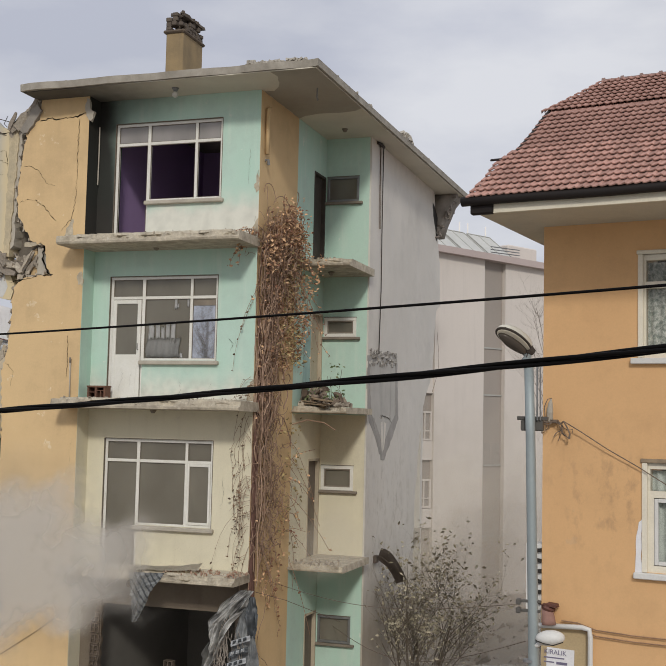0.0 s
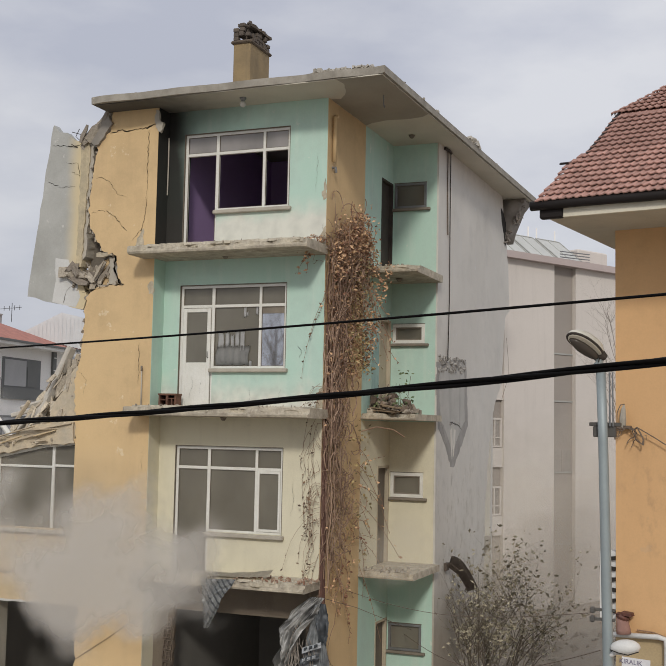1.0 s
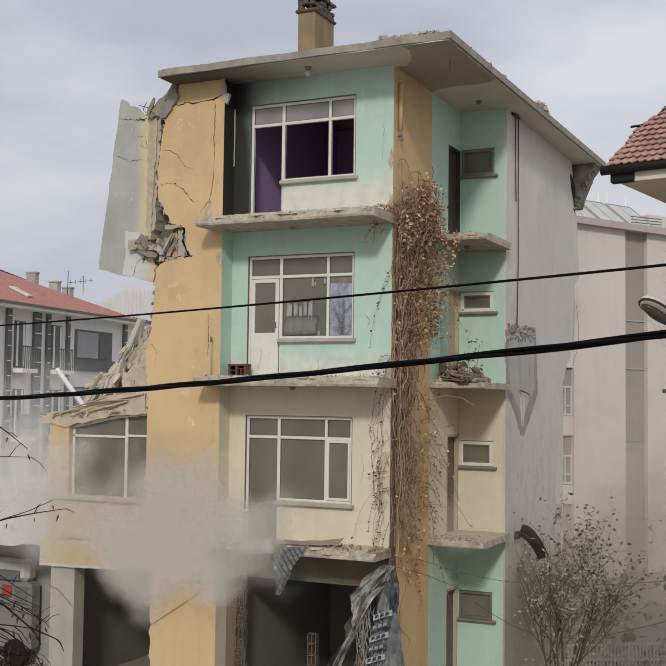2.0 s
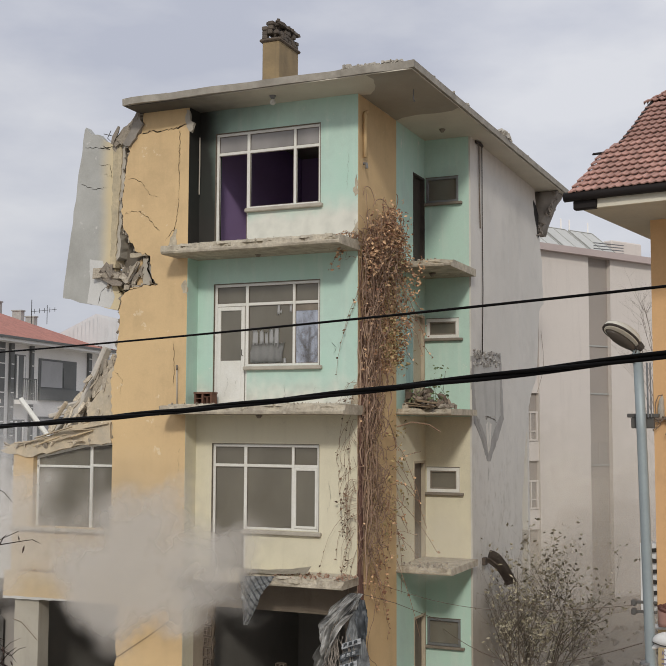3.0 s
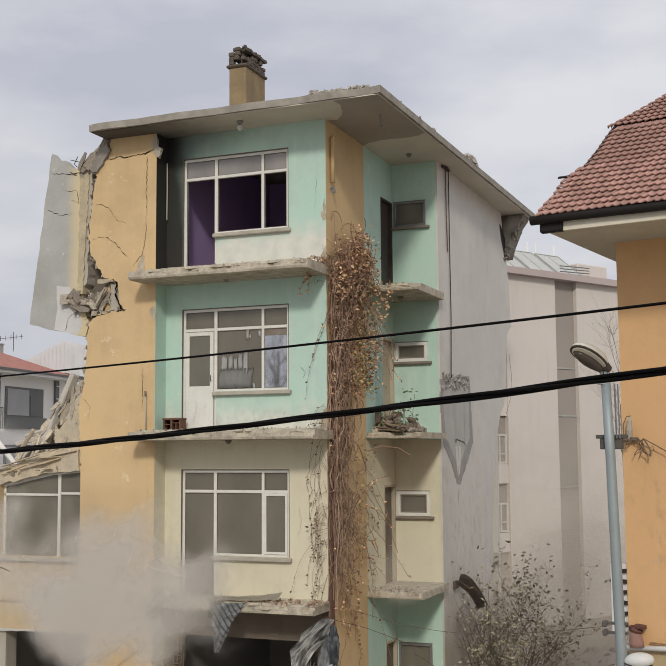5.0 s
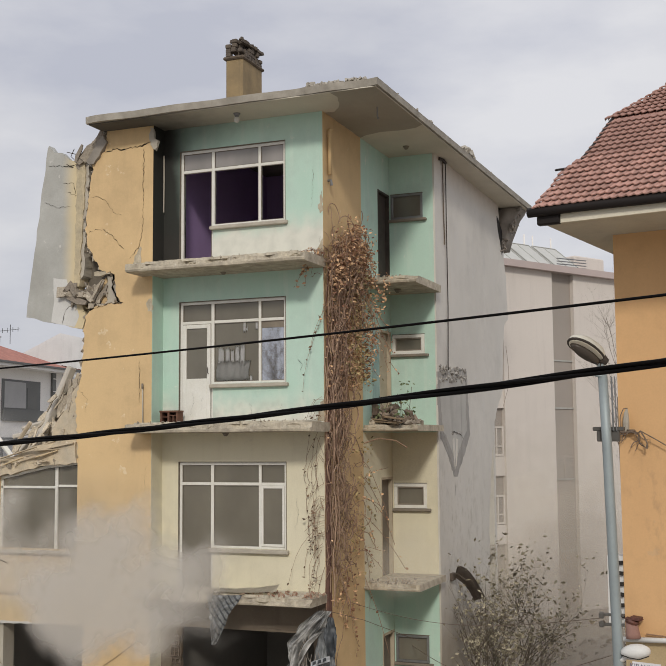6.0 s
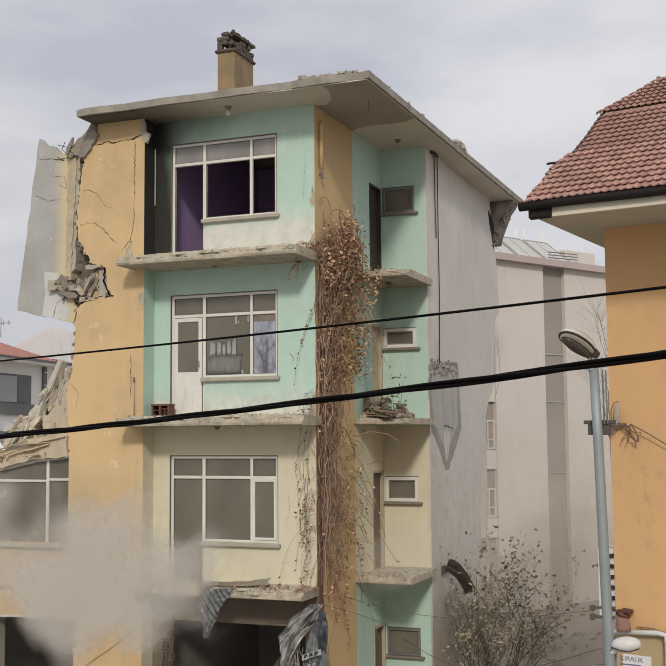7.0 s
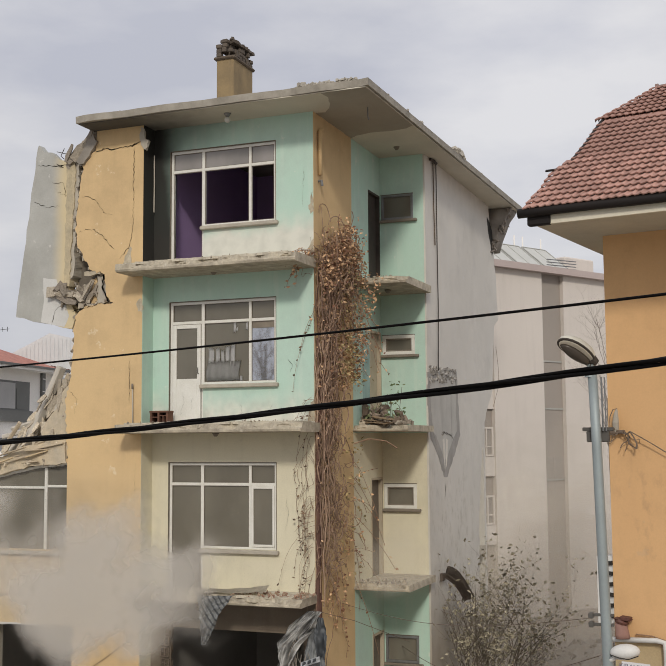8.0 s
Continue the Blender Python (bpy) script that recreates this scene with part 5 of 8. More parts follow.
# chimney crown: sooted brick posts under a broken cap
r_ = random.Random(58)
for x, y in [(x, y) for x in (-2.30, -2.16, -2.02) for y in (0.29, 0.44, 0.60, 0.78, 0.96, 1.12)]:
    if -2.2 < x < -2.1 and 0.4 < y < 1.1:
        continue
    z = 14.40
    for course in range(r_.choice((2, 3, 3, 4)) if y < 0.9 else 3):
        hgt = r_.uniform(0.075, 0.105)
        if r_.random() < 0.86:
            m = Matrix.Translation((x + r_.uniform(-0.012, 0.012), y + r_.uniform(-0.015, 0.015), z)) @ Matrix.Rotation(r_.uniform(-0.12, 0.12), 4, "Z")
            part("crown_brick", boxes((0, r_.uniform(0.10, 0.14), 0, r_.uniform(0.11, 0.15), 0, hgt), m=m, bevel=0.014), (BLACKENED, BLACKENED, CHIMNEY)[r_.randrange(3)], BLD)
        z += hgt
part("crown_slab", plate([tuple(q) for q in rough_line([(-2.20, 0.52), (-1.90, 0.32), (-1.86, 1.27), (-2.30, 1.27), (-2.32, 0.75)], 0.09, 0.025, 55, True)], "z", 14.70, 14.76, 0.025), BLACKENED, BLD)
bm = bmesh.new()
for _ in range(26):
    chunk(bm, (r_.uniform(-2.25, -1.95), r_.uniform(0.4, 1.2), 14.78 + r_.uniform(-0.03, 0.04)), r_.uniform(0.05, 0.12), r_, 0.6)
tagged(part("crown_crumbs", bm, BLACKENED, BLD), kind="stuff")
part("crown_core", boxes((-2.16, -2.03, 0.45, 1.12, 14.40, 14.70)), BLACKENED, BLD)

# ---- lower left of the building ----
bm = bmesh.new()
for q in ((-5.38, -5.32, 4.22, 5.94), (-5.96, -5.89, 4.22, 5.90), (-7.33, -5.96, 5.46, 5.51), (-5.89, -5.38, 5.49, 5.54), (-7.35, -7.28, 4.22, 5.66)):
    bar(bm, *q, -0.30, -0.22)
for a, b in (((-5.32, 5.99), (-6.08, 5.92)), ((-6.06, 5.93), (-7.50, 5.64))):
    m = Matrix.Translation((a[0], -0.26, a[1])) @ Matrix.Rotation(math.atan2(-(b[1] - a[1]), b[0] - a[0]), 4, "Y")
    box(bm, 0, math.dist(a, b), -0.045, 0.045, -0.03, 0.03, m=m, bevel=0.006)
win = part("window", bm, WHITE_FRAME, BLD, "dusty white-framed window with a bent top rail")
for q in ((-7.28, -5.96, 4.22, 5.46), (-5.89, -5.38, 4.22, 5.49), (-5.89, -5.38, 5.54, 5.93)):
    pane(*q, -0.27, GLASS, win)
part("pane", plate([(-7.28, 5.51), (-5.96, 5.51), (-5.96, 5.90), (-6.10, 5.90), (-7.28, 5.66)], "y", -0.27, -0.264), GLASS, win)
part("sill", boxes((-7.9, -5.25, -0.52, -0.43, 4.12, 4.20), bevel=0.015), CONCRETE, win)
part("ledge", plate([tuple(q) for q in rough_line([(-8.02, 2.68), (-8.00, 3.26), (-5.13, 3.34), (-5.13, 2.76)], 0.4, 0.012, 33, True)], "y", -0.47, -0.435), YELLOW_DUSTY, BLD)
part("rust_streak", plate([tuple(q) for q in rough_line([(-7.62, 3.25), (-6.9, 3.26), (-6.2, 3.29), (-6.15, 3.33), (-6.9, 3.315), (-7.62, 3.285)], 0.12, 0.012, 36, True)], "y", -0.4725, -0.44), material("rust_brown_plaster", (0.40, 0.29, 0.175), (0.32, 0.23, 0.14), scale=5.0), BLD, "brown rust streak along the ledge")
part("ledge_lip", plate([tuple(q) for q in rough_line([(-8.02, 2.66), (-8.0, 2.72), (-6.95, 2.735), (-5.9, 2.735), (-5.9, 2.715), (-6.95, 2.69)], 0.15, 0.01, 37, True)], "y", -0.478, -0.44), FAR_WHITE_DULL, BLD, "bared white plaster lip")
part("room_floor", boxes((-7.8, -5.0, -0.05, 4.0, 3.2, 3.36)), CONCRETE, BLD)
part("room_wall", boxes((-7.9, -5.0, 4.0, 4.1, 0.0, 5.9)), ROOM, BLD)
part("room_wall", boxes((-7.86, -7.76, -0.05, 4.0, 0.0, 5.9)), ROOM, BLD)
part("ceiling_slab", plate([tuple(q) for q in rough_line([(-7.6, 0.0), (-5.3, -0.1), (-5.3, 4.0), (-7.7, 4.0)], 0.25, 0.05, 34, True)], "z", 5.99, 6.12, 0.05), CONCRETE, BLD)

PALE_RUBBLE = island_material("pale_plaster_rubble", (0.26, 0.225, 0.18), (0.68, 0.60, 0.47), 0.95, 0.4)
PALE_YELLOW_WOOD = material("fresh_split_wood", (0.66, 0.53, 0.33), (0.54, 0.42, 0.26), scale=5.0, streak=0.4)
PALE_WOOD = material("dusty_pale_wood", (0.56, 0.47, 0.34), (0.42, 0.35, 0.26), scale=6.0, streak=0.4)
PALE_PLASTER = material("chalky_yellow_plaster", (0.64, 0.535, 0.375), (0.46, 0.41, 0.325), scale=2.4, contrast=0.4, bump=0.6, fine=12.0, streak=0.3, speck=0.25)
CHALKY = material("chalky_concrete", (0.60, 0.56, 0.49), (0.44, 0.41, 0.355), rough=0.95, bump=0.4, scale=2.5, streak=0.3)
# fallen beams, boards and rubble on the torn storey
BEAMS = [((-5.72, -0.1, 8.0), (-6.55, -0.25, 6.15), 0.16, CHALKY), ((-5.82, 0.1, 7.7), (-6.9, 0.0, 6.15), 0.13, CHALKY), ((-6.2, 0.2, 7.2), (-7.3, 0.2, 6.2), 0.12, PALE_WOOD), ((-7.35, 0.1, 6.55), (-6.4, 0.1, 6.75), 0.09, CHALKY),
         ((-8.55, 0.6, 6.95), (-7.55, 0.4, 6.05), 0.10, WHITE_FRAME), ((-6.6, -0.3, 6.85), (-7.1, -0.2, 6.3), 0.08, PALE_WOOD), ((-5.6, -0.3, 7.2), (-5.95, -0.35, 6.15), 0.14, CHALKY), ((-5.55, 0.0, 7.85), (-6.2, -0.1, 6.2), 0.15, PALE_WOOD), ((-5.5, -0.15, 7.6), (-6.05, -0.2, 6.25), 0.12, CHALKY), ((-5.95, 0.25, 7.45), (-6.75, 0.2, 6.3), 0.14, CHALKY), ((-7.3, 0.35, 6.72), (-6.3, 0.3, 6.95), 0.09, CHALKY), ((-6.35, 0.1, 6.95), (-7.2, 0.15, 6.25), 0.10, CHALKY)]
for a, b, w, mt in BEAMS:
    d = Vector(b) - Vector(a)
    m = Matrix.Translation(a) @ d.to_track_quat("Z", "Y").to_matrix().to_4x4() @ Matrix.Rotation(rnd.uniform(0, 1), 4, "Z")
    tagged(part("fallen_beam", boxes((-w / 2, w / 2, -w / 2, w / 2, 0, d.length), m=m, bevel=0.015), mt), "broken beam fallen across the torn storey", "beam", "fallen beams")
for i in range(26):
    u = rnd.random()
    a = Vector((-8.0 + 2.0 * u, rnd.uniform(-0.62, -0.15), 5.80 + 0.22 * u + rnd.uniform(0.02, 0.28) * (0.4 + u)))
    m = Matrix.Translation(a) @ Euler((rnd.uniform(-0.3, 0.3), -0.13 + rnd.uniform(-0.14, 0.10), rnd.uniform(-0.25, 0.25))).to_matrix().to_4x4()
    tagged(part("board", boxes((0, rnd.uniform(0.45, 1.25), 0, rnd.uniform(0.05, 0.11), 0, 0.022), m=m, bevel=0.004), PALE_WOOD if i % 3 else PALE_YELLOW_WOOD), "splintered roof board among the rubble", "board", "splintered boards")
bm = bmesh.new()
for _ in range(260):
    x = rnd.uniform(-8.1, -5.3)
    chunk(bm, (x, rnd.uniform(-0.5, 0.6), 6.05 + (x + 5.4) * 0.08 + rnd.random() ** 1.5 * max(0.12, 0.8 + (x + 5.4) * 0.5)), rnd.uniform(0.03, 0.17), rnd, 0.4)
for _ in range(26):
    a = Vector((rnd.uniform(-7.0, -5.5), rnd.uniform(-0.4, 0.2), rnd.uniform(6.15, 6.5)))
    shard(bm, a, a + Vector((rnd.uniform(0.05, 0.35), rnd.uniform(-0.1, 0.1), rnd.uniform(0.12, 0.5) * (1.2 if a.x > -6.2 else 0.5))), rnd.uniform(0.05, 0.14), 0.04, rnd)
for _ in range(70):  # splinters and mortar caught along the leaning beams
    u = rnd.random()
    a = Vector((-5.55 - 1.1 * u + rnd.uniform(-0.16, 0.16), rnd.uniform(-0.4, 0.1), 7.75 - 1.5 * u + rnd.uniform(-0.18, 0.12)))
    shard(bm, a, a + Vector((rnd.uniform(-0.30, 0.05), rnd.uniform(-0.06, 0.06), -rnd.uniform(0.1, 0.5))), rnd.uniform(0.03, 0.12), 0.03, rnd)
part("slumped_plaster", plate([tuple(q) for q in rough_line([(-5.33, 5.99), (-5.36, 6.42), (-5.75, 6.40), (-6.44, 6.28), (-7.2, 6.05), (-7.9, 5.95), (-8.2, 5.80), (-7.5, 5.67), (-6.8, 5.80), (-6.1, 5.94)], 0.14, 0.03, 39, True)], "y", -0.46, -0.05, 0.05, 4), PALE_PLASTER, BLD)
tagged(part("storey_rubble", bm, PALE_RUBBLE), "broken plaster and concrete heaped on the torn storey", "rubble", kind="stuff")
part("torn_gable", plate([tuple(q) for q in rough_line([(-5.36, 6.0), (-5.34, 7.6), (-5.75, 7.0), (-6.0, 6.5), (-6.7, 6.25), (-6.8, 6.0)], 0.16, 0.06, 38, True)], "y", -0.40, 0.1, 0.08), PALE_PLASTER, BLD)
DUSTY_ROOM = material("dusty_shop_wall", (0.40, 0.375, 0.345), (0.30, 0.28, 0.26), scale=0.8)
tagged(part("fallen_slab", plate([tuple(q) for q in rough_line([(-9.9, 3.0), (-8.0, 3.05), (-8.0, 3.75), (-8.9, 3.85), (-10.2, 3.4)], 0.25, 0.05, 44, True)], "y", -0.2, 0.3, 0.06), FAR_WHITE_DULL), "pale fallen ceiling slab tilted against the shop front", "slab")
part("shop_back", boxes((-11.5, -7.9, 1.4, 1.5, 0, 3.4)), DUSTY_ROOM, BLD)
part("shop_side", boxes((-11.6, -11.5, -0.2, 1.5, 0, 3.4)), DUSTY_ROOM, BLD)
VAN = thing("van", (-10.3, 1.0, 0.0), "dust-covered grey van with a white roof behind the shop", "van")
DUST_PAINT = material("dusty_white_paint", (0.62, 0.60, 0.57), (0.48, 0.46, 0.43), rough=0.6, scale=2.0, contrast=0.4)
part("body", boxes((-11.4, -9.42, 0.92, 1.35, 0.35, 1.95), bevel=0.08), material("grimy_grey_paint", (0.27, 0.265, 0.26), (0.19, 0.185, 0.18), rough=0.6, scale=2.5, contrast=0.4), VAN)
part("roof", boxes((-11.4, -9.55, 0.95, 1.35, 1.95, 2.47), bevel=0.10), DUST_PAINT, VAN, "white roof")
part("rear_window", boxes((-10.75, -9.75, 0.90, 0.95, 1.98, 2.22), bevel=0.02), FAR_DARK, VAN, "dark dusty rear window")
part("tail_light", boxes((-10.25, -9.95, 0.885, 0.925, 1.60, 1.87), bevel=0.02), material("red_lamp_glass", (0.42, 0.07, 0.045), rough=0.3, bump=0.0), VAN, "red tail light")
part("side_trim", boxes((-9.88, -9.5, 0.895, 0.925, 1.45, 1.86), bevel=0.02), FAR_DARK, VAN, "dark lower panel")
part("wheel", tube(bmesh.new(), [(-9.8, 0.86, 0.32), (-9.8, 1.06, 0.32)], 0.32, 20), GUTTER, VAN)
part("shop_lintel", boxes((-11.6, -8.0, 0.0, 2.7, 3.0, 3.2)), CONCRETE, BLD)

for pts in (((-5.10, -0.445, 1.66), (-4.35, -0.445, 2.14), (-3.69, -0.445, 2.60)), ((-7.76, -0.445, 2.24), (-7.53, -0.445, 2.19), (-7.12, -0.445, 1.85))):
    part("wall_cable", tube(bmesh.new(), pts, 0.006, 6), CRACK, BLD, "dark cable clipped to the plaster")

# ---- ground floor breach ----
jamb = [tuple(q) for q in rough_line([(-3.34, 0.0), (-3.36, 1.0), (-3.32, 2.2), (-3.36, 2.9), (-3.2, 2.98), (-3.08, 2.85), (-3.10, 1.5), (-3.06, 0.0)], 0.14, 0.03, 47, True)]
# dark backing plate paints the shade in the hollow bricks
part("broken_jamb", plate(jamb, "y", -0.06, 0.02, 0.02), BLACKBRICK, BLD)
HOLLOW = material("grimy_hollow_brick", (0.21, 0.165, 0.13), (0.12, 0.095, 0.075), scale=7.0, bump=0.3, contrast=0.4, island=0.3)
for i in range(11):
    z = 0.25 + i * 0.215
    m = Matrix.Translation((-3.30 + rnd.uniform(-0.02, 0.02), -0.10, z)) @ Matrix.Rotation(rnd.uniform(-0.08, 0.08), 4, "Y")
    part("brick", boxes((0.0, 0.19, 0.0, 0.12, 0, 0.012), (0.0, 0.19, 0.0, 0.12, 0.165, 0.18), (0.0, 0.015, 0.0, 0.12, 0.012, 0.165), (0.085, 0.10, 0.0, 0.12, 0.012, 0.165), (0.175, 0.19, 0.0, 0.12, 0.012, 0.165), (0.0, 0.19, 0.0, 0.12, 0.085, 0.095), m=m), HOLLOW, BLD)
part("lintel", plate([tuple(q) for q in rough_line([(-3.3, 3.38), (-3.3, 2.84), (-2.2, 2.78), (-1.3, 2.81), (-0.25, 2.83), (-0.25, 3.38)], 0.25, 0.04, 49, True)], "y", -0.01, 0.06), SHADE_BROWNED, BLD)
for i in range(4):
    z = 0.6 + i * 0.22
    part("brick", boxes((-2.32, -2.12, 1.2, 1.34, z, z + 0.012), (-2.32, -2.12, 1.2, 1.34, z + 0.19, z + 0.205), (-2.32, -2.30, 1.2, 1.34, z + 0.012, z + 0.19), (-2.14, -2.12, 1.2, 1.34, z + 0.012, z + 0.19), (-2.23, -2.21, 1.2, 1.34, z + 0.012, z + 0.19)), HOLLOW, BLD)

# rubble on the balconies
def litter(name, count, x0, x1, y0, y1, z, size, mt, label, seed):
    r_ = random.Random(seed)
    bm = bmesh.new()
    for _ in range(count):
        chunk(bm, (r_.uniform(x0, x1), r_.uniform(y0, y1), z + r_.random() * size * 0.5), size * r_.uniform(0.3, 1.0), r_, 0.5)
    return tagged(part(name, bm, mt), label, "rubble", kind="stuff")


litter("balcony_rubble", 170, -1.4, 0.1, -0.80, -0.2, 3.53, 0.06, BRICKBITS, "brick crumbs strewn on the lowest balcony", 1)
litter("balcony_rubble", 60, -3.5, -1.2, -0.80, -0.2, 3.53, 0.055, RUBBLE, "plaster crumbs strewn on the lowest balcony", 2)
litter("balcony_rubble", 60, -3.7, 0.2, -0.90, -0.5, 6.78, 0.05, RUBBLE, "plaster crumbs along a balcony edge", 3)
litter("balcony_rubble", 40, -3.7, 0.2, -0.95, -0.6, 9.97, 0.045, RUBBLE, "plaster crumbs along the top balcony edge", 4)
litter("loggia_rubble", 70, 0.05, 1.05, 2.2, 3.2, 6.75, 0.18, RUBBLE, "broken plaster and boards heaped on the loggia floor", 5)
litter("loggia_rubble", 30, 0.05, 1.05, 2.15, 2.6, 3.47, 0.10, RUBBLE, "crumbs on the lower loggia floor", 6)
litter("loggia_rubble", 22, 0.05, 1.0, 2.2, 2.6, 9.86, 0.08, RUBBLE, "crumbs on the upper loggia floor", 7)
r_ = random.Random(66)
bm = bmesh.new()
for _ in range(26):
    x = r_.uniform(0.05, 1.0)
    chunk(bm, (x, r_.uniform(2.3, 2.9), 6.80 + r_.random() * (0.30 if x < 0.5 else 0.14)), r_.uniform(0.12, 0.26), r_, 0.5)
tagged(part("loggia_rubble", bm, island_material("brown_debris", (0.085, 0.06, 0.045), (0.34, 0.28, 0.22), 0.95, 0.4)), "brown broken planks and mortar heaped on the loggia floor", "rubble", kind="stuff")
for i in range(6):
    m = Matrix.Translation((rnd.uniform(0.05, 0.5), rnd.uniform(2.15, 2.4), 6.76 + 0.03 * i)) @ Euler((0, rnd.uniform(-0.25, 0.25), rnd.uniform(-0.5, 0.5))).to_matrix().to_4x4()
    tagged(part("board", boxes((0, rnd.uniform(0.4, 0.7), 0, 0.08, 0, 0.02), m=m), WOOD), "broken board on the loggia floor", "board", "loggia boards")
CLAY = material("fired_clay", (0.17, 0.085, 0.055), (0.10, 0.05, 0.035), scale=7.0, contrast=0.5, bump=0.3)
tagged(part("hollow_brick", boxes((-3.42, -3.02, -0.36, -0.14, 6.775, 6.80), (-3.43, -3.01, -0.37, -0.13, 7.00, 7.035), (-3.42, -3.385, -0.36, -0.14, 6.80, 7.00), (-3.055, -3.02, -0.36, -0.14, 6.80, 7.00), (-3.25, -3.21, -0.36, -0.14, 6.80, 7.00), (-3.385, -3.25, -0.35, -0.15, 6.90, 6.915), (-3.21, -3.055, -0.35, -0.15, 6.93, 6.945), (-3.14, -3.12, -0.35, -0.15, 6.80, 6.93), (-3.385, -3.055, -0.15, -0.14, 6.80, 7.00)), CLAY), "reddish-brown hollow clay brick lying on the balcony floor", "brick")
PIPE = thing("pipe", (-3.74, -0.5, 6.775), "thin pale pipe standing on the balcony floor before the pier", "pipe")
part("tube", tube(bmesh.new(), [(-3.735, -0.5, 6.77), (-3.745, -0.495, 7.2), (-3.755, -0.49, 7.50)], 0.014, 8), CONCRETE, PIPE, smooth=True)
part("socket", tube(bmesh.new(), [(-3.755, -0.49, 7.48), (-3.757, -0.49, 7.585)], 0.021, 8), WORN_SILL, PIPE, smooth=True)

# crumpled sheet on the lowest balcony, its far corner lifted
bm = bmesh.new()
g = []
for i in range(15):
    u = i / 14
    g.append([bm.verts.new((-2.15 + 1.42 * u, -0.86 + 0.46 * v * (1 - 0.55 * u) + 0.16 * u, 3.565 + 0.10 * u * u * (0.4 + v) + 0.025 * noise.noise((u * 5, v * 3, 4)) + 0.02 * v)) for v in (0, 0.25, 0.5, 0.75, 1)])
for a, b in zip(g, g[1:]):
    for k in range(4):
        bm.faces.new((a[k], b[k], b[k + 1], a[k + 1]))
bmesh.ops.solidify(bm, geom=bm.faces[:], thickness=0.012)
tagged(part("plaster_sheet", bm, SCREED), "pale curled plaster sheet lying on the lowest balcony", "debris")

# tarpaulins hanging from the lowest balcony
def cloth(left_line, right_line, nu, nv, fold, waves, seed, crease=0.0):
    r_ = random.Random(seed)
    bm = bmesh.new()
    ph = r_.uniform(0, 6)

    def along(line, v):
        f = v * (len(line) - 1)
        i = min(int(f), len(line) - 2)
        return Vector(line[i]).lerp(Vector(line[i + 1]), f - i)

    g = []
    for i in range(nu + 1):
        u = i / nu
        col = []
        for j in range(nv + 1):
            v = j / nv
            p = along(left_line, v).lerp(along(right_line, v), u)
            w = math.sin(u * waves * 6.283 + ph + v * 2.0) * 0.6 + noise.noise((u * 4, v * 5, seed)) * 1.2
            cr = 1.0 - 2.0 * abs(noise.noise((u * 3.1 + v * 1.7, v * 4.3 - u, seed * 3.3))) + 0.5 * (1.0 - 2.0 * abs(noise.noise((u * 7.0, v * 9.0 + u * 4, seed * 1.7))))
            p.y += fold * (w * (0.3 + v) + crease * cr)
            p.x += fold * 0.4 * noise.noise((u * 3, v * 3, seed + 9))
            col.append(bm.verts.new(p))
        g.append(col)
    for a, b in zip(g, g[1:]):
        for j in range(nv):
            bm.faces.new((a[j], b[j], b[j + 1], a[j + 1]))
    return bm


def stripes(bm, every, wide, index):
    for k, f in enumerate(bm.faces):
        c = f.calc_center_median()
        if (c.z * 0.9 + c.x * 1.3 + 0.04 * noise.noise(c * 3)) % every < wide:
            f.material_index = index
    return bm


bm = stripes(cloth([(-2.02, -1.0, 3.53), (-1.98, -0.98, 3.1), (-1.92, -0.97, 2.62)], [(-1.30, -0.95, 3.55), (-1.55, -1.0, 3.2), (-1.86, -0.97, 2.62)], 60, 90, 0.05, 0.8, 3, 0.6), 0.16, 0.055, 1)
TP = tagged(part("tarpaulin", bm, TARP, smooth=True), "torn grey striped tarpaulin hanging off the balcony edge", "tarpaulin")
TP.data.materials.append(TARP_DARK)
bm = cloth([(0.20, -1.0, 3.33), (-0.10, -1.04, 3.08), (-0.36, -1.05, 2.75), (-0.33, -1.02, 2.4), (-0.42, -1.0, 2.1), (-0.74, -1.0, 1.49), (-1.0, -1.0, 0.3)], [(0.46, -0.96, 3.32), (0.38, -1.1, 3.05), (0.12, -1.12, 2.75), (-0.05, -1.1, 2.4), (-0.20, -1.05, 2.1), (-0.55, -1.0, 1.5), (-0.8, -1.0, 0.3)], 80, 170, 0.17, 0.9, 5, 0.9)
TP = tagged(part("tarpaulin", bm, SILVER, smooth=True), "crumpled silver-grey tarpaulin hanging from the slab end", "tarpaulin")
bm = cloth([(0.30, -0.9, 3.2), (0.14, -0.95, 2.6), (0.04, -0.95, 2.0), (-0.02, -0.95, 1.4), (-0.05, -0.95, 0.4)], [(0.44, -0.88, 3.2), (0.50, -0.9, 2.6), (0.60, -0.9, 2.0), (0.68, -0.9, 1.4), (0.72, -0.9, 0.4)], 50, 120, 0.07, 1.0, 8, 0.5)
TP = tagged(part("tarpaulin", bm, TARP, smooth=True), "grey printed tarpaulin with pale lettering blocks", "tarpaulin")
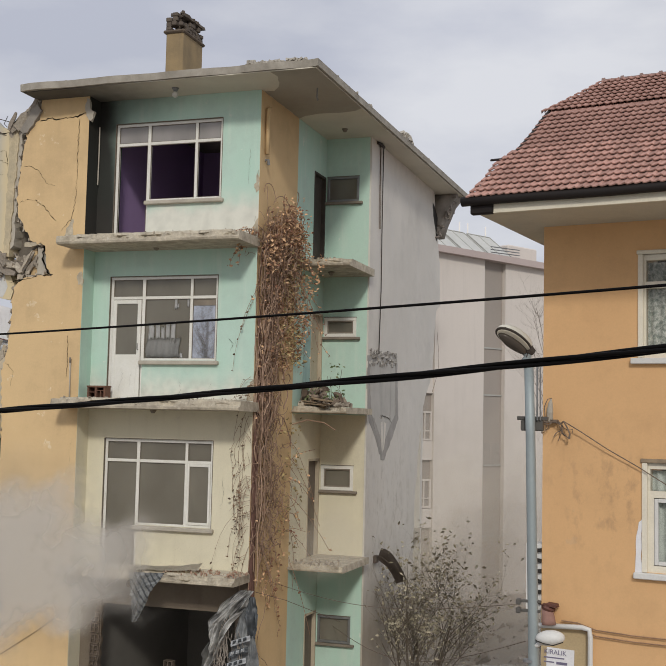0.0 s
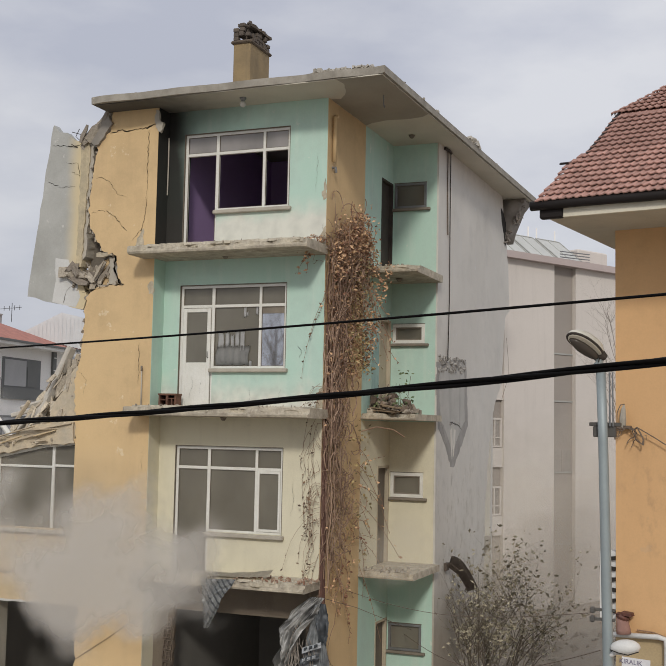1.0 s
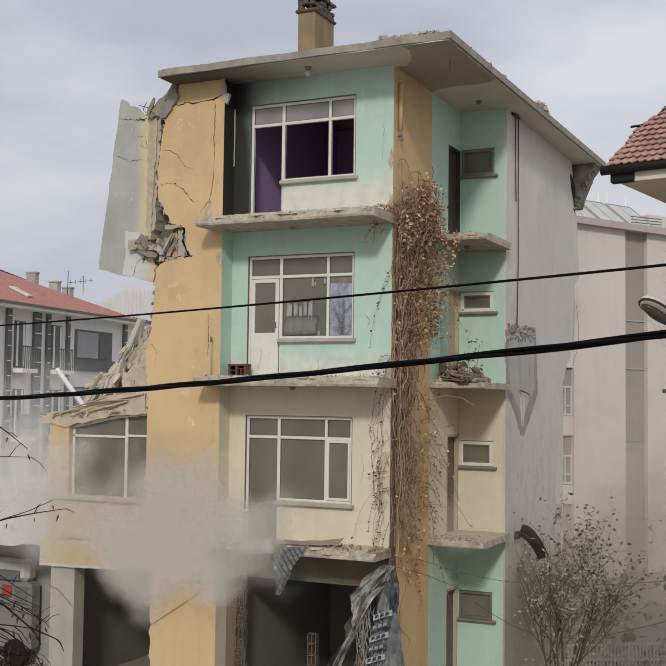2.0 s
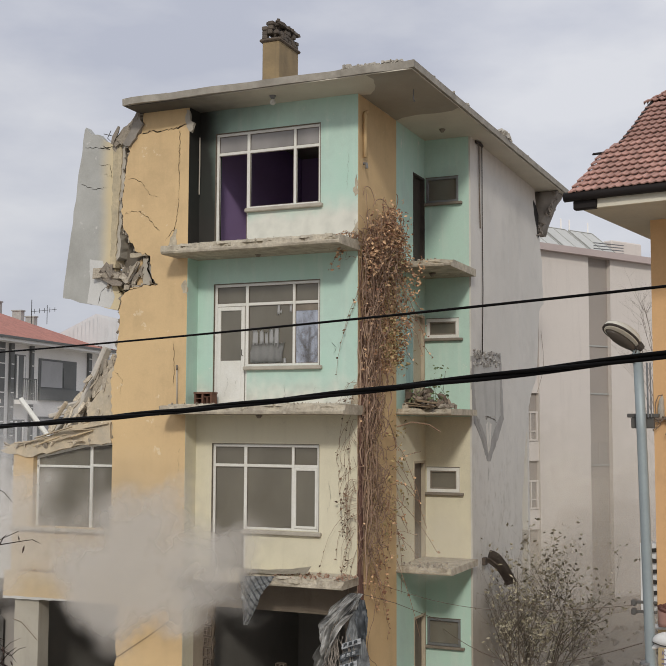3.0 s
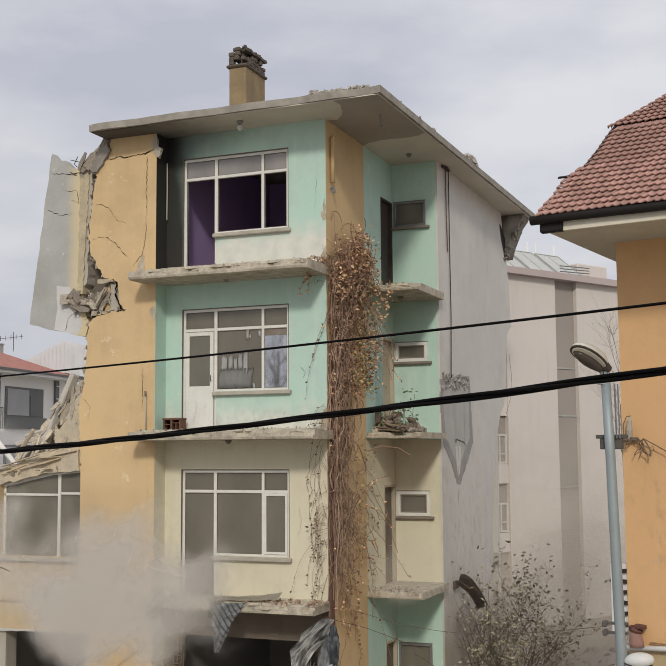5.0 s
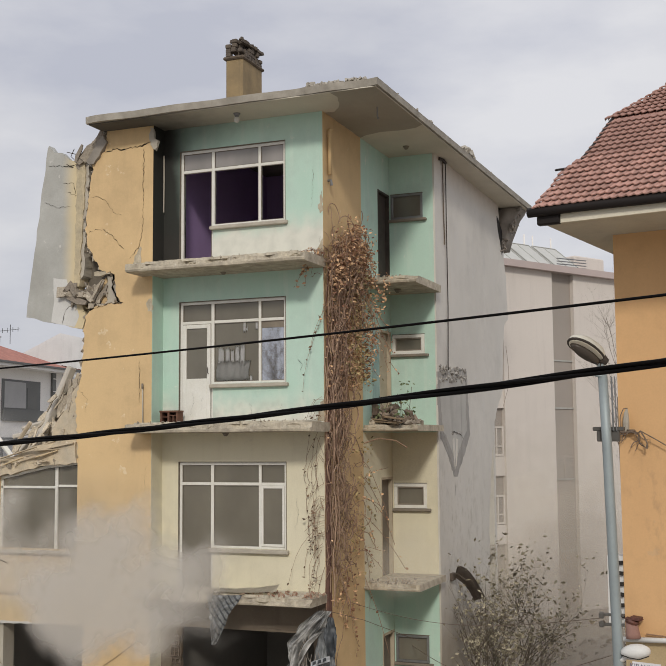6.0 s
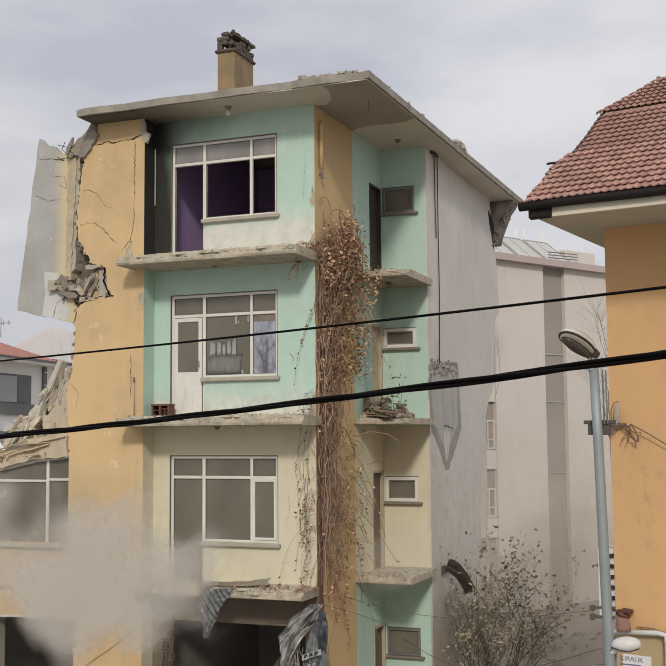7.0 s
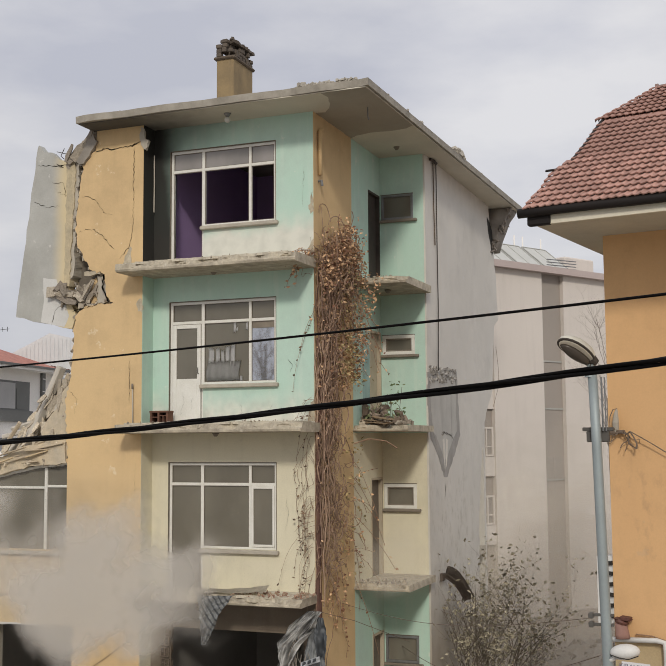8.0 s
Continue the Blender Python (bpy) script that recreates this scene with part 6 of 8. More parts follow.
for i in range(7):
    z = 2.42 - i * 0.20
    x0 = 0.14 - 0.035 * i
    part("print_block", cloth([(x0, -1.06, z + 0.03), (x0, -1.06, z - 0.07)], [(x0 + 0.36, -1.05, z + 0.16), (x0 + 0.36, -1.05, z + 0.06)], 10, 3, 0.02, 0.6, 12), TARP_PRINT if i % 2 == 0 else TARP_DARK, TP)
    for k in range(3):
        part("print_mark", cloth([(x0 + 0.04 + 0.10 * k, -1.075, z + 0.035 + 0.036 * k), (x0 + 0.04 + 0.10 * k, -1.075, z - 0.025 + 0.036 * k)], [(x0 + 0.10 + 0.10 * k, -1.075, z + 0.055 + 0.036 * k), (x0 + 0.10 + 0.10 * k, -1.075, z - 0.005 + 0.036 * k)], 3, 2, 0.02, 0.6, 12), TARP_DARK if i % 2 == 0 else TARP_PRINT, TP)
bm = cloth([(0.36, -0.9, 3.24), (0.36, -0.98, 2.9), (0.44, -0.98, 2.55)], [(0.50, -0.9, 3.22), (0.60, -0.92, 2.9), (0.56, -0.92, 2.5)], 16, 30, 0.06, 1.0, 17, 0.5)
tagged(part("tarpaulin", bm, TARP_DARK, smooth=True), "dark strip of tarpaulin on the slab end", "tarpaulin")
bm = bmesh.new()
r_ = random.Random(91)
for i in range(26):
    a = Vector((r_.uniform(-0.15, 0.25), -0.97, r_.uniform(2.3, 2.9)))
    pts = [a]
    for k in range(9):
        pts.append(pts[-1] + Vector((r_.uniform(-0.07, 0.06), r_.uniform(-0.03, 0.03), -r_.uniform(0.08, 0.22))))
    tube(bm, pts, 0.006, 4)
tagged(part("dead_stems", bm, GREY_TWIG), "bundle of dead creeper stems hanging among the tarpaulins", "twigs", kind="stuff")

# ---- creeper on the corner of the apartment building ----
def leaf_cloud(spots, size, rnd, fold=0.35):
    """Many small folded leaves in one mesh."""
    verts, faces = [], []
    for p in spots:
        s_ = size * rnd.uniform(0.55, 1.25)
        r = Euler((rnd.uniform(-1.3, 1.3), rnd.uniform(-1.3, 1.3), rnd.uniform(0, 6.28))).to_matrix()
        k = len(verts)
        for x, y, z in ((0, -0.6, 0), (0.38, 0, fold * 0.4), (0, 0.7, 0.1), (-0.38, 0, fold * 0.4), (0, 0.05, -0.06)):
            verts.append(Vector(p) + r @ Vector((x * s_, y * s_, z * s_)))
        faces += [(k, k + 1, k + 4), (k + 1, k + 2, k + 4), (k + 2, k + 3, k + 4), (k + 3, k, k + 4)]
    me = bpy.data.meshes.new("leaves")
    me.from_pydata([tuple(v) for v in verts], [], faces)
    return me


rnd = random.Random(77)
STEM = island_material("dry_stem", (0.13, 0.075, 0.055), (0.50, 0.35, 0.25))
TRUNK = material("red_brown_vine_bark", (0.16, 0.085, 0.065), (0.10, 0.055, 0.045), scale=7.0, bump=0.3)
CREEPER = thing("creeper", (0.2, 0.6, 0.0), "dead brown climbing vine matted over the corner of the building", "vine")
spots, dull, stems = [], [], bmesh.new()
for i in range(72):
    y = min(2.0, max(-0.1, rnd.gauss(0.45, 0.36)))
    z = rnd.uniform(9.6, 10.5) if rnd.random() < 0.8 else rnd.uniform(6.5, 9.0)
    x = rnd.uniform(0.06, 0.30)
    low = rnd.choice((3.2, 1.0, 4.5, 6.0, 6.6, 7.2, 8.0))
    if y > 0.22:
        low = max(low, rnd.uniform(5.2, 6.4) + 1.3 * (y - 0.22))
    pts = []
    yy, drift = y, rnd.uniform(-0.10, 0.04)
    curl, tilt = rnd.uniform(0.25, 0.8), rnd.uniform(0.8, 3.6)
    while z > low:
        pts.append((x + 0.07 * noise.noise((z * 1.3, i, 0)), max(-0.08, yy + curl * noise.noise((z * tilt, i * 3.7, 3)) + 0.10 * noise.noise((z * 3.6, i, 9))), z))
        if rnd.random() < 0.10:
            spots.append(Vector(pts[-1]) + Vector((rnd.uniform(0, 0.1), rnd.uniform(-0.12, 0.12), 0)))
        z -= 0.12
        yy += (drift - (0.10 if z < 6.0 and yy > 0.15 else 0.0)) * 0.16 + rnd.uniform(-0.03, 0.03)
        x = min(0.32, max(0.03, x + rnd.uniform(-0.02, 0.02)))
    if len(pts) > 2:
        r0 = rnd.choice((0.004, 0.005, 0.006, 0.008, 0.011, 0.015))
        tube(stems, pts, [r0 * (0.6 + 0.4 * k / len(pts)) for k in range(len(pts))], 4)
tagged(part("stem_tangle", stems, STEM, CREEPER), kind="stuff")
for k in range(4):
    pts = [(0.05 + 0.05 * noise.noise((z * 0.5, k, 1)), 0.0 + 0.055 * k + 0.14 * noise.noise((z * 0.55, k * 3.1, 7)), z) for z in [0.0 + 0.4 * j for j in range(14 + 4 * k)]]
    part("vine_trunk", tube(bmesh.new(), pts, [0.05 - 0.008 * k - 0.0006 * j for j in range(len(pts))], 8), TRUNK, CREEPER, "dark twisted vine trunk", smooth=True)
# leafy head and runners that hang free of the wall
for _ in range(2300):
    a = max(-1.5, min(1.5, rnd.gauss(0, 0.9)))
    spots.append((0.14 + min(0.34, abs(rnd.gauss(0, 0.16))), 0.9 + 0.62 * a, 10.05 + rnd.gauss(0, 0.27) - 0.12 * a * a + 0.25 * (a > 0)))
for _ in range(1150):
    z = 10.0 - 2.6 * rnd.random() ** 1.3
    spots.append((0.08 + min(0.22, abs(rnd.gauss(0, 0.10))), min(2.05, rnd.gauss(1.1, 0.5)), z))
for _ in range(330):
    z = 9.9 - 2.2 * rnd.random()
    spots.append((rnd.uniform(0.1, 0.75) * (z - 7.2) / 2.7, 2.05 + rnd.gauss(0, 0.12), z))
run = bmesh.new()
# curled shoots knotted into the head and the lower mat
for i in range(520):
    head = i < 210
    q = Vector((0.10 + 0.25 * rnd.random(), rnd.gauss(0.85, 0.45) if head else rnd.gauss(0.40, 0.28) if i < 330 else rnd.gauss(0.14, 0.13), rnd.gauss(9.9, 0.38) if head else rnd.uniform(4.6, 9.0) if i < 330 else rnd.uniform(3.9, 6.6)))
    d = Vector((rnd.uniform(-0.3, 0.3), rnd.uniform(-1, 1), rnd.uniform(-1, 0.7))).normalized()
    turn = rnd.uniform(-0.55, 0.55)
    pts = [q]
    for _ in range(rnd.randint(7, 13)):
        c_, s_ = math.cos(turn), math.sin(turn)
        d = Vector((d.x + rnd.uniform(-0.12, 0.12), d.y * c_ - d.z * s_, d.y * s_ + d.z * c_ - 0.06)).normalized()
        q = pts[-1] + d * 0.075
        q.x = min(0.42, max(0.03, q.x))
        q.y = min(2.05, max(-0.06 - 0.5 * head * (q.z < 9.7), q.y))
        pts.append(q)
    tube(run, pts, rnd.choice((0.004, 0.005, 0.007, 0.009)), 4)
for i in range(9):
    a = Vector((rnd.uniform(0.0, 0.12), -0.06, rnd.uniform(9.75, 10.1)))
    d = Vector((-rnd.uniform(0.04, 0.12), -rnd.uniform(0.04, 0.10), rnd.uniform(-0.02, 0.05)))
    pts = [a]
    for _ in range(rnd.randint(5, 8)):
        pts.append(pts[-1] + d)
        d = d * 0.85 + Vector((rnd.uniform(-0.02, 0.02), rnd.uniform(-0.02, 0.01), -0.028))
        for _ in range(2):
            spots.append(pts[-1] + Vector((rnd.uniform(-0.04, 0.04), rnd.uniform(-0.04, 0.04), rnd.uniform(-0.05, 0.03))))
    tube(run, pts, 0.005, 4)
for i in range(16):
    a = Vector((0.1, rnd.uniform(1.0, 2.1), rnd.uniform(9.3, 10.1)))
    pts = [a]
    for _ in range(rnd.randint(5, 11)):
        pts.append(pts[-1] + Vector((rnd.uniform(0.0, 0.10), rnd.uniform(-0.02, 0.09), -rnd.uniform(0.08, 0.24))))
        spots.append(pts[-1] + Vector((rnd.uniform(-0.05, 0.05), 0, 0)))
    tube(run, pts, 0.006, 4)
for i in range(26):
    z = rnd.choice((9.9, 7.3, 7.0, 6.9, 5.4, 5.0, 4.6, 4.2, 3.8, 8.8))
    a = Vector((rnd.uniform(-0.05, 0.05), -0.06, z + rnd.uniform(-0.3, 0.3)))
    d = Vector((-rnd.uniform(0.05, 0.13), -rnd.uniform(0.0, 0.03), rnd.uniform(-0.16, 0.06)))
    pts = [a]
    for _ in range(rnd.randint(3, 7)):
        pts.append(pts[-1] + d)
        d = d + Vector((rnd.uniform(-0.02, 0.05), 0, -rnd.uniform(0.01, 0.05)))
        if rnd.random() < 0.5:
            dull.append(pts[-1] + Vector((0, -0.02, 0)))
    tube(run, pts, [0.005 - 0.0003 * k for k in range(len(pts))], 4)
for i in range(16):
    a = Vector((0.05, rnd.uniform(1.4, 2.1), rnd.uniform(3.6, 6.4)))
    d = Vector((rnd.uniform(0.02, 0.06), rnd.uniform(0.02, 0.12), rnd.uniform(-0.15, 0.08)))
    pts = [a]
    for _ in range(rnd.randint(5, 9)):
        pts.append(pts[-1] + d)
        d = d + Vector((rnd.uniform(-0.02, 0.02), rnd.uniform(-0.02, 0.03), -rnd.uniform(0.0, 0.05)))
        if rnd.random() < 0.6:
            spots.append(pts[-1] + Vector((rnd.uniform(0, 0.05), rnd.uniform(-0.05, 0.05), 0)))
    tube(run, pts, 0.006, 4)
tube(run, [(0.1, 0.3, 10.2), (0.15, 0.1, 10.7), (0.12, 0.12, 11.0)], 0.006, 4)
tube(run, [(0.2, 0.9, 10.3), (0.22, 1.1, 10.75), (0.2, 1.5, 10.85), (0.2, 1.9, 10.6), (0.2, 2.0, 10.2)], 0.006, 4)
tube(run, [(0.1, 1.9, 6.35), (0.4, 2.0, 6.45), (0.7, 2.2, 6.40), (0.95, 2.2, 6.25)], 0.014, 5)
for i in range(22):
    a = Vector((0.03, rnd.uniform(0.35, 1.7), rnd.uniform(2.2, 6.0)))
    pts = [a]
    for _ in range(rnd.randint(6, 12)):
        pts.append(pts[-1] + Vector((rnd.uniform(-0.005, 0.012), rnd.uniform(-0.09, 0.09), -rnd.uniform(0.04, 0.12))))
        spots.append(pts[-1] + Vector((0.02, rnd.uniform(-0.04, 0.04), 0)))
    tube(run, pts, 0.004, 4)
for i in range(14):
    a = Vector((rnd.uniform(-0.35, -0.05), -0.08, rnd.uniform(4.2, 6.2)))
    pts = [Vector((0.0, -0.05, a.z + rnd.uniform(0.15, 0.55))), Vector((a.x * 0.35, -0.10, a.z + rnd.uniform(0.35, 0.5))), Vector((a.x * 0.75, -0.11, a.z + 0.3)), a + Vector((0, -0.02, 0.12)), a]
    for _ in range(rnd.randint(4, 9)):
        pts.append(pts[-1] + Vector((rnd.uniform(-0.04, 0.03), rnd.uniform(-0.01, 0.01), -rnd.uniform(0.05, 0.12))))
        if rnd.random() < 0.35:
            dull.append(pts[-1] + Vector((rnd.uniform(-0.03, 0.03), -0.01, 0)))
    tube(run, pts, 0.004, 4)
tagged(part("runner_tangle", run, VINE, CREEPER), kind="stuff")
tagged(part_of("leaves", leaf_cloud(spots, 0.066, rnd), LEAF, CREEPER), kind="stuff")
tagged(part_of("leaves", leaf_cloud(dull, 0.055, rnd), island_material("withered_leaf", (0.07, 0.045, 0.03), (0.24, 0.16, 0.10)), CREEPER, "withered dark leaves on the hanging shoots"), kind="stuff")
olive = [(0.12 + abs(rnd.gauss(0, 0.14)), 1.35 + rnd.gauss(0, 0.42), 10.25 - 2.7 * rnd.random() ** 1.2) for _ in range(620)] + [(0.06 + 0.06 * rnd.random(), rnd.uniform(1.2, 2.6), rnd.uniform(3.6, 6.6)) for _ in range(110)]
tagged(part_of("leaves", leaf_cloud(olive, 0.07, rnd), island_material("faded_olive_leaf", (0.14, 0.115, 0.05), (0.58, 0.47, 0.24)), CREEPER, "faded olive leaves"), kind="stuff")
# weeds on the loggia
weeds = [(0.15 + rnd.random() * 0.75, 2.3 + rnd.random() * 0.8, 6.85 + abs(rnd.gauss(0, 0.16))) for _ in range(90)] + [(0.62 + rnd.gauss(0, 0.1), 3.0, 7.2 + rnd.random() * 0.5) for _ in range(22)]
WEED = thing("weed", (0.5, 2.8, 6.8), "green weeds growing out of the rubble on the loggia", "plant")
tagged(part_of("leaves", leaf_cloud(weeds, 0.075, rnd), GREEN_LEAF, WEED), kind="stuff")
bm = bmesh.new()
for i in range(9):
    x = 0.2 + 0.08 * i
    tube(bm, [(x, 2.8, 6.74), (x + rnd.uniform(-0.05, 0.05), 2.8, 7.0), (x + rnd.uniform(-0.12, 0.12), 2.8, 7.15 + rnd.random() * 0.4)], 0.005, 4)
tagged(part("stem_tangle", bm, TWIG, WEED), kind="stuff")


# ---- shrub, bare tree, near twigs ----
def grow(bm, p, d, length, rad, depth, r_, tips, spread=0.55, up=0.1, kids=(2, 3)):
    pts, rads = [p], [rad]
    n = 4
    for i in range(n):
        d = (d + Vector((r_.uniform(-1, 1), r_.uniform(-1, 1), r_.uniform(-1, 1))) * 0.13 + Vector((0, 0, up * 0.3))).normalized()
        pts.append(pts[-1] + d * length / n)
        rads.append(rad * (1 - 0.5 * (i + 1) / n))
    tube(bm, pts, rads, 5 if rad > 0.012 else 4)
    tips += [pts[-1], pts[-2]]
    if depth:
        for _ in range(r_.randint(*kids)):
            k = r_.randint(1, n)
            side = Vector((r_.uniform(-1, 1), r_.uniform(-1, 1), r_.uniform(-0.4, 0.8))).normalized()
            grow(bm, pts[k], (d * (1 - spread) + side * spread).normalized(), length * r_.uniform(0.5, 0.8), rads[k] * 0.7, depth - 1, r_, tips, spread, up, kids)


r_ = random.Random(12)
SHRUB_TWIG = material("shrub_bark", (0.18, 0.15, 0.115), (0.10, 0.085, 0.065), scale=9.0, bump=0.1)
SHRUB = thing("shrub", (2.2, 5.3, 0.0), "half-bare shrub with pale dry leaves beside the grey wall", "shrub")
bm, tips = bmesh.new(), []
for i in range(12):
    a = 6.283 * i / 12
    lean = r_.uniform(0.08, 0.36)
    grow(bm, Vector((1.98 + 0.25 * math.cos(a), 5.3 + 0.25 * math.sin(a), 0)), Vector((math.cos(a) * lean + 0.06, math.sin(a) * lean, 1)), r_.uniform(1.6, 2.4), 0.024, 3, r_, tips, 0.46, 0.2, (3, 5))
tagged(part("twig_tangle", bm, SHRUB_TWIG, SHRUB), kind="stuff")
jit = [p + Vector((r_.uniform(-0.06, 0.06), r_.uniform(-0.06, 0.06), r_.uniform(-0.06, 0.06))) for p in tips]
upper = [p for p in jit if r_.random() < (0.95 if p.x > 2.2 else 0.6) and p.z > 1.4]
under = [p for p in jit if r_.random() < 0.8 and 0.4 < p.z < 2.2] + [Vector((2.2 + r_.gauss(0, 0.5), 5.2 + r_.gauss(0, 0.3), r_.uniform(0.3, 1.5))) for _ in range(160)]
tagged(part_of("leaves", leaf_cloud(upper, 0.082, r_), island_material("dark_shrub_leaf", (0.13, 0.11, 0.068), (0.62, 0.57, 0.42)), SHRUB), kind="stuff")
tagged(part_of("leaves", leaf_cloud(under, 0.075, r_), SHRUB_LEAF, SHRUB, "pale dry leaves low in the shrub"), kind="stuff")

r_ = random.Random(31)
BARE = thing("bare_tree", (4.65, 7.6, 0.0), "leafless slender tree standing behind the house corner", "tree")
bm, tips = bmesh.new(), []
part("trunk", tube(bmesh.new(), [(4.65, 7.6, 0), (4.6, 7.6, 3.5), (4.52, 7.6, 7.4)], [0.07, 0.05, 0.025], 8), GREY_TWIG, BARE)
for i in range(11):
    a = r_.uniform(0, 6.283)
    grow(bm, Vector((4.55, 7.6, 5.6 + 0.27 * i)), Vector((math.cos(a) * 0.35 - 0.10, math.sin(a) * 0.4, 1)), r_.uniform(0.7, 1.2), 0.011, 4, r_, tips, 0.48, 0.2, (2, 4))
tagged(part("twig_tangle", bm, GREY_TWIG, BARE), kind="stuff")

r_ = random.Random(8)
DARK_TWIG = material("dark_twig_bark", (0.030, 0.020, 0.018), (0.020, 0.013, 0.012), scale=9.0, bump=0.1, rough=0.95, spec=0.1)
NEAR = thing("street_tree", (4.2, -16.5, 0.0), "young street tree with dark twigs and a few curled leaves", "tree")
part("trunk", tube(bmesh.new(), [(4.05, -16.6, 0), (4.1, -16.55, 3.0), (4.18, -16.5, 5.6), (4.2, -16.5, 7.0)], [0.09, 0.075, 0.05, 0.03], 10), TWIG, NEAR)
bm, tips = bmesh.new(), []
for a, b, rad in (((4.2, -16.45, 6.55), (5.03, -16.28, 6.16), 0.010), ((4.2, -16.45, 6.0), (5.03, -16.27, 6.11), 0.008), ((4.2, -16.45, 5.55), (5.13, -16.19, 5.90), 0.011), ((4.2, -16.45, 5.45), (5.10, -16.2, 5.93), 0.008),
                  ((4.2, -16.45, 5.75), (5.13, -16.19, 5.34), 0.016), ((4.2, -16.45, 5.70), (5.05, -16.25, 5.30), 0.014), ((4.2, -16.45, 5.66), (5.08, -16.2, 5.42), 0.009), ((4.2, -16.45, 5.6), (5.02, -16.25, 5.20), 0.010),
                  ((4.2, -16.45, 5.62), (5.0, -16.3, 5.12), 0.012), ((4.2, -16.45, 5.9), (5.06, -16.25, 5.52), 0.008)) + tuple(((4.2, -16.45, r_.uniform(5.3, 5.75)), (r_.uniform(4.95, 5.12), -16.25, r_.uniform(5.12, 5.5)), r_.uniform(0.005, 0.011)) for _ in range(30)):
    a, b = Vector(a), Vector(b)
    rad *= 0.62
    pts = [a.lerp(b, t) + Vector((0, r_.uniform(-0.01, 0.01), 0.05 * math.sin(3.1 * t) + r_.uniform(-0.012, 0.012))) for t in (0, 0.2, 0.4, 0.6, 0.75, 0.88, 1)]
    tube(bm, pts, [rad * (1 - 0.75 * k / 6) for k in range(7)], 5)
    for k in (3, 4, 5, 6):
        if r_.random() < 0.7:
            tips.append(pts[k] + Vector((0, 0, -0.02)))
        if r_.random() < 0.6:
            q = pts[k] + Vector((r_.uniform(0.02, 0.09), 0.01, r_.uniform(-0.09, 0.07)))
            tube(bm, [pts[k], pts[k].lerp(q, 0.5) + Vector((0, 0, 0.01)), q], [rad * 0.35, rad * 0.3, rad * 0.15], 4)
tagged(part("twig_tangle", bm, DARK_TWIG, NEAR), kind="stuff")
hung = bmesh.new()
for p in tips:  # dry leaves rolled into themselves, each a tapered curl
    lean, bow, size = r_.uniform(0, 6.283), r_.uniform(-0.5, 0.5), r_.uniform(0.018, 0.036)
    out = Vector((math.cos(lean), math.sin(lean), 0)) * 0.5
    pts = [p + size * (out * (u * 0.7 + bow * u * (1 - u)) + Vector((0, 0, -u + 0.3 * bow * u * u))) for u in (0, 0.2, 0.45, 0.7, 1.0)]
    tube(hung, pts, [0.0008, size * 0.10, size * 0.15, size * 0.11, 0.0008], 5)
tagged(part("leaves", hung, island_material("curled_leaf", (0.022, 0.013, 0.011), (0.085, 0.045, 0.03)), NEAR, smooth=True), kind="stuff")

r_ = random.Random(41)
FARTREE = thing("street_tree", (-6.9, -12.3, 0.0), "leafless street tree mirrored in a window of the building", "tree")
part("trunk", tube(bmesh.new(), [(-6.9, -12.3, 0), (-6.85, -12.3, 3.5), (-6.8, -12.25, 7.0), (-6.7, -12.2, 9.5)], [0.16, 0.12, 0.08, 0.04], 10), TWIG, FARTREE)
bm, tips = bmesh.new(), []
for i in range(14):
    a = 2.4 * i
    grow(bm, Vector((-6.82, -12.27, 5.6 + 0.26 * i)), Vector((math.cos(a) * 0.8, math.sin(a) * 0.8, 0.8)), r_.uniform(1.3, 2.0), 0.035, 3, r_, tips, 0.5, 0.1, (2, 4))
tagged(part("twig_tangle", bm, TWIG, FARTREE), kind="stuff")

CREAM_FRAME = material("cream_window_paint", (0.78, 0.74, 0.62), (0.68, 0.63, 0.52), rough=0.5, scale=3.0, bump=0.05, streak=0.2)


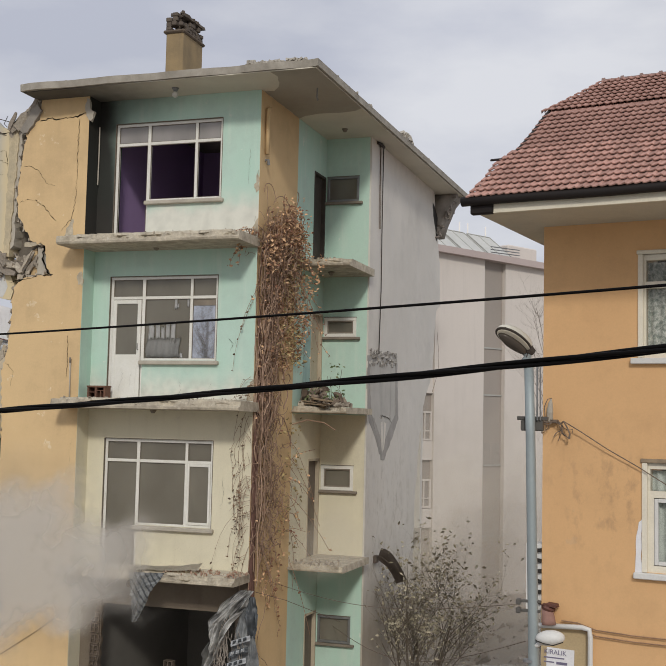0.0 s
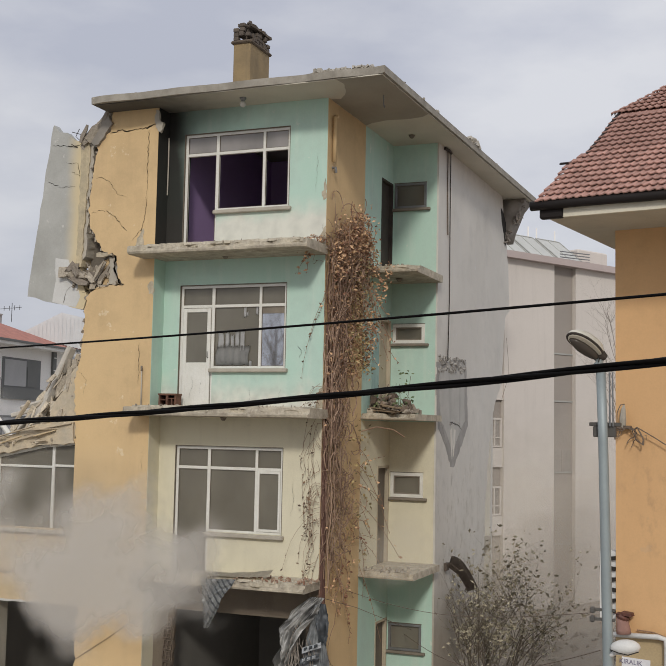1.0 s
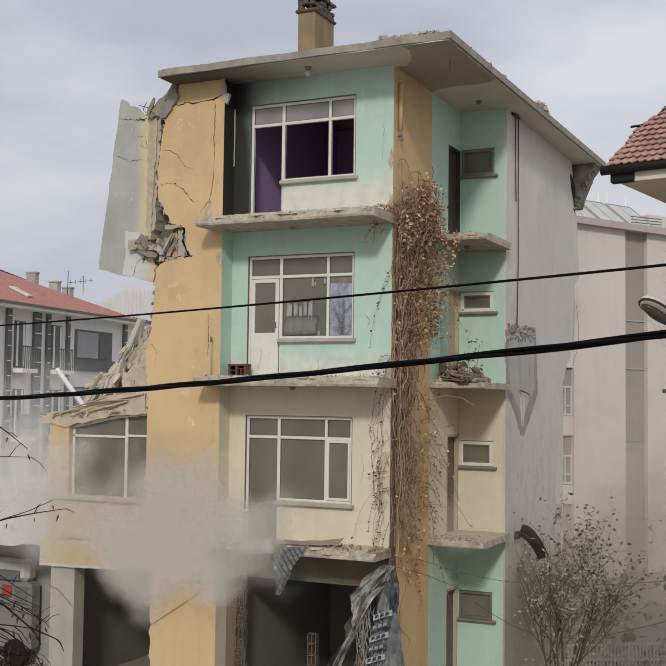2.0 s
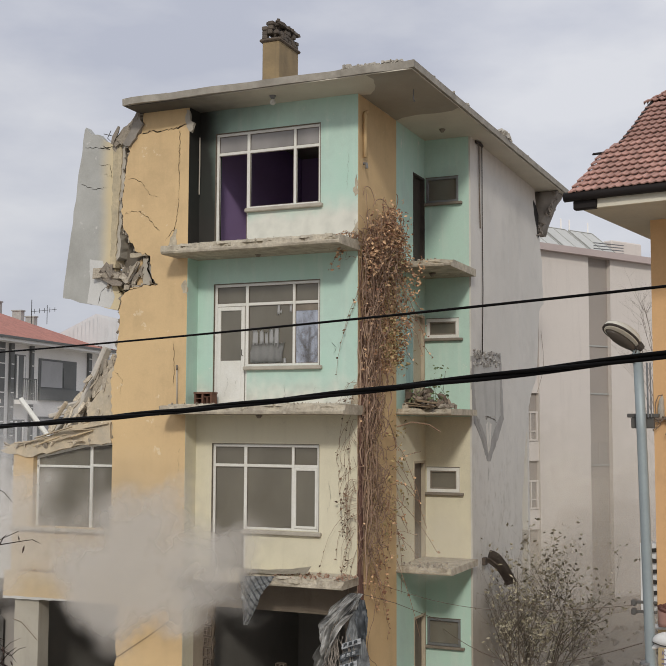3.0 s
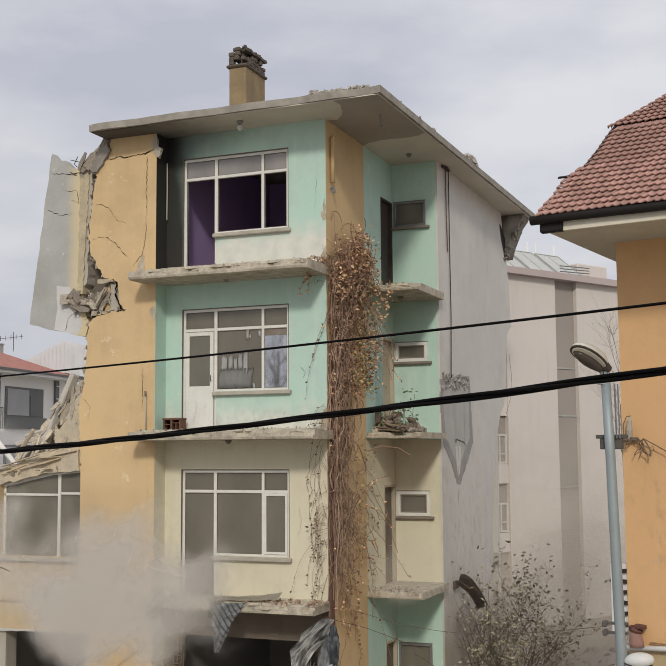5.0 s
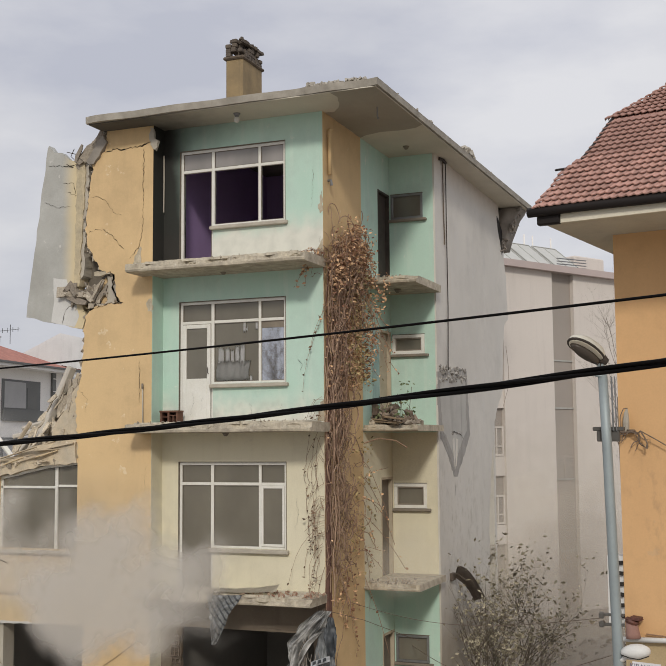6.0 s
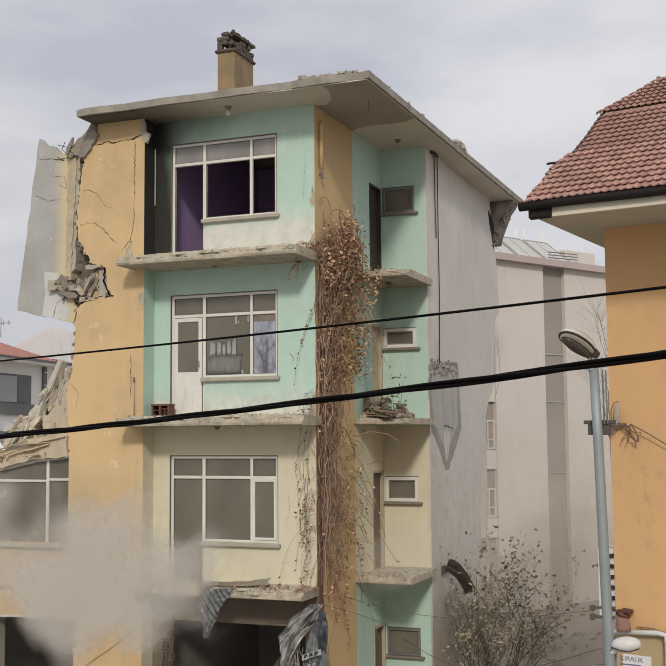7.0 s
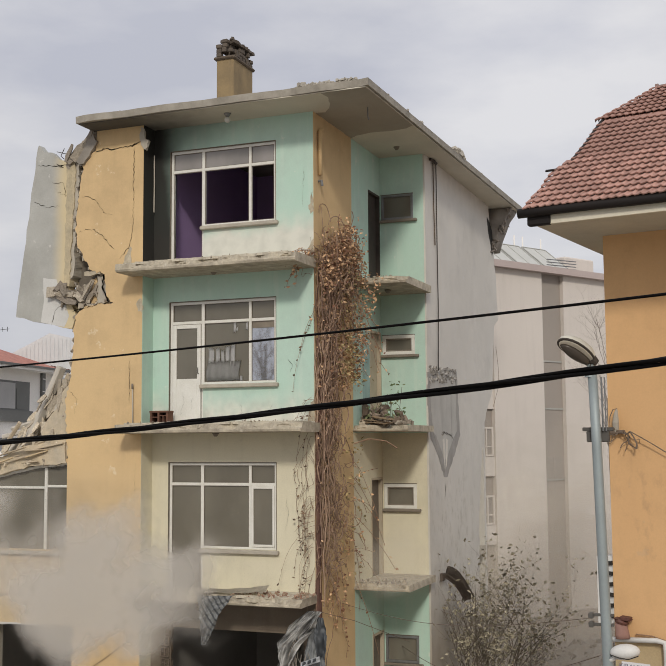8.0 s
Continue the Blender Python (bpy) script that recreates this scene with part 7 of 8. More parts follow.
# ---- orange house: windows, tiled roof, fittings ----
def house_window(z0, z1, casement):
    x0, x1 = (1.40, 2.9) if not casement else (1.455, 2.9)
    t = z1 - 0.42
    rim = 0.095 if casement else 0.045
    lights = ((x0 + 0.045, x1 - 0.09, t + 0.05, z1 - 0.08), (x0 + rim, 2.15, z0 + 0.09, t - 0.04), (2.24, x1 - 0.09, z0 + 0.09, t - 0.04))
    bm = wall_with("x", x0, x1, 0.03, 0.12, z0, z1, list(lights), HM)
    win = part("window", bm, CREAM_FRAME, HOUSE, "white window with a lace curtain behind the glass" if not casement else "white plastic window with a bare chipped reveal")
    for q in lights:
        part("pane", boxes((q[0], q[1], 0.09, 0.096, q[2], q[3]), m=HM), CLEAR, win).visible_shadow = False
    if casement:
        bm = bmesh.new()
        for q in ((x0 + 0.10, x0 + 0.15, z0 + 0.10, t - 0.05), (2.07, 2.14, z0 + 0.10, t - 0.05), (x0 + 0.15, 2.07, t - 0.10, t - 0.05), (x0 + 0.15, 2.07, z0 + 0.10, z0 + 0.15)):
            bar(bm, *q, 0.02, 0.088, HM)
        part("sash", bm, PLASTIC_WHITE, win)
    part("sill", boxes((x0 - 0.14 - 0.015 * casement, x1 + 0.1, -0.08, 0.06, z0 - 0.085, z0 - 0.004), m=HM, bevel=0.01), PLASTIC_WHITE, win)
    part("lintel_board", boxes((x0 - 0.07, x1 + 0.07, -0.035, 0.05, z1, z1 + 0.055), m=HM, bevel=0.008), EAVE if not casement else WOOD, win)
    part("casing", boxes((x0 - 0.055, x0 + 0.014, -0.022, 0.028, z0, z1), m=HM, bevel=0.006), CREAM_FRAME, win)
    # curtain
    bm = bmesh.new()
    g = []
    for i in range(61):
        u = i / 60
        g.append([bm.verts.new(HM @ Vector((x0 + 0.05 + (x1 - x0 - 0.1) * u, 0.135 + 0.022 * math.sin(u * 75), z))) for z in (z0 + 0.02, z1 - 0.1)])
    for a, b in zip(g, g[1:]):
        bm.faces.new((a[0], b[0], b[1], a[1]))
    ob = tagged(part("curtain", bm, LACE if not casement else NET, smooth=True), "white lace curtain in folds behind the window" if not casement else "plain grey net curtain behind the window", "curtain")
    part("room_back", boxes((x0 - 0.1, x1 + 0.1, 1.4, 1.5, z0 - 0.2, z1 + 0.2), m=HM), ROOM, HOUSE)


NET = material("grey_net", (0.74, 0.80, 0.74), (0.64, 0.70, 0.65), scale=5.0, bump=0.1, contrast=0.4)
LACE = material("lace", (0.82, 0.84, 0.78), (0.30, 0.35, 0.31), rough=0.9, scale=17.0, fine=60.0, contrast=0.22, bump=0.1)
house_window(7.37, 8.77, False)
house_window(4.53, 5.97, True)
part("bare_reveal", plate([tuple(q) for q in rough_line([(1.30, 4.46), (1.398, 4.46), (1.398, 5.22), (1.36, 5.18), (1.32, 4.9)], 0.1, 0.012, 6, True)], "y", -0.012, 0.0), PAPER, HOUSE).matrix_basis = HM
part("ceiling_plate", boxes((0, 7, 0.3, 8, 9.0, 9.2), m=HM), EAVE, HOUSE)

R1, R2 = radians(35), radians(32)
EAVE_Y, EAVE_Z, BEND = -1.50, 9.385, 2.54
LOW = HM @ Matrix.Translation((0, EAVE_Y, EAVE_Z)) @ Matrix.Rotation(R1, 4, "X")
HIGH = HM @ Matrix.Translation((0, EAVE_Y + BEND, EAVE_Z + BEND * math.tan(R1))) @ Matrix.Rotation(R2, 4, "X")
L1, L2 = BEND / math.cos(R1), 1.42
VERGE = ((0.0, -0.55), (0.4, -0.51), (1.22, -0.48), (1.30, -0.37), (1.56, -0.32), (2.2, -0.28), (2.7, -0.28), (3.4, -0.25))


def verge_at(v):
    for (a, p), (b, q) in zip(VERGE, VERGE[1:]):
        if v <= b:
            return p + (q - p) * (v - a) / (b - a)
    return VERGE[-1][1]


def hip_at(v):
    return -0.36 + 0.50 * v * (1.0 - 0.10 * v)


bm = plate([(-0.50, 0.02), (7.5, 0.02), (7.5, L1)] + [(verge_at(v) + 0.03, v) for v in (L1, 2.7, 2.2, 1.56, 1.30, 1.22, 0.4)], "z", -0.06, 0.010)
bmesh.ops.transform(bm, matrix=LOW, verts=bm.verts)
extra = plate([(-0.30, -0.02), (7.5, -0.02), (7.5, L2), (hip_at(L2) + 0.05, L2), (hip_at(0.8) + 0.05, 0.8)], "z", -0.06, 0.018)
bmesh.ops.transform(extra, matrix=HIGH, verts=extra.verts)
tmp = bpy.data.meshes.new("deck")
extra.to_mesh(tmp)
extra.free()
bm.from_mesh(tmp)
ROOF = part("roof", bm, TILE, HOUSE, "weathered red clay tile roof")
end = Vector((0, EAVE_Y + BEND + L2 * math.cos(R2), EAVE_Z + BEND * math.tan(R1) + L2 * math.sin(R2)))
bm = bmesh.new()
bm.faces.new([bm.verts.new(HM @ Vector(v)) for v in ((hip_at(L2), end.y, end.z), (7.5, end.y, end.z), (7.5, 8.4, 9.3), (-0.55, 8.4, 9.3))])
bmesh.ops.solidify(bm, geom=bm.faces[:], thickness=0.05)
part("roof_back", bm, TILE, HOUSE)
bm = bmesh.new()
bm.faces.new([bm.verts.new(HM @ Vector(v)) for v in ((-0.42, -1.3, 9.28), (-0.18, EAVE_Y + BEND, 9.26 + BEND * math.tan(R1)), (hip_at(L2), end.y, end.z - 0.06), (-0.42, 8.3, 9.28))])
bmesh.ops.solidify(bm, geom=bm.faces[:], thickness=0.04)
part("gable", bm, EAVE, HOUSE)

# one clay tile: a flat pan, a raised roll and a thick nose
PITCH, WIDE = 0.1785, 0.104
PROF = ((0.0, 0.004), (0.018, 0.0), (0.045, 0.003), (0.068, 0.013), (0.083, 0.021), (0.096, 0.015), (0.108, 0.003))
bm = bmesh.new()
tops = [[bm.verts.new((x, y, z + (0.050 if y < 0.1 else 0.012))) for x, z in PROF] for y in (-0.025, 0.205)]
nose = [bm.verts.new((x, -0.025, z * 0.8 + 0.036)) for x, z in PROF]
ends = [[bm.verts.new((x, y, 0.0)) for y in (-0.025, 0.205)] for x in (PROF[0][0], PROF[-1][0])]
for k in range(6):
    bm.faces.new((tops[0][k], tops[0][k + 1], tops[1][k + 1], tops[1][k]))
    bm.faces.new((nose[k], nose[k + 1], tops[0][k + 1], tops[0][k]))
bm.faces.new((ends[0][0], nose[0], tops[0][0], tops[1][0], ends[0][1]))
bm.faces.new((ends[1][0], ends[1][1], tops[1][6], tops[0][6], nose[6]))
bmesh.ops.recalc_face_normals(bm, faces=bm.faces)
TILE_ME = bpy.data.meshes.new("tile")
bm.to_mesh(TILE_ME)
bm.free()
TILE_ME.materials.append(TILE)

RIDGE = material("lichen_ridge_tile", (0.30, 0.20, 0.18), (0.20, 0.145, 0.13), scale=4.0, bump=0.3, island=0.25)
# gutter bracket, roof ridge, cables and pipes on the house
for i in range(22):
    part("ridge_tile", tube(bmesh.new(), [HM @ Vector((hip_at(L2) + 0.30 * i + q, end.y, end.z + 0.006 + h)) for q, h in ((0.0, 0.012), (0.03, 0.012), (0.05, 0.004), (0.31, 0.0))], [0.062, 0.064, 0.048, 0.046], 8), RIDGE, HOUSE)
verge = [LOW @ Vector((verge_at(v) + 0.02, v, 0.02)) for v in (1.30, 1.45, 1.6, 1.9, 2.2, 2.6, 2.95, 3.1)]
part("verge_board", tube(bmesh.new(), verge, 0.03, 6), GUTTER, HOUSE)
part("verge_flashing", boxes((-0.60, -0.34, 1.235, 1.275, 0.03, 0.055), m=LOW, bevel=0.006), GUTTER, HOUSE)
part("gutter_end", boxes((-0.52, -0.20, -1.46, -1.36, 9.19, 9.33), m=HM, bevel=0.02), GUTTER, HOUSE)


def on_house(a, z, out=0.05):
    return HM @ Vector((a, -out, z))


part("white_pipe", tube(bmesh.new(), [on_house(0.0, 3.71, 0.08), on_house(0.62, 3.74, 0.08), on_house(0.72, 3.72, 0.08), on_house(0.735, 3.62, 0.08), on_house(0.735, 0.0, 0.08)], 0.035, 10), PLASTIC_WHITE, HOUSE, smooth=True)
FLUE_CLAY = material("sooty_flue_clay", (0.37, 0.215, 0.175), (0.26, 0.15, 0.125), scale=6.0, contrast=0.4, bump=0.2)
RUST = material("rusty_sheet", (0.17, 0.065, 0.045), (0.07, 0.035, 0.03), rough=0.6, scale=9.0, contrast=0.5, bump=0.3)
part("flue", tube(bmesh.new(), [on_house(0.175, 3.74, 0.12), on_house(0.17, 3.80, 0.12), on_house(0.16, 3.88, 0.12), on_house(0.155, 3.945, 0.12)], [0.098, 0.094, 0.083, 0.078], 14), FLUE_CLAY, HOUSE, smooth=True)
cap = part("flue_cap", tube(bmesh.new(), [on_house(0.155, 3.935, 0.12), on_house(0.165, 3.965, 0.12), on_house(0.175, 3.99, 0.12)], [0.086, 0.10, 0.085], 9), RUST, HOUSE)
part("cap_lid", boxes((-0.10, 0.125, -0.08, 0.08, 0.0, 0.012), (-0.02, 0.115, -0.07, 0.07, 0.010, 0.045), m=HM @ Matrix.Translation((0.175, -0.12, 3.99)) @ Matrix.Rotation(0.10, 4, "Y"), bevel=0.005), RUST, cap)
HOUSE_CABLE = material("painted_over_cable", (0.36, 0.215, 0.125), (0.22, 0.14, 0.09), scale=3.0, contrast=0.4, bump=0.05)
for z1, z2, z3 in ((3.80, 3.72, 3.70), (3.74, 3.64, 3.62)):
    part("house_cable", tube(bmesh.new(), [on_house(0.33, z1), on_house(0.55, z1 - 0.01), on_house(0.8, z2), on_house(1.3, z2 - 0.02), on_house(1.9, z3), on_house(3.5, z3 + 0.05)], 0.010, 5), HOUSE_CABLE, HOUSE)
CABLE_BROWN = material("brown_cable_sheath", (0.20, 0.15, 0.11), (0.13, 0.10, 0.08), scale=6.0)
part("eave_cable", tube(bmesh.new(), [on_house(0.30, 6.45, 0.12), on_house(0.36, 6.50, 0.12), on_house(0.60, 6.36, 0.10), on_house(0.95, 6.14, 0.08), on_house(1.35, 5.92, 0.06), on_house(1.75, 5.68, 0.05), on_house(3.0, 5.0, 0.05)], 0.0075, 5), CABLE_BROWN, HOUSE)
INSUL = thing("insulator", tuple(on_house(0.2, 6.4, 0.1)), "weathered cable anchor with a tangle of wire ends", "cable anchor")
part("anchor", tube(bmesh.new(), [on_house(0.15, 6.50, 0.06), on_house(0.16, 6.62, 0.09), on_house(0.17, 6.74, 0.10), on_house(0.18, 6.80, 0.10)], [0.042, 0.045, 0.030, 0.012], 8), CONCRETE, INSUL, "chipped grey insulator cone")
part("hook", tube(bmesh.new(), [on_house(0.07, 6.53, 0.0), on_house(0.09, 6.55, 0.13), on_house(0.10, 6.70, 0.15), on_house(0.14, 6.80, 0.13), on_house(0.19, 6.81, 0.10)], 0.007, 6), CABLE_BROWN, INSUL)
part("bracket", boxes((0.05, 0.26, -0.10, 0.02, 6.47, 6.52), m=HM, bevel=0.012), CABLE_BROWN, INSUL)
part("cable_loop", tube(bmesh.new(), [on_house(0.36, 6.50, 0.12), on_house(0.41, 6.42, 0.12), on_house(0.45, 6.33, 0.12), on_house(0.44, 6.26, 0.12)], [0.011, 0.011, 0.011, 0.018], 6), CABLE_BROWN, INSUL)
r_ = random.Random(77)
for i in range(11):
    a_, z_, turn = 0.12 + 0.025 * i, 6.50 - 0.01 * (i % 3), r_.uniform(-2.4, -0.6)
    pts = []
    for _ in range(8):
        pts.append(on_house(a_, z_, 0.09 + r_.uniform(-0.03, 0.03)))
        turn += r_.uniform(-0.8, 0.8)
        a_, z_ = min(0.48, max(0.05, a_ + 0.042 * math.cos(turn))), min(6.60, max(6.18, z_ + 0.042 * math.sin(turn)))
    part("wire_end", tube(bmesh.new(), pts, r_.choice((0.004, 0.005, 0.007)), 5), CABLE_BROWN, INSUL)
# slatted vent box and paper notice on the wall
VENT = thing("vent_box", tuple(on_house(-0.08, 4.0, 0.0)), "white louvred ventilation box behind the lamp post", "vent")
part("case", boxes((-0.20, 0.025, 0.02, 0.3, 3.90, 4.80), m=HM), PLASTIC_WHITE, VENT)
for i in range(6):
    part("slat", boxes((-0.075, 0.025, -0.02, 0.02, -0.02, 0.03), m=HM @ Matrix.Translation((0, 0, 4.0 + 0.142 * i)) @ Matrix.Rotation(0.12 * (-1) ** i, 4, "Y")), DARK, VENT)
NOTICE = thing("notice", tuple(on_house(0.28, 3.2, 0.0)), "white paper notice taped to the orange wall", "notice")
part("sheet", boxes((0.045, 0.43, -0.012, -0.006, 2.86, 3.42), m=HM @ Matrix.Rotation(0.02, 4, "Y")), PAPER, NOTICE)
txt = bpy.data.curves.new("words", "FONT")
txt.body, txt.size, txt.align_x = "KIRALIK", 0.088, "CENTER"
txt.extrude = 0.001
ob = new("lettering", txt)
ob.data.materials.append(INK)
ob.parent = NOTICE
ob.matrix_parent_inverse = Matrix.Translation(NOTICE.location).inverted()
ob.matrix_basis = HM @ Matrix.Translation((0.235, -0.016, 3.33)) @ Matrix.Rotation(0.03, 4, "Y") @ Matrix.Rotation(radians(90), 4, "X")
for a, b, z, h in ((0.075, 0.36, 3.275, 0.016), (0.075, 0.22, 3.215, 0.016), (0.25, 0.40, 3.20, 0.034), (0.085, 0.22, 3.11, 0.036), (0.25, 0.40, 3.11, 0.034), (0.08, 0.38, 3.03, 0.016)):
    part("ink_bar", boxes((a, b, -0.016, -0.013, z, z + h), m=HM), INK, NOTICE)

# ---- street lamp ----
LAMP = thing("street_lamp", (6.12, -5.24, 0.0), "grey galvanised steel street lamp with a hooded head", "street lamp")
part("pole", tube(bmesh.new(), [(6.18, -5.24, 0), (6.155, -5.24, 3.4), (6.09, -5.24, 6.3), (6.06, -5.24, 7.24)], [0.076, 0.070, 0.064, 0.062], 14), POLE, LAMP, smooth=True)
part("collar", tube(bmesh.new(), [(6.03, -5.24, 7.20), (6.03, -5.24, 7.30), (6.05, -5.25, 7.36), (5.98, -5.26, 7.42)], [0.07, 0.06, 0.055, 0.05], 10), POLE, LAMP)
hd = Matrix.Translation((6.10, -5.27, 7.40)) @ (Vector((5.70, -5.60, 7.68)) - Vector((6.10, -5.27, 7.40))).to_track_quat("X", "Z").to_matrix().to_4x4() @ Matrix.Rotation(0.34, 4, "X")


def oval(levels, seg=20):
    bm = bmesh.new()
    rings = [[bm.verts.new(hd @ Vector((cx + a * math.cos(q), b * math.sin(q) * (1.0 + 0.18 * math.cos(q)), z))) for q in [6.2832 * k / seg for k in range(seg)]] for cx, a, b, z in levels]
    for r0, r1 in zip(rings, rings[1:]):
        for k in range(seg):
            bm.faces.new((r0[k], r0[(k + 1) % seg], r1[(k + 1) % seg], r1[k]))
    bm.faces.new(rings[0][::-1])
    bm.faces.new(rings[-1])
    bmesh.ops.recalc_face_normals(bm, faces=bm.faces)
    return bm


LAMP_SHELL = material("lamp_shell_paint", (0.66, 0.64, 0.56), (0.54, 0.52, 0.45), rough=0.45, scale=4.0, bump=0.03)
HEAD = part("lamp_head", oval([(0.30, 0.262, 0.132, 0.004), (0.30, 0.285, 0.150, 0.012), (0.295, 0.275, 0.144, 0.055), (0.275, 0.23, 0.118, 0.105), (0.25, 0.12, 0.06, 0.128)]), LAMP_SHELL, LAMP, "pale rounded lamp housing", smooth=True)
part("gasket", oval([(0.30, 0.272, 0.139, -0.016), (0.30, 0.288, 0.152, -0.010), (0.30, 0.288, 0.152, 0.008), (0.30, 0.275, 0.140, 0.012)]), DARKWOOD, HEAD, "dark rubber rim")
part("reflector", oval([(0.30, 0.255, 0.125, -0.021), (0.30, 0.262, 0.130, -0.017)]), CREAM_FRAME, HEAD, "pale reflector inside the rim")
bm = oval([(0.25, 0.08, 0.03, -0.095), (0.25, 0.17, 0.058, -0.085), (0.265, 0.215, 0.078, -0.055), (0.285, 0.24, 0.086, -0.022)])
bmesh.ops.translate(bm, vec=hd.to_3x3() @ Vector((0, -0.036, 0)), verts=bm.verts)
part("lens", bm, material("smoked_lens", (0.075, 0.062, 0.05), (0.05, 0.042, 0.035), rough=0.25, bump=0.0, spec=0.3), HEAD, "brown smoked lens bowl", smooth=True)
part("neck", tube(bmesh.new(), [hd @ Vector((-0.03, 0, 0.0)), hd @ Vector((0.06, 0, 0.01))], [0.045, 0.07], 10), DARKWOOD, HEAD)
for i in range(2):
    part("clip", boxes((0.03 + 0.05 * i, 0.042 + 0.05 * i, -0.03, -0.018, -0.10, -0.01), m=hd), DARKWOOD, HEAD)
DARK_STEEL = material("weathered_dark_steel", (0.105, 0.10, 0.09), (0.07, 0.065, 0.06), rough=0.6, scale=5.0, bump=0.1)
part("cross_arm", boxes((5.90, 6.30, -5.175, -5.06, 6.50, 6.55), bevel=0.008), DARK_STEEL, LAMP)
part("junction_box", boxes((5.95, 6.24, -5.175, -5.07, 6.36, 6.50), bevel=0.01), DARK_STEEL, LAMP)
for z in (4.03, 4.15):
    part("cross_arm", boxes((5.93, 6.24, -5.27, -5.21, z, z + 0.032), bevel=0.006), DARK_STEEL, LAMP)
for z in (4.01, 4.12):
    part("arm_clip", boxes((5.925, 5.99, -5.30, -5.20, z, z + 0.075), bevel=0.012), DARK_STEEL, LAMP)
part("steel_tube", tube(bmesh.new(), [(6.17, -5.20, 6.5), (6.165, -5.20, 7.2)], 0.012, 6), STEEL, LAMP)
part("steel_tube", tube(bmesh.new(), [(6.21, -5.20, 6.5), (6.205, -5.20, 7.2)], 0.010, 6), STEEL, LAMP)
part("clamp", tube(bmesh.new(), [(6.10, -5.24, 3.40), (6.10, -5.24, 3.43)], 0.085, 12), STEEL, LAMP)
# second lamp, low on the post
LOWL = thing("wall_lamp", (6.25, -5.3, 3.6), "white oval lamp on a short arm below the pipe", "lamp")
bm = bmesh.new()
bmesh.ops.create_uvsphere(bm, u_segments=16, v_segments=10, radius=1.0, matrix=Matrix.Translation((6.37, -5.30, 3.73)) @ Matrix.Rotation(-0.12, 4, "Y") @ Matrix.Diagonal((0.19, 0.11, 0.10, 1)))
part("shell", bm, PLASTIC_WHITE, LOWL, smooth=True)
part("arm", tube(bmesh.new(), [(6.12, -5.25, 3.62), (6.20, -5.28, 3.62), (6.27, -5.30, 3.67)], 0.032, 8), PLASTIC_WHITE, LOWL, smooth=True)
part("seam", tube(bmesh.new(), [(6.20, -5.38, 3.70), (6.30, -5.41, 3.675), (6.42, -5.41, 3.66), (6.54, -5.36, 3.70)], 0.007, 5), DARK, LOWL)

# ---- cables ----
def wire_at(s_, c):
    return Vector((8.084 - 0.9278 * s_, -14.072 + 0.3731 * s_, c[0] * s_ * s_ + c[1] * s_ + c[2]))


THICK, THIN = (0.0025217, -0.0784497, 6.8297), (0.0012219, -0.0161634, 7.15742)
CABLE = thing("overhead_cable", (8.0, -14.0, 6.8), "thick black twisted overhead cable", "cable")
for k in range(3):
    pts = []
    for i in range(160):
        s_ = -2.2 + 0.085 * i
        d = 0.0135 + 0.003 * math.sin(s_ * 1.1 + k)
        ang = s_ * 1.9 + 2.0944 * k
        pts.append(wire_at(s_, THICK) + Vector((0.01 * math.sin(ang), d * math.sin(ang), d * math.cos(ang))))
    part("strand", tube(bmesh.new(), pts, 0.0115 if k else 0.013, 8), WIRE, CABLE, smooth=True)
tagged(part("overhead_wire", tube(bmesh.new(), [wire_at(-2.2 + 0.4 * i, THIN) for i in range(30)], 0.0085, 8), WIRE, smooth=True), "thin black overhead wire crossing the street", "wire")
tagged(part("span_wire", tube(bmesh.new(), [Vector((5.95, -5.32, 4.13)).lerp(Vector((0.05, 1.2, 3.2)), i / 14) - Vector((0, 0, 0.25 * math.sin(math.pi * i / 14))) for i in range(15)], 0.0045, 5), CABLE_BROWN), "slack brown wire from the lamp post to the building", "wire")
tagged(part("span_wire", tube(bmesh.new(), [Vector((6.05, -5.2, 3.65)).lerp(Vector((0.3, 4.2, 1.9)), i / 14) - Vector((0, 0, 0.5 * math.sin(math.pi * i / 14))) for i in range(15)], 0.006, 5), CABLE_BROWN), "slack brown wire sagging past the shrub", "wire")
tagged(part("span_wire", tube(bmesh.new(), [(0.02, -0.2, 3.25), (0.4, 1.0, 2.9), (0.9, 3.0, 2.2)], 0.006, 5), CABLE_BROWN), "loose wire slanting across the yellow corner", "wire")
tagged(part("span_wire", tube(bmesh.new(), [(1.12, 10.6, 9.0), (1.2, 10.5, 8.4), (1.25, 10.3, 7.9), (1.15, 10.0, 7.3)], 0.005, 5), CABLE_BROWN), "loose wire dangling at the grey wall's end", "wire")

# bent dark dish beside the grey wall
RUSTED_DISH = material("rusted_dish_sheet", (0.12, 0.095, 0.075), (0.065, 0.05, 0.04), rough=0.7, scale=6.0, contrast=0.5, bump=0.3)
DISH = thing("satellite_dish", (1.45, 5.0, 3.1), "dark rusty dish hanging bent on the grey wall", "dish")
bm = bmesh.new()
g = []
for i in range(13):
    u = i / 12
    wd = 0.17 * math.sin(min(1.0, 0.5 + u) * 1.9) * (1.0 - 0.2 * u)
    c = Vector((1.18 + 0.50 * u, 4.95 + 0.1 * u, 3.44 - 0.12 * u - 0.48 * u * u))
    d = Vector((0.50, 0.0, -0.12 - 0.96 * u)).normalized()
    side = Vector((-d.z, 0, d.x))
    g.append([bm.verts.new(c + side * wd * v + Vector((0, -0.06 * (1 - v * v), 0))) for v in (-1, -0.5, 0, 0.5, 1)])
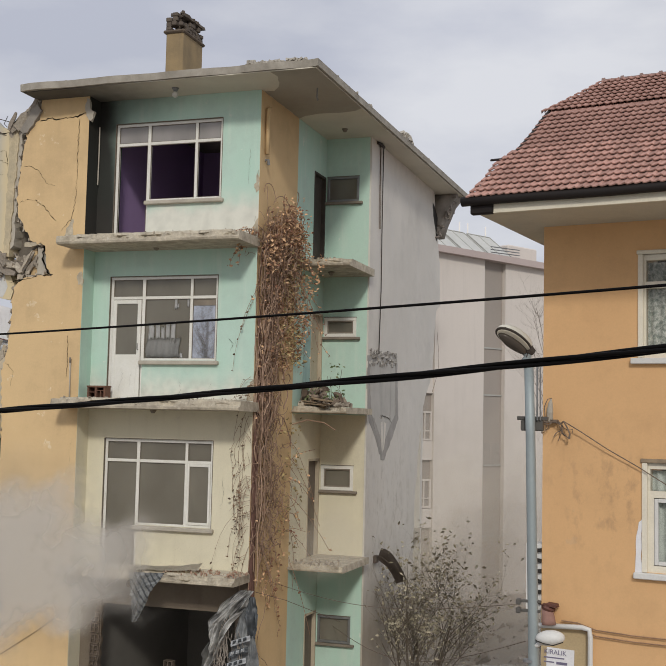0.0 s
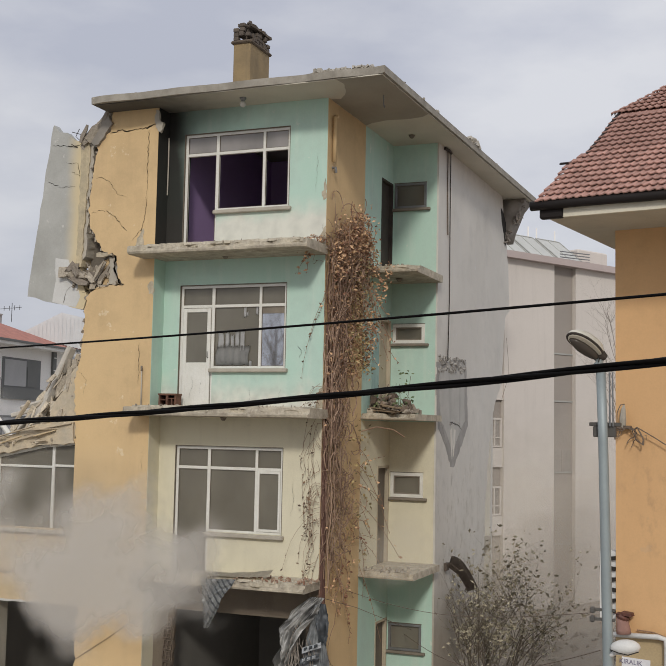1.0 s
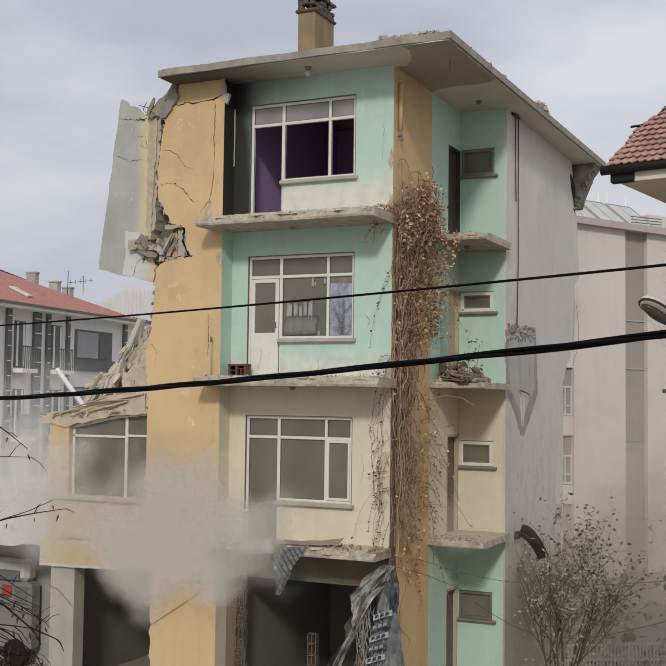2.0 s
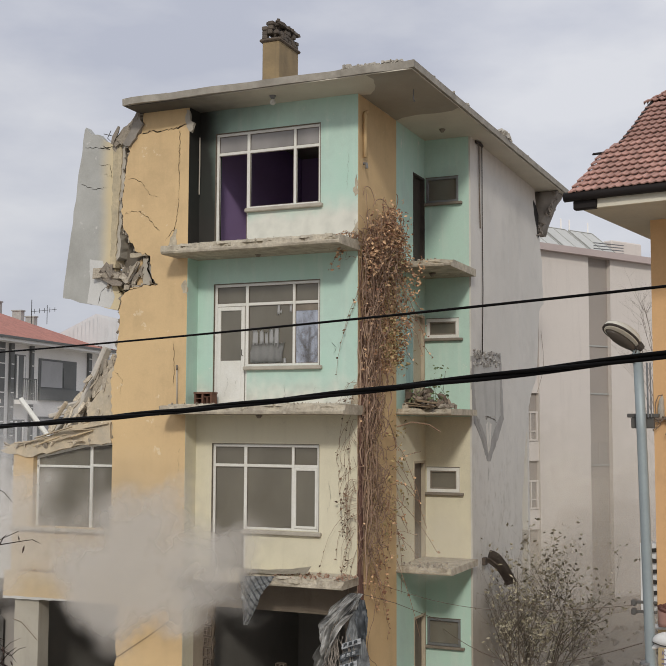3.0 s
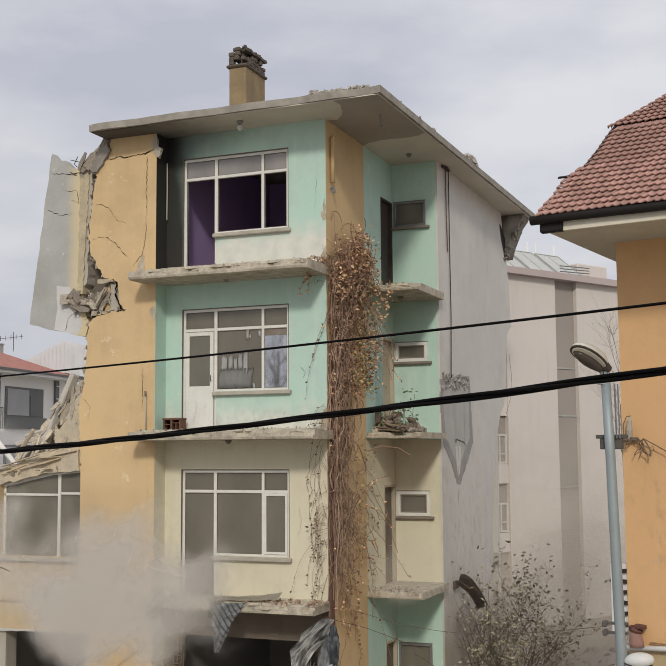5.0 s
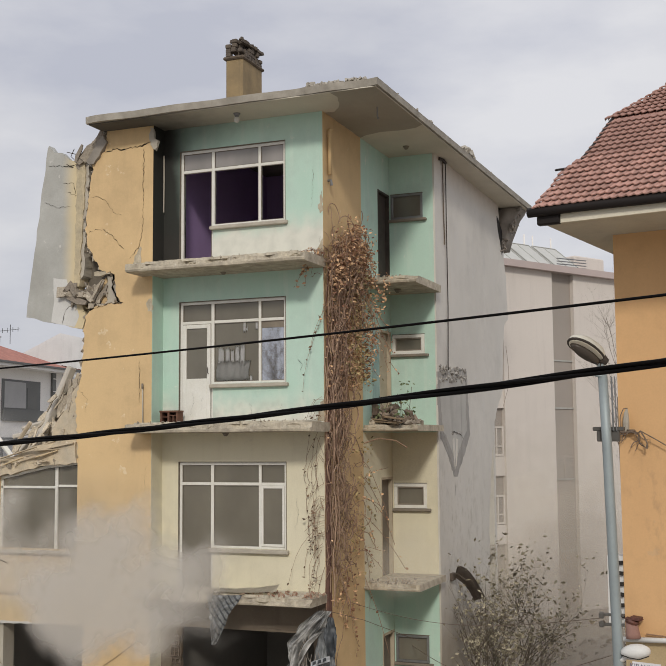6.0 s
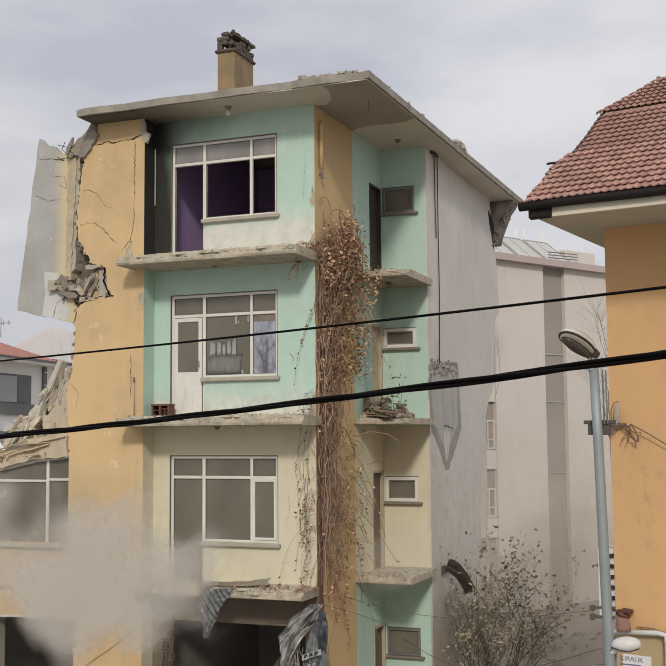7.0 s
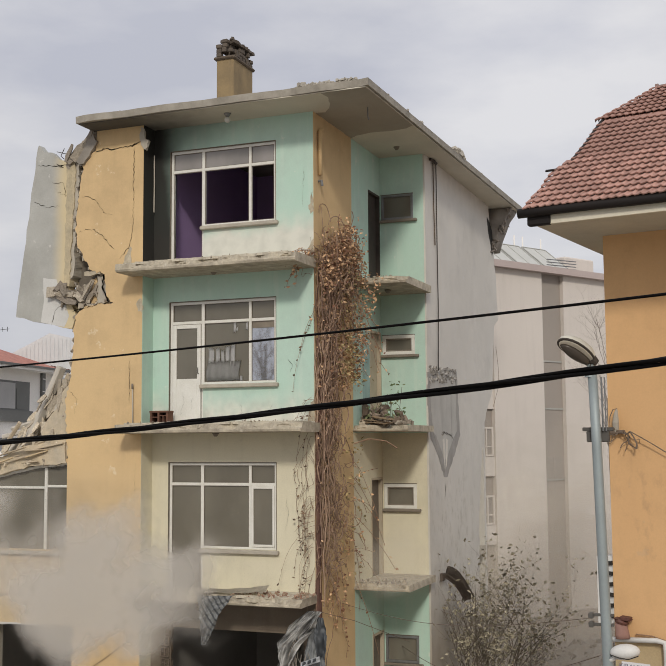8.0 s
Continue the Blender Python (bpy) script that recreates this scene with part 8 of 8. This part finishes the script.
for a, b in zip(g, g[1:]):
    for k in range(4):
        bm.faces.new((a[k], a[k + 1], b[k + 1], b[k]))
bmesh.ops.solidify(bm, geom=bm.faces[:], thickness=0.015)
part("reflector", bm, RUSTED_DISH, DISH, smooth=True)
part("arm", tube(bmesh.new(), [(1.08, 4.9, 3.35), (1.2, 4.92, 3.4), (1.4, 4.95, 3.25)], 0.025, 6), RUSTED_DISH, DISH)
part("mount", boxes((1.08, 1.16, 4.75, 4.95, 3.25, 3.42), bevel=0.01), RUSTED_DISH, DISH)

# ---- yard behind: rubble, fence ----
r_ = random.Random(3)
bm = bmesh.new()
for _ in range(900):
    x, y = r_.uniform(1.4, 6.5), r_.uniform(7.5, 15.5)
    h = 1.1 * math.exp(-((x - 3.6) / 1.6) ** 2 - ((y - 11.5) / 2.5) ** 2)
    chunk(bm, (x, y, h * r_.uniform(0.4, 1.0)), r_.uniform(0.07, 0.34), r_, 0.5)
tagged(part("yard_rubble", bm, YARD), "heap of broken bricks and concrete in the yard", "rubble", kind="stuff")
bm = bmesh.new()
n_ = 28
g = [[bm.verts.new((0.6 + 7.0 * i / n_, 6.8 + 9.5 * j / n_, 0.01 + 1.0 * math.exp(-((0.6 + 7.0 * i / n_ - 3.6) / 1.6) ** 2 - ((6.8 + 9.5 * j / n_ - 11.5) / 2.5) ** 2) + 0.05 * noise.noise((i * 0.7, j * 0.7, 0)))) for j in range(n_ + 1)] for i in range(n_ + 1)]
for i in range(n_):
    for j in range(n_):
        bm.faces.new((g[i][j], g[i + 1][j], g[i + 1][j + 1], g[i][j + 1]))
tagged(part("earth_heap", bm, GROUND), "earth and dust heap under the rubble", "heap", kind="stuff")
FENCE = thing("picket_fence", (2.6, 7.2, 0.0), "low white picket fence in the yard", "fence")
for i in range(30):
    x, y = 1.5 + 0.075 * i, 6.6 + 0.045 * i
    part("picket", boxes((x, x + 0.035, y, y + 0.02, 0.0, 0.62 + 0.02 * math.sin(i)), bevel=0.004), PLASTIC_WHITE, FENCE)
for z in (0.2, 0.55):
    m = Matrix.Translation((1.5, 6.63, z)) @ Matrix.Rotation(math.atan2(0.045, 0.075), 4, "Z")
    part("rail", boxes((0, 2.62, 0.0, 0.02, 0, 0.05), m=m), PLASTIC_WHITE, FENCE)

# ---- rear building ----
REAR_GLASS = material("dull_rear_glass", (0.29, 0.265, 0.24), (0.33, 0.30, 0.27), rough=0.4, scale=1.5, bump=0.0)
for z in (7.49, 5.03, 2.57, 9.15):
    part("band", boxes((2.23, 3.36, 0.12, 0.15, z - 0.025, z + 0.025), m=RA), PANEL, REARB)
for z, h in ((5.06, 0.75),):
    xs = ((2.30, 2.34), (2.78, 2.82), (3.26, 3.30))
    win = part("window", boxes(*[(a, b, 0.125, 0.15, z, z + h) for a, b in xs], (2.34, 3.26, 0.128, 0.148, z + h, z + h + 0.04), (2.34, 3.26, 0.128, 0.148, z + 0.42, z + 0.45), m=RA), material("dusty_window_bar", (0.44, 0.395, 0.355), scale=1.0, bump=0.0), REARB)
    for a, b in ((2.34, 2.78), (2.82, 3.26)):
        part("pane", boxes((a, b, 0.135, 0.14, z, z + h), m=RA), REAR_GLASS, win)
for z0, z1 in ((5.88, 6.85), (3.65, 4.6), (8.1, 9.0)):
    win = part("window", boxes((-0.95, -0.88, 0.06, 0.14, z0, z1), (-0.35, -0.28, 0.06, 0.14, z0, z1), (-0.88, -0.35, 0.06, 0.14, z1 - 0.06, z1), (-0.88, -0.35, 0.06, 0.14, z0, z0 + 0.06), (-0.64, -0.59, 0.06, 0.14, z0 + 0.06, z1 - 0.06),
                               (-0.88, -0.35, 0.06, 0.14, z0 + 0.3, z0 + 0.34), m=RA), REAR, REARB)
    part("pane", boxes((-0.88, -0.35, 0.10, 0.105, z0 + 0.06, z1 - 0.06), m=RA), REAR_GLASS, win)
    part("spandrel", boxes((-1.0, -0.25, 0.05, 0.15, z0 - 0.65, z0 - 0.02), m=RA), REAR, REARB)
part("plinth", boxes((-6.0, 14, -0.12, -0.01, 0.0, 0.5), m=RA), REAR_STRIP, REARB)
for i in range(3):
    SOLAR = thing("solar_collector", tuple(RA @ Vector((0.8 + 1.5 * i, 1.2, 12.45))), "tilted glazed solar collector on the flat roof", "solar panel", "solar collectors")
    m = RA @ Matrix.Translation((0.3 + 1.45 * i, 0.6, 12.50)) @ Matrix.Rotation(radians(38), 4, "X")
    part("panel", boxes((0, 1.25, 0, 1.5, 0, 0.08), m=m, bevel=0.01), COLLECTOR, SOLAR)
    part("panel_frame", boxes((-0.04, 0.0, 0, 1.5, -0.02, 0.10), (1.25, 1.29, 0, 1.5, -0.02, 0.10), (0.0, 1.25, 1.5, 1.54, -0.02, 0.10), (0.0, 1.25, -0.04, 0.0, -0.02, 0.10), (0.60, 0.64, 0, 1.5, 0.08, 0.095), m=m), PANEL, SOLAR)
    for x in (0.4, 1.4):
        part("stand", tube(bmesh.new(), [RA @ Vector((x + 1.45 * i, 1.8, 12.45)), RA @ Vector((x + 1.45 * i, 1.8, 13.9))], 0.03, 6), FAR_WHITE, SOLAR)
for i in range(5):
    part("roof_rail", tube(bmesh.new(), [RA @ Vector((3.0, 0.4, 12.45 + 0.1 * i)), RA @ Vector((4.6, 0.4, 12.5 + 0.1 * i))], 0.02, 5), STEEL, REARB)
part("roof_tank", boxes((4.7, 6.4, 1.0, 2.2, 12.45, 13.2), m=RA, bevel=0.05), REAR, REARB)

# ---- left building ----
def strip(a0, a1, z0=3.0, z1=9.95):
    part("cladding", boxes((a0, a1, -0.12, -0.005, z0, z1), m=LA), FAR_DARK, LEFTB)
    z = z0 + 0.35
    while z < z1:
        part("joint", boxes((a0 + 0.04, a1 - 0.04, -0.135, -0.121, z, z + 0.045), m=LA), FAR_WHITE, LEFTB)
        z += 0.62


for a0, a1 in ((0.85, 1.2), (3.0, 3.6), (4.1, 4.4), (5.9, 6.15), (11.65, 12.0), (-3.5, -3.0)):
    strip(a0, a1)
for a0, a1, z0 in ((1.55, 2.35, 7.45), (4.6, 5.5, 7.45), (1.55, 2.35, 4.6), (4.6, 5.5, 4.6)):
    door = part("balcony_door", boxes((a0, a1, -0.06, -0.005, z0, z0 + 1.95), m=LA), FAR_DARK, LEFTB)
    for x in (a0 + 0.12, a1 - 0.18):
        part("drape", boxes((x - 0.02, x + 0.12, -0.075, -0.061, z0 + 0.05, z0 + 1.9), m=LA), FAR_WHITE, door)
    part("balcony_slab", boxes((a0 - 0.15, a1 + 0.25, -0.55, -0.006, z0 - 0.22, z0 - 0.05), m=LA), FAR_WHITE, LEFTB)
    rail = part("railing", boxes((a0 - 0.1, a1 + 0.2, -0.53, -0.49, z0 + 0.85, z0 + 0.90), m=LA), FAR_DARK, LEFTB)
    for k in range(8):
        x = a0 - 0.1 + (a1 - a0 + 0.28) * k / 7
        part("baluster", boxes((x, x + 0.03, -0.52, -0.49, z0 - 0.05, z0 + 0.85), m=LA), FAR_DARK, rail)
for z0, z1 in ((7.55, 9.35), (4.6, 6.7)):
    part("loggia", boxes((6.75, 10.5, -0.03, -0.004, z0, z1), m=LA), FAR_DARK, LEFTB)
    part("loggia_back", boxes((6.95, 9.0, -0.05, -0.031, z0 + 0.5, z1 - 0.1), m=LA), material("loggia_render", (0.50, 0.50, 0.50), scale=0.6), LEFTB)
    part("loggia_door", boxes((9.15, 9.9, -0.05, -0.031, z0 + 0.5, z1 - 0.35), m=LA), FAR_DARK, LEFTB)
    part("loggia_parapet", boxes((6.75, 10.7, -0.12, -0.006, z0 - 0.1, z0 + 0.42), m=LA), FAR_DARK, LEFTB)
part("eave", boxes((-12, 13.3, -0.75, -0.006, 9.86, 10.0), m=LA), FAR_WHITE, LEFTB)
part("gutter", boxes((-12, 13.3, -0.83, -0.72, 9.98, 10.08), m=LA), FAR_DARK, LEFTB)
part("small_window", boxes((-0.5, 0.1, -0.04, -0.004, 8.3, 8.9), m=LA), FAR_DARK, LEFTB)
for a, y, top in ((9.08, 3.51, 12.30), (11.6, 3.69, 12.10), (13.08, 3.76, 11.93)):
    part("chimney", boxes((a, a + 0.35, y, y + 0.5, 11.0, top - 0.06), (a - 0.04, a + 0.39, y - 0.04, y + 0.54, top - 0.06, top), m=LA), PANEL, LEFTB)
RIDGE_BROWN = material("brown_ridge_tile", (0.16, 0.085, 0.07), (0.11, 0.06, 0.05), scale=3.0)
for i in range(30):
    part("ridge_tile", tube(bmesh.new(), [LA @ Vector((a, 4.5, 12.43 - (a - 5) * 1.4 / 13)) for a in (5 + 13 * i / 30, 5 + 13 * (i + 0.8) / 30)], [0.12, 0.10], 6), RIDGE_BROWN, LEFTB)
for i in range(16):
    part("hip_tile", tube(bmesh.new(), [LA @ Vector((13.4 + 4.6 * u, -0.7 + 5.2 * u, 10.04 + u)) for u in (i / 16, (i + 0.8) / 16)], [0.11, 0.08], 6), RIDGE_BROWN, LEFTB)
part("skylight", boxes((3.13, 3.58, 0.0, 1.05, 0.0, 0.10), m=LA @ Matrix.Translation((0, 0.37, 10.50)) @ Matrix.Rotation(radians(24.8), 4, "X"), bevel=0.02), FAR_WHITE_DULL, LEFTB)
ANT = thing("tv_antenna", tuple(LA @ Vector((5.08, 3.56, 11.9))), "thin roof antenna on a mast", "antenna")
part("mast", tube(bmesh.new(), [(-21.25, 17.77, 10.5), (-21.25, 17.77, 11.3)], 0.013, 5), DARK, ANT)
part("mast", tube(bmesh.new(), [(-21.74, 17.38, 10.5), (-21.74, 17.38, 11.5)], 0.016, 5), DARK, ANT)
part("boom", tube(bmesh.new(), [(-21.75, 17.4, 11.0), (-20.94, 18.0, 11.13)], 0.009, 5), DARK, ANT)
for i in range(5):
    p = Vector((-21.65, 17.45, 11.02)).lerp(Vector((-21.0, 17.95, 11.12)), i / 4)
    part("element", tube(bmesh.new(), [p + Vector((0, 0, -0.1)), p + Vector((0, 0, 0.1))], 0.01, 4), DARK, ANT)
SHED_SHEET = material("weathered_white_sheet", (0.70, 0.715, 0.72), (0.60, 0.615, 0.62), scale=0.8, streak=0.3, rough=0.6)
SHED = thing("metal_shed", (-27.0, 29.0, 0.0), "white corrugated metal gable behind the roofs", "shed")
SM = Matrix.Translation((-26.62, 28.72, 0)) @ Matrix.Rotation(math.atan2(0.75, 1.0), 4, "Z")
bm = plate([(-3.0, 0.0), (-3.0, 10.4), (0.0, 12.13), (5.0, 11.1), (5.0, 0.0)], "y", 0.0, 0.3)
bmesh.ops.transform(bm, matrix=SM, verts=bm.verts)
for i in range(38):
    x = -2.8 + 0.2 * i
    part("rib", boxes((x, x + 0.06, -0.03, -0.002, 8.0, (12.05 + 0.57 * x if x < 0 else 12.05 - 0.2 * x) - 0.05), m=SM), SHED_SHEET, SHED)
part("gable_wall", bm, SHED_SHEET, SHED)

# ---- dust drifting up from the breach: thin billowing veils ----
def dust(name, at, size, veils, density, seed, colour, label, soft=0.6, grain=0.75):
    mt = bpy.data.materials.new(name)
    mt.use_nodes = True
    n, l = mt.node_tree.nodes, mt.node_tree.links
    n.remove(n["Principled BSDF"])
    front, back = n.new("ShaderNodeBsdfDiffuse"), n.new("ShaderNodeBsdfTranslucent")
    for q in (front, back):
        q.inputs["Color"].default_value = (*colour, 1)
    both = n.new("ShaderNodeMixShader")
    both.inputs["Fac"].default_value = 0.3
    l.new(front.outputs["BSDF"], both.inputs[1])
    l.new(back.outputs["BSDF"], both.inputs[2])
    clear = n.new("ShaderNodeBsdfTransparent")
    veil = n.new("ShaderNodeMixShader")
    l.new(clear.outputs["BSDF"], veil.inputs[1])
    l.new(both.outputs["Shader"], veil.inputs[2])
    l.new(veil.outputs["Shader"], n["Material Output"].inputs["Surface"])
    co = n.new("ShaderNodeTexCoord")
    mp = n.new("ShaderNodeMapping")
    mp.inputs["Scale"].default_value = (1 / size[0], 0.0, 1 / size[2])
    l.new(co.outputs["Object"], mp.inputs["Vector"])
    ln = n.new("ShaderNodeVectorMath")
    ln.operation = "LENGTH"
    l.new(mp.outputs["Vector"], ln.inputs[0])
    q = n.new("ShaderNodeTexNoise")
    q.inputs["Scale"].default_value, q.inputs["Detail"].default_value, q.inputs["Roughness"].default_value = grain, 3.0, 0.45
    l.new(co.outputs["Object"], q.inputs["Vector"])
    a = n.new("ShaderNodeMath")
    a.operation = "MULTIPLY_ADD"
    a.inputs[1].default_value = 2.6
    l.new(q.outputs["Fac"], a.inputs[0])
    b = n.new("ShaderNodeMath")
    b.operation = "SUBTRACT"
    b.inputs[0].default_value = -0.28
    l.new(ln.outputs["Value"], b.inputs[1])
    l.new(b.outputs["Value"], a.inputs[2])
    mr = n.new("ShaderNodeMapRange")
    mr.interpolation_type = "SMOOTHERSTEP"
    mr.inputs["From Min"].default_value, mr.inputs["From Max"].default_value = 0.0, soft
    mr.inputs["To Max"].default_value = density
    l.new(a.outputs["Value"], mr.inputs["Value"])
    rim = n.new("ShaderNodeMapRange")
    rim.interpolation_type = "SMOOTHSTEP"
    rim.inputs["From Min"].default_value, rim.inputs["From Max"].default_value = 1.38, 0.75
    l.new(ln.outputs["Value"], rim.inputs["Value"])
    fade = n.new("ShaderNodeMath")
    fade.operation = "MULTIPLY"
    l.new(mr.outputs["Result"], fade.inputs[0])
    l.new(rim.outputs["Result"], fade.inputs[1])
    least = n.new("ShaderNodeMath")
    least.inputs[1].default_value = 0.004
    l.new(fade.outputs["Value"], least.inputs[0])
    l.new(least.outputs["Value"], veil.inputs["Fac"])
    bm = bmesh.new()
    for k in range(veils):
        y0 = (k - (veils - 1) / 2) * size[1]
        rings = []
        for i in range(1, 13):
            rr = 1.40 * i / 12
            ring = []
            for j in range(48):
                x, z = rr * size[0] * math.cos(6.28319 * j / 48), rr * size[2] * math.sin(6.28319 * j / 48)
                ring.append(bm.verts.new((x, y0 + 0.06 * noise.noise((x * 0.4, z * 0.4, seed + 7 * k)), max(z, 0.06 - at[2]))))
            rings.append(ring)
        hub = bm.verts.new((0, y0, 0))
        for j in range(48):
            bm.faces.new((hub, rings[0][j], rings[0][(j + 1) % 48]))
            for a_, b_ in zip(rings, rings[1:]):
                bm.faces.new((a_[j], b_[j], b_[(j + 1) % 48], a_[(j + 1) % 48]))
    ob = part(name, bm, mt, smooth=True)
    ob.location = at
    ob.visible_shadow = False
    return tagged(ob, label, "dust", kind="stuff")


DUSTY = (0.575, 0.552, 0.518)
for k in range(3):
    f = 1.10 - 0.10 * k
    dust("dust_cloud", (-3.3 - 0.06 * k, -2.2 - 0.25 * k, 3.88 - 0.03 * k), (2.25 * f, 0.3, 1.55 * f), 1, 0.48, 3 + k, DUSTY, "beige dust cloud rolling up from the broken ground floor", 0.6, 0.8)
dust("dust_drift", (-4.6, -1.8, 4.2), (2.2, 0.3, 1.25), 1, 0.40, 43, DUSTY, "thin edge of the beige dust cloud", 0.9, 0.6)
dust("dust_drift", (-6.6, -1.6, 4.3), (2.2, 0.3, 1.5), 1, 0.55, 47, (0.62, 0.60, 0.565), "pale drift of dust below the broken window", 0.9, 0.6)
dust("dust_plume", (-7.6, -1.4, 5.05), (1.9, 0.3, 1.1), 1, 0.56, 15, (0.70, 0.69, 0.665), "pale dust plume drifting past the torn storey", 0.7, 0.55)
dust("dust_haze", (1.6, 12.0, 3.2), (4.5, 3.0, 4.4), 1, 0.245, 9, (0.60, 0.55, 0.47), "thin grey dust haze between the houses", 0.6, 0.3)
for k, (y, z, w, h) in enumerate(((6.4, 1.9, 3.0, 2.3), (7.6, 2.6, 3.2, 2.4), (9.2, 3.2, 3.4, 2.6))):
    dust("yard_haze", (2.9, y, z), (w, 0.3, h), 1, 0.245, 23 + k, (0.86, 0.79, 0.66), "beige dust haze drifting behind the shrub", 0.5, 0.35)
dust("loggia_haze", (1.2, 1.5, 4.15), (1.15, 0.3, 0.85), 1, 0.28, 53, (0.66, 0.62, 0.54), "thin dust haze drifting before the loggia", 0.8, 0.5)
dust("street_haze", (-13.5, 5.0, 4.4), (5.5, 1.0, 3.2), 1, 0.42, 31, (0.85, 0.85, 0.85), "thin pale haze in front of the white building", 0.8, 0.25)

# ---- roof tiles: single ones up to the bend, the higher rows joined ----
def tile_pose(base, x, y, sunk=0.0):
    return base @ Matrix.Translation((x + random.uniform(-0.003, 0.003), y + random.uniform(-0.004, 0.004), 0.010 - sunk)) @ Matrix.Rotation(random.uniform(-0.012, 0.012), 4, "Z") @ Matrix.Rotation(random.uniform(-0.012, 0.02), 4, "X")


def row_places(edge):
    """Columns on one grid, so that rolls run straight up the slope; the first tile is cut to the edge."""
    first = math.ceil((edge + 0.03) / WIDE)
    return [(edge, 0.006)] + [((first + c) * WIDE, 0.0) for c in range(33)]


for row in range(9):
    for x, sunk in row_places(verge_at(row * PITCH) - 0.02 + random.choice((-0.03, 0, 0, 0.02))):
        o = part_of("tile", TILE_ME, TILE, ROOF)
        o.matrix_basis = tile_pose(LOW, x, row * PITCH, sunk)
rest = bmesh.new()
for base, rows_ in ((LOW, range(9, 17)), (HIGH, range(0, 8))):
    for row in rows_:
        for x, sunk in row_places(verge_at(row * PITCH) if base is LOW else hip_at(row * PITCH)):
            k = len(rest.verts)
            rest.from_mesh(TILE_ME)
            rest.verts.ensure_lookup_table()
            m = tile_pose(base, x, row * PITCH + (0.0 if base is LOW else 0.03), sunk)
            for v in rest.verts[k:]:
                v.co = m @ v.co
tagged(part("upper_tiles", rest, TILE, ROOF), kind="stuff")
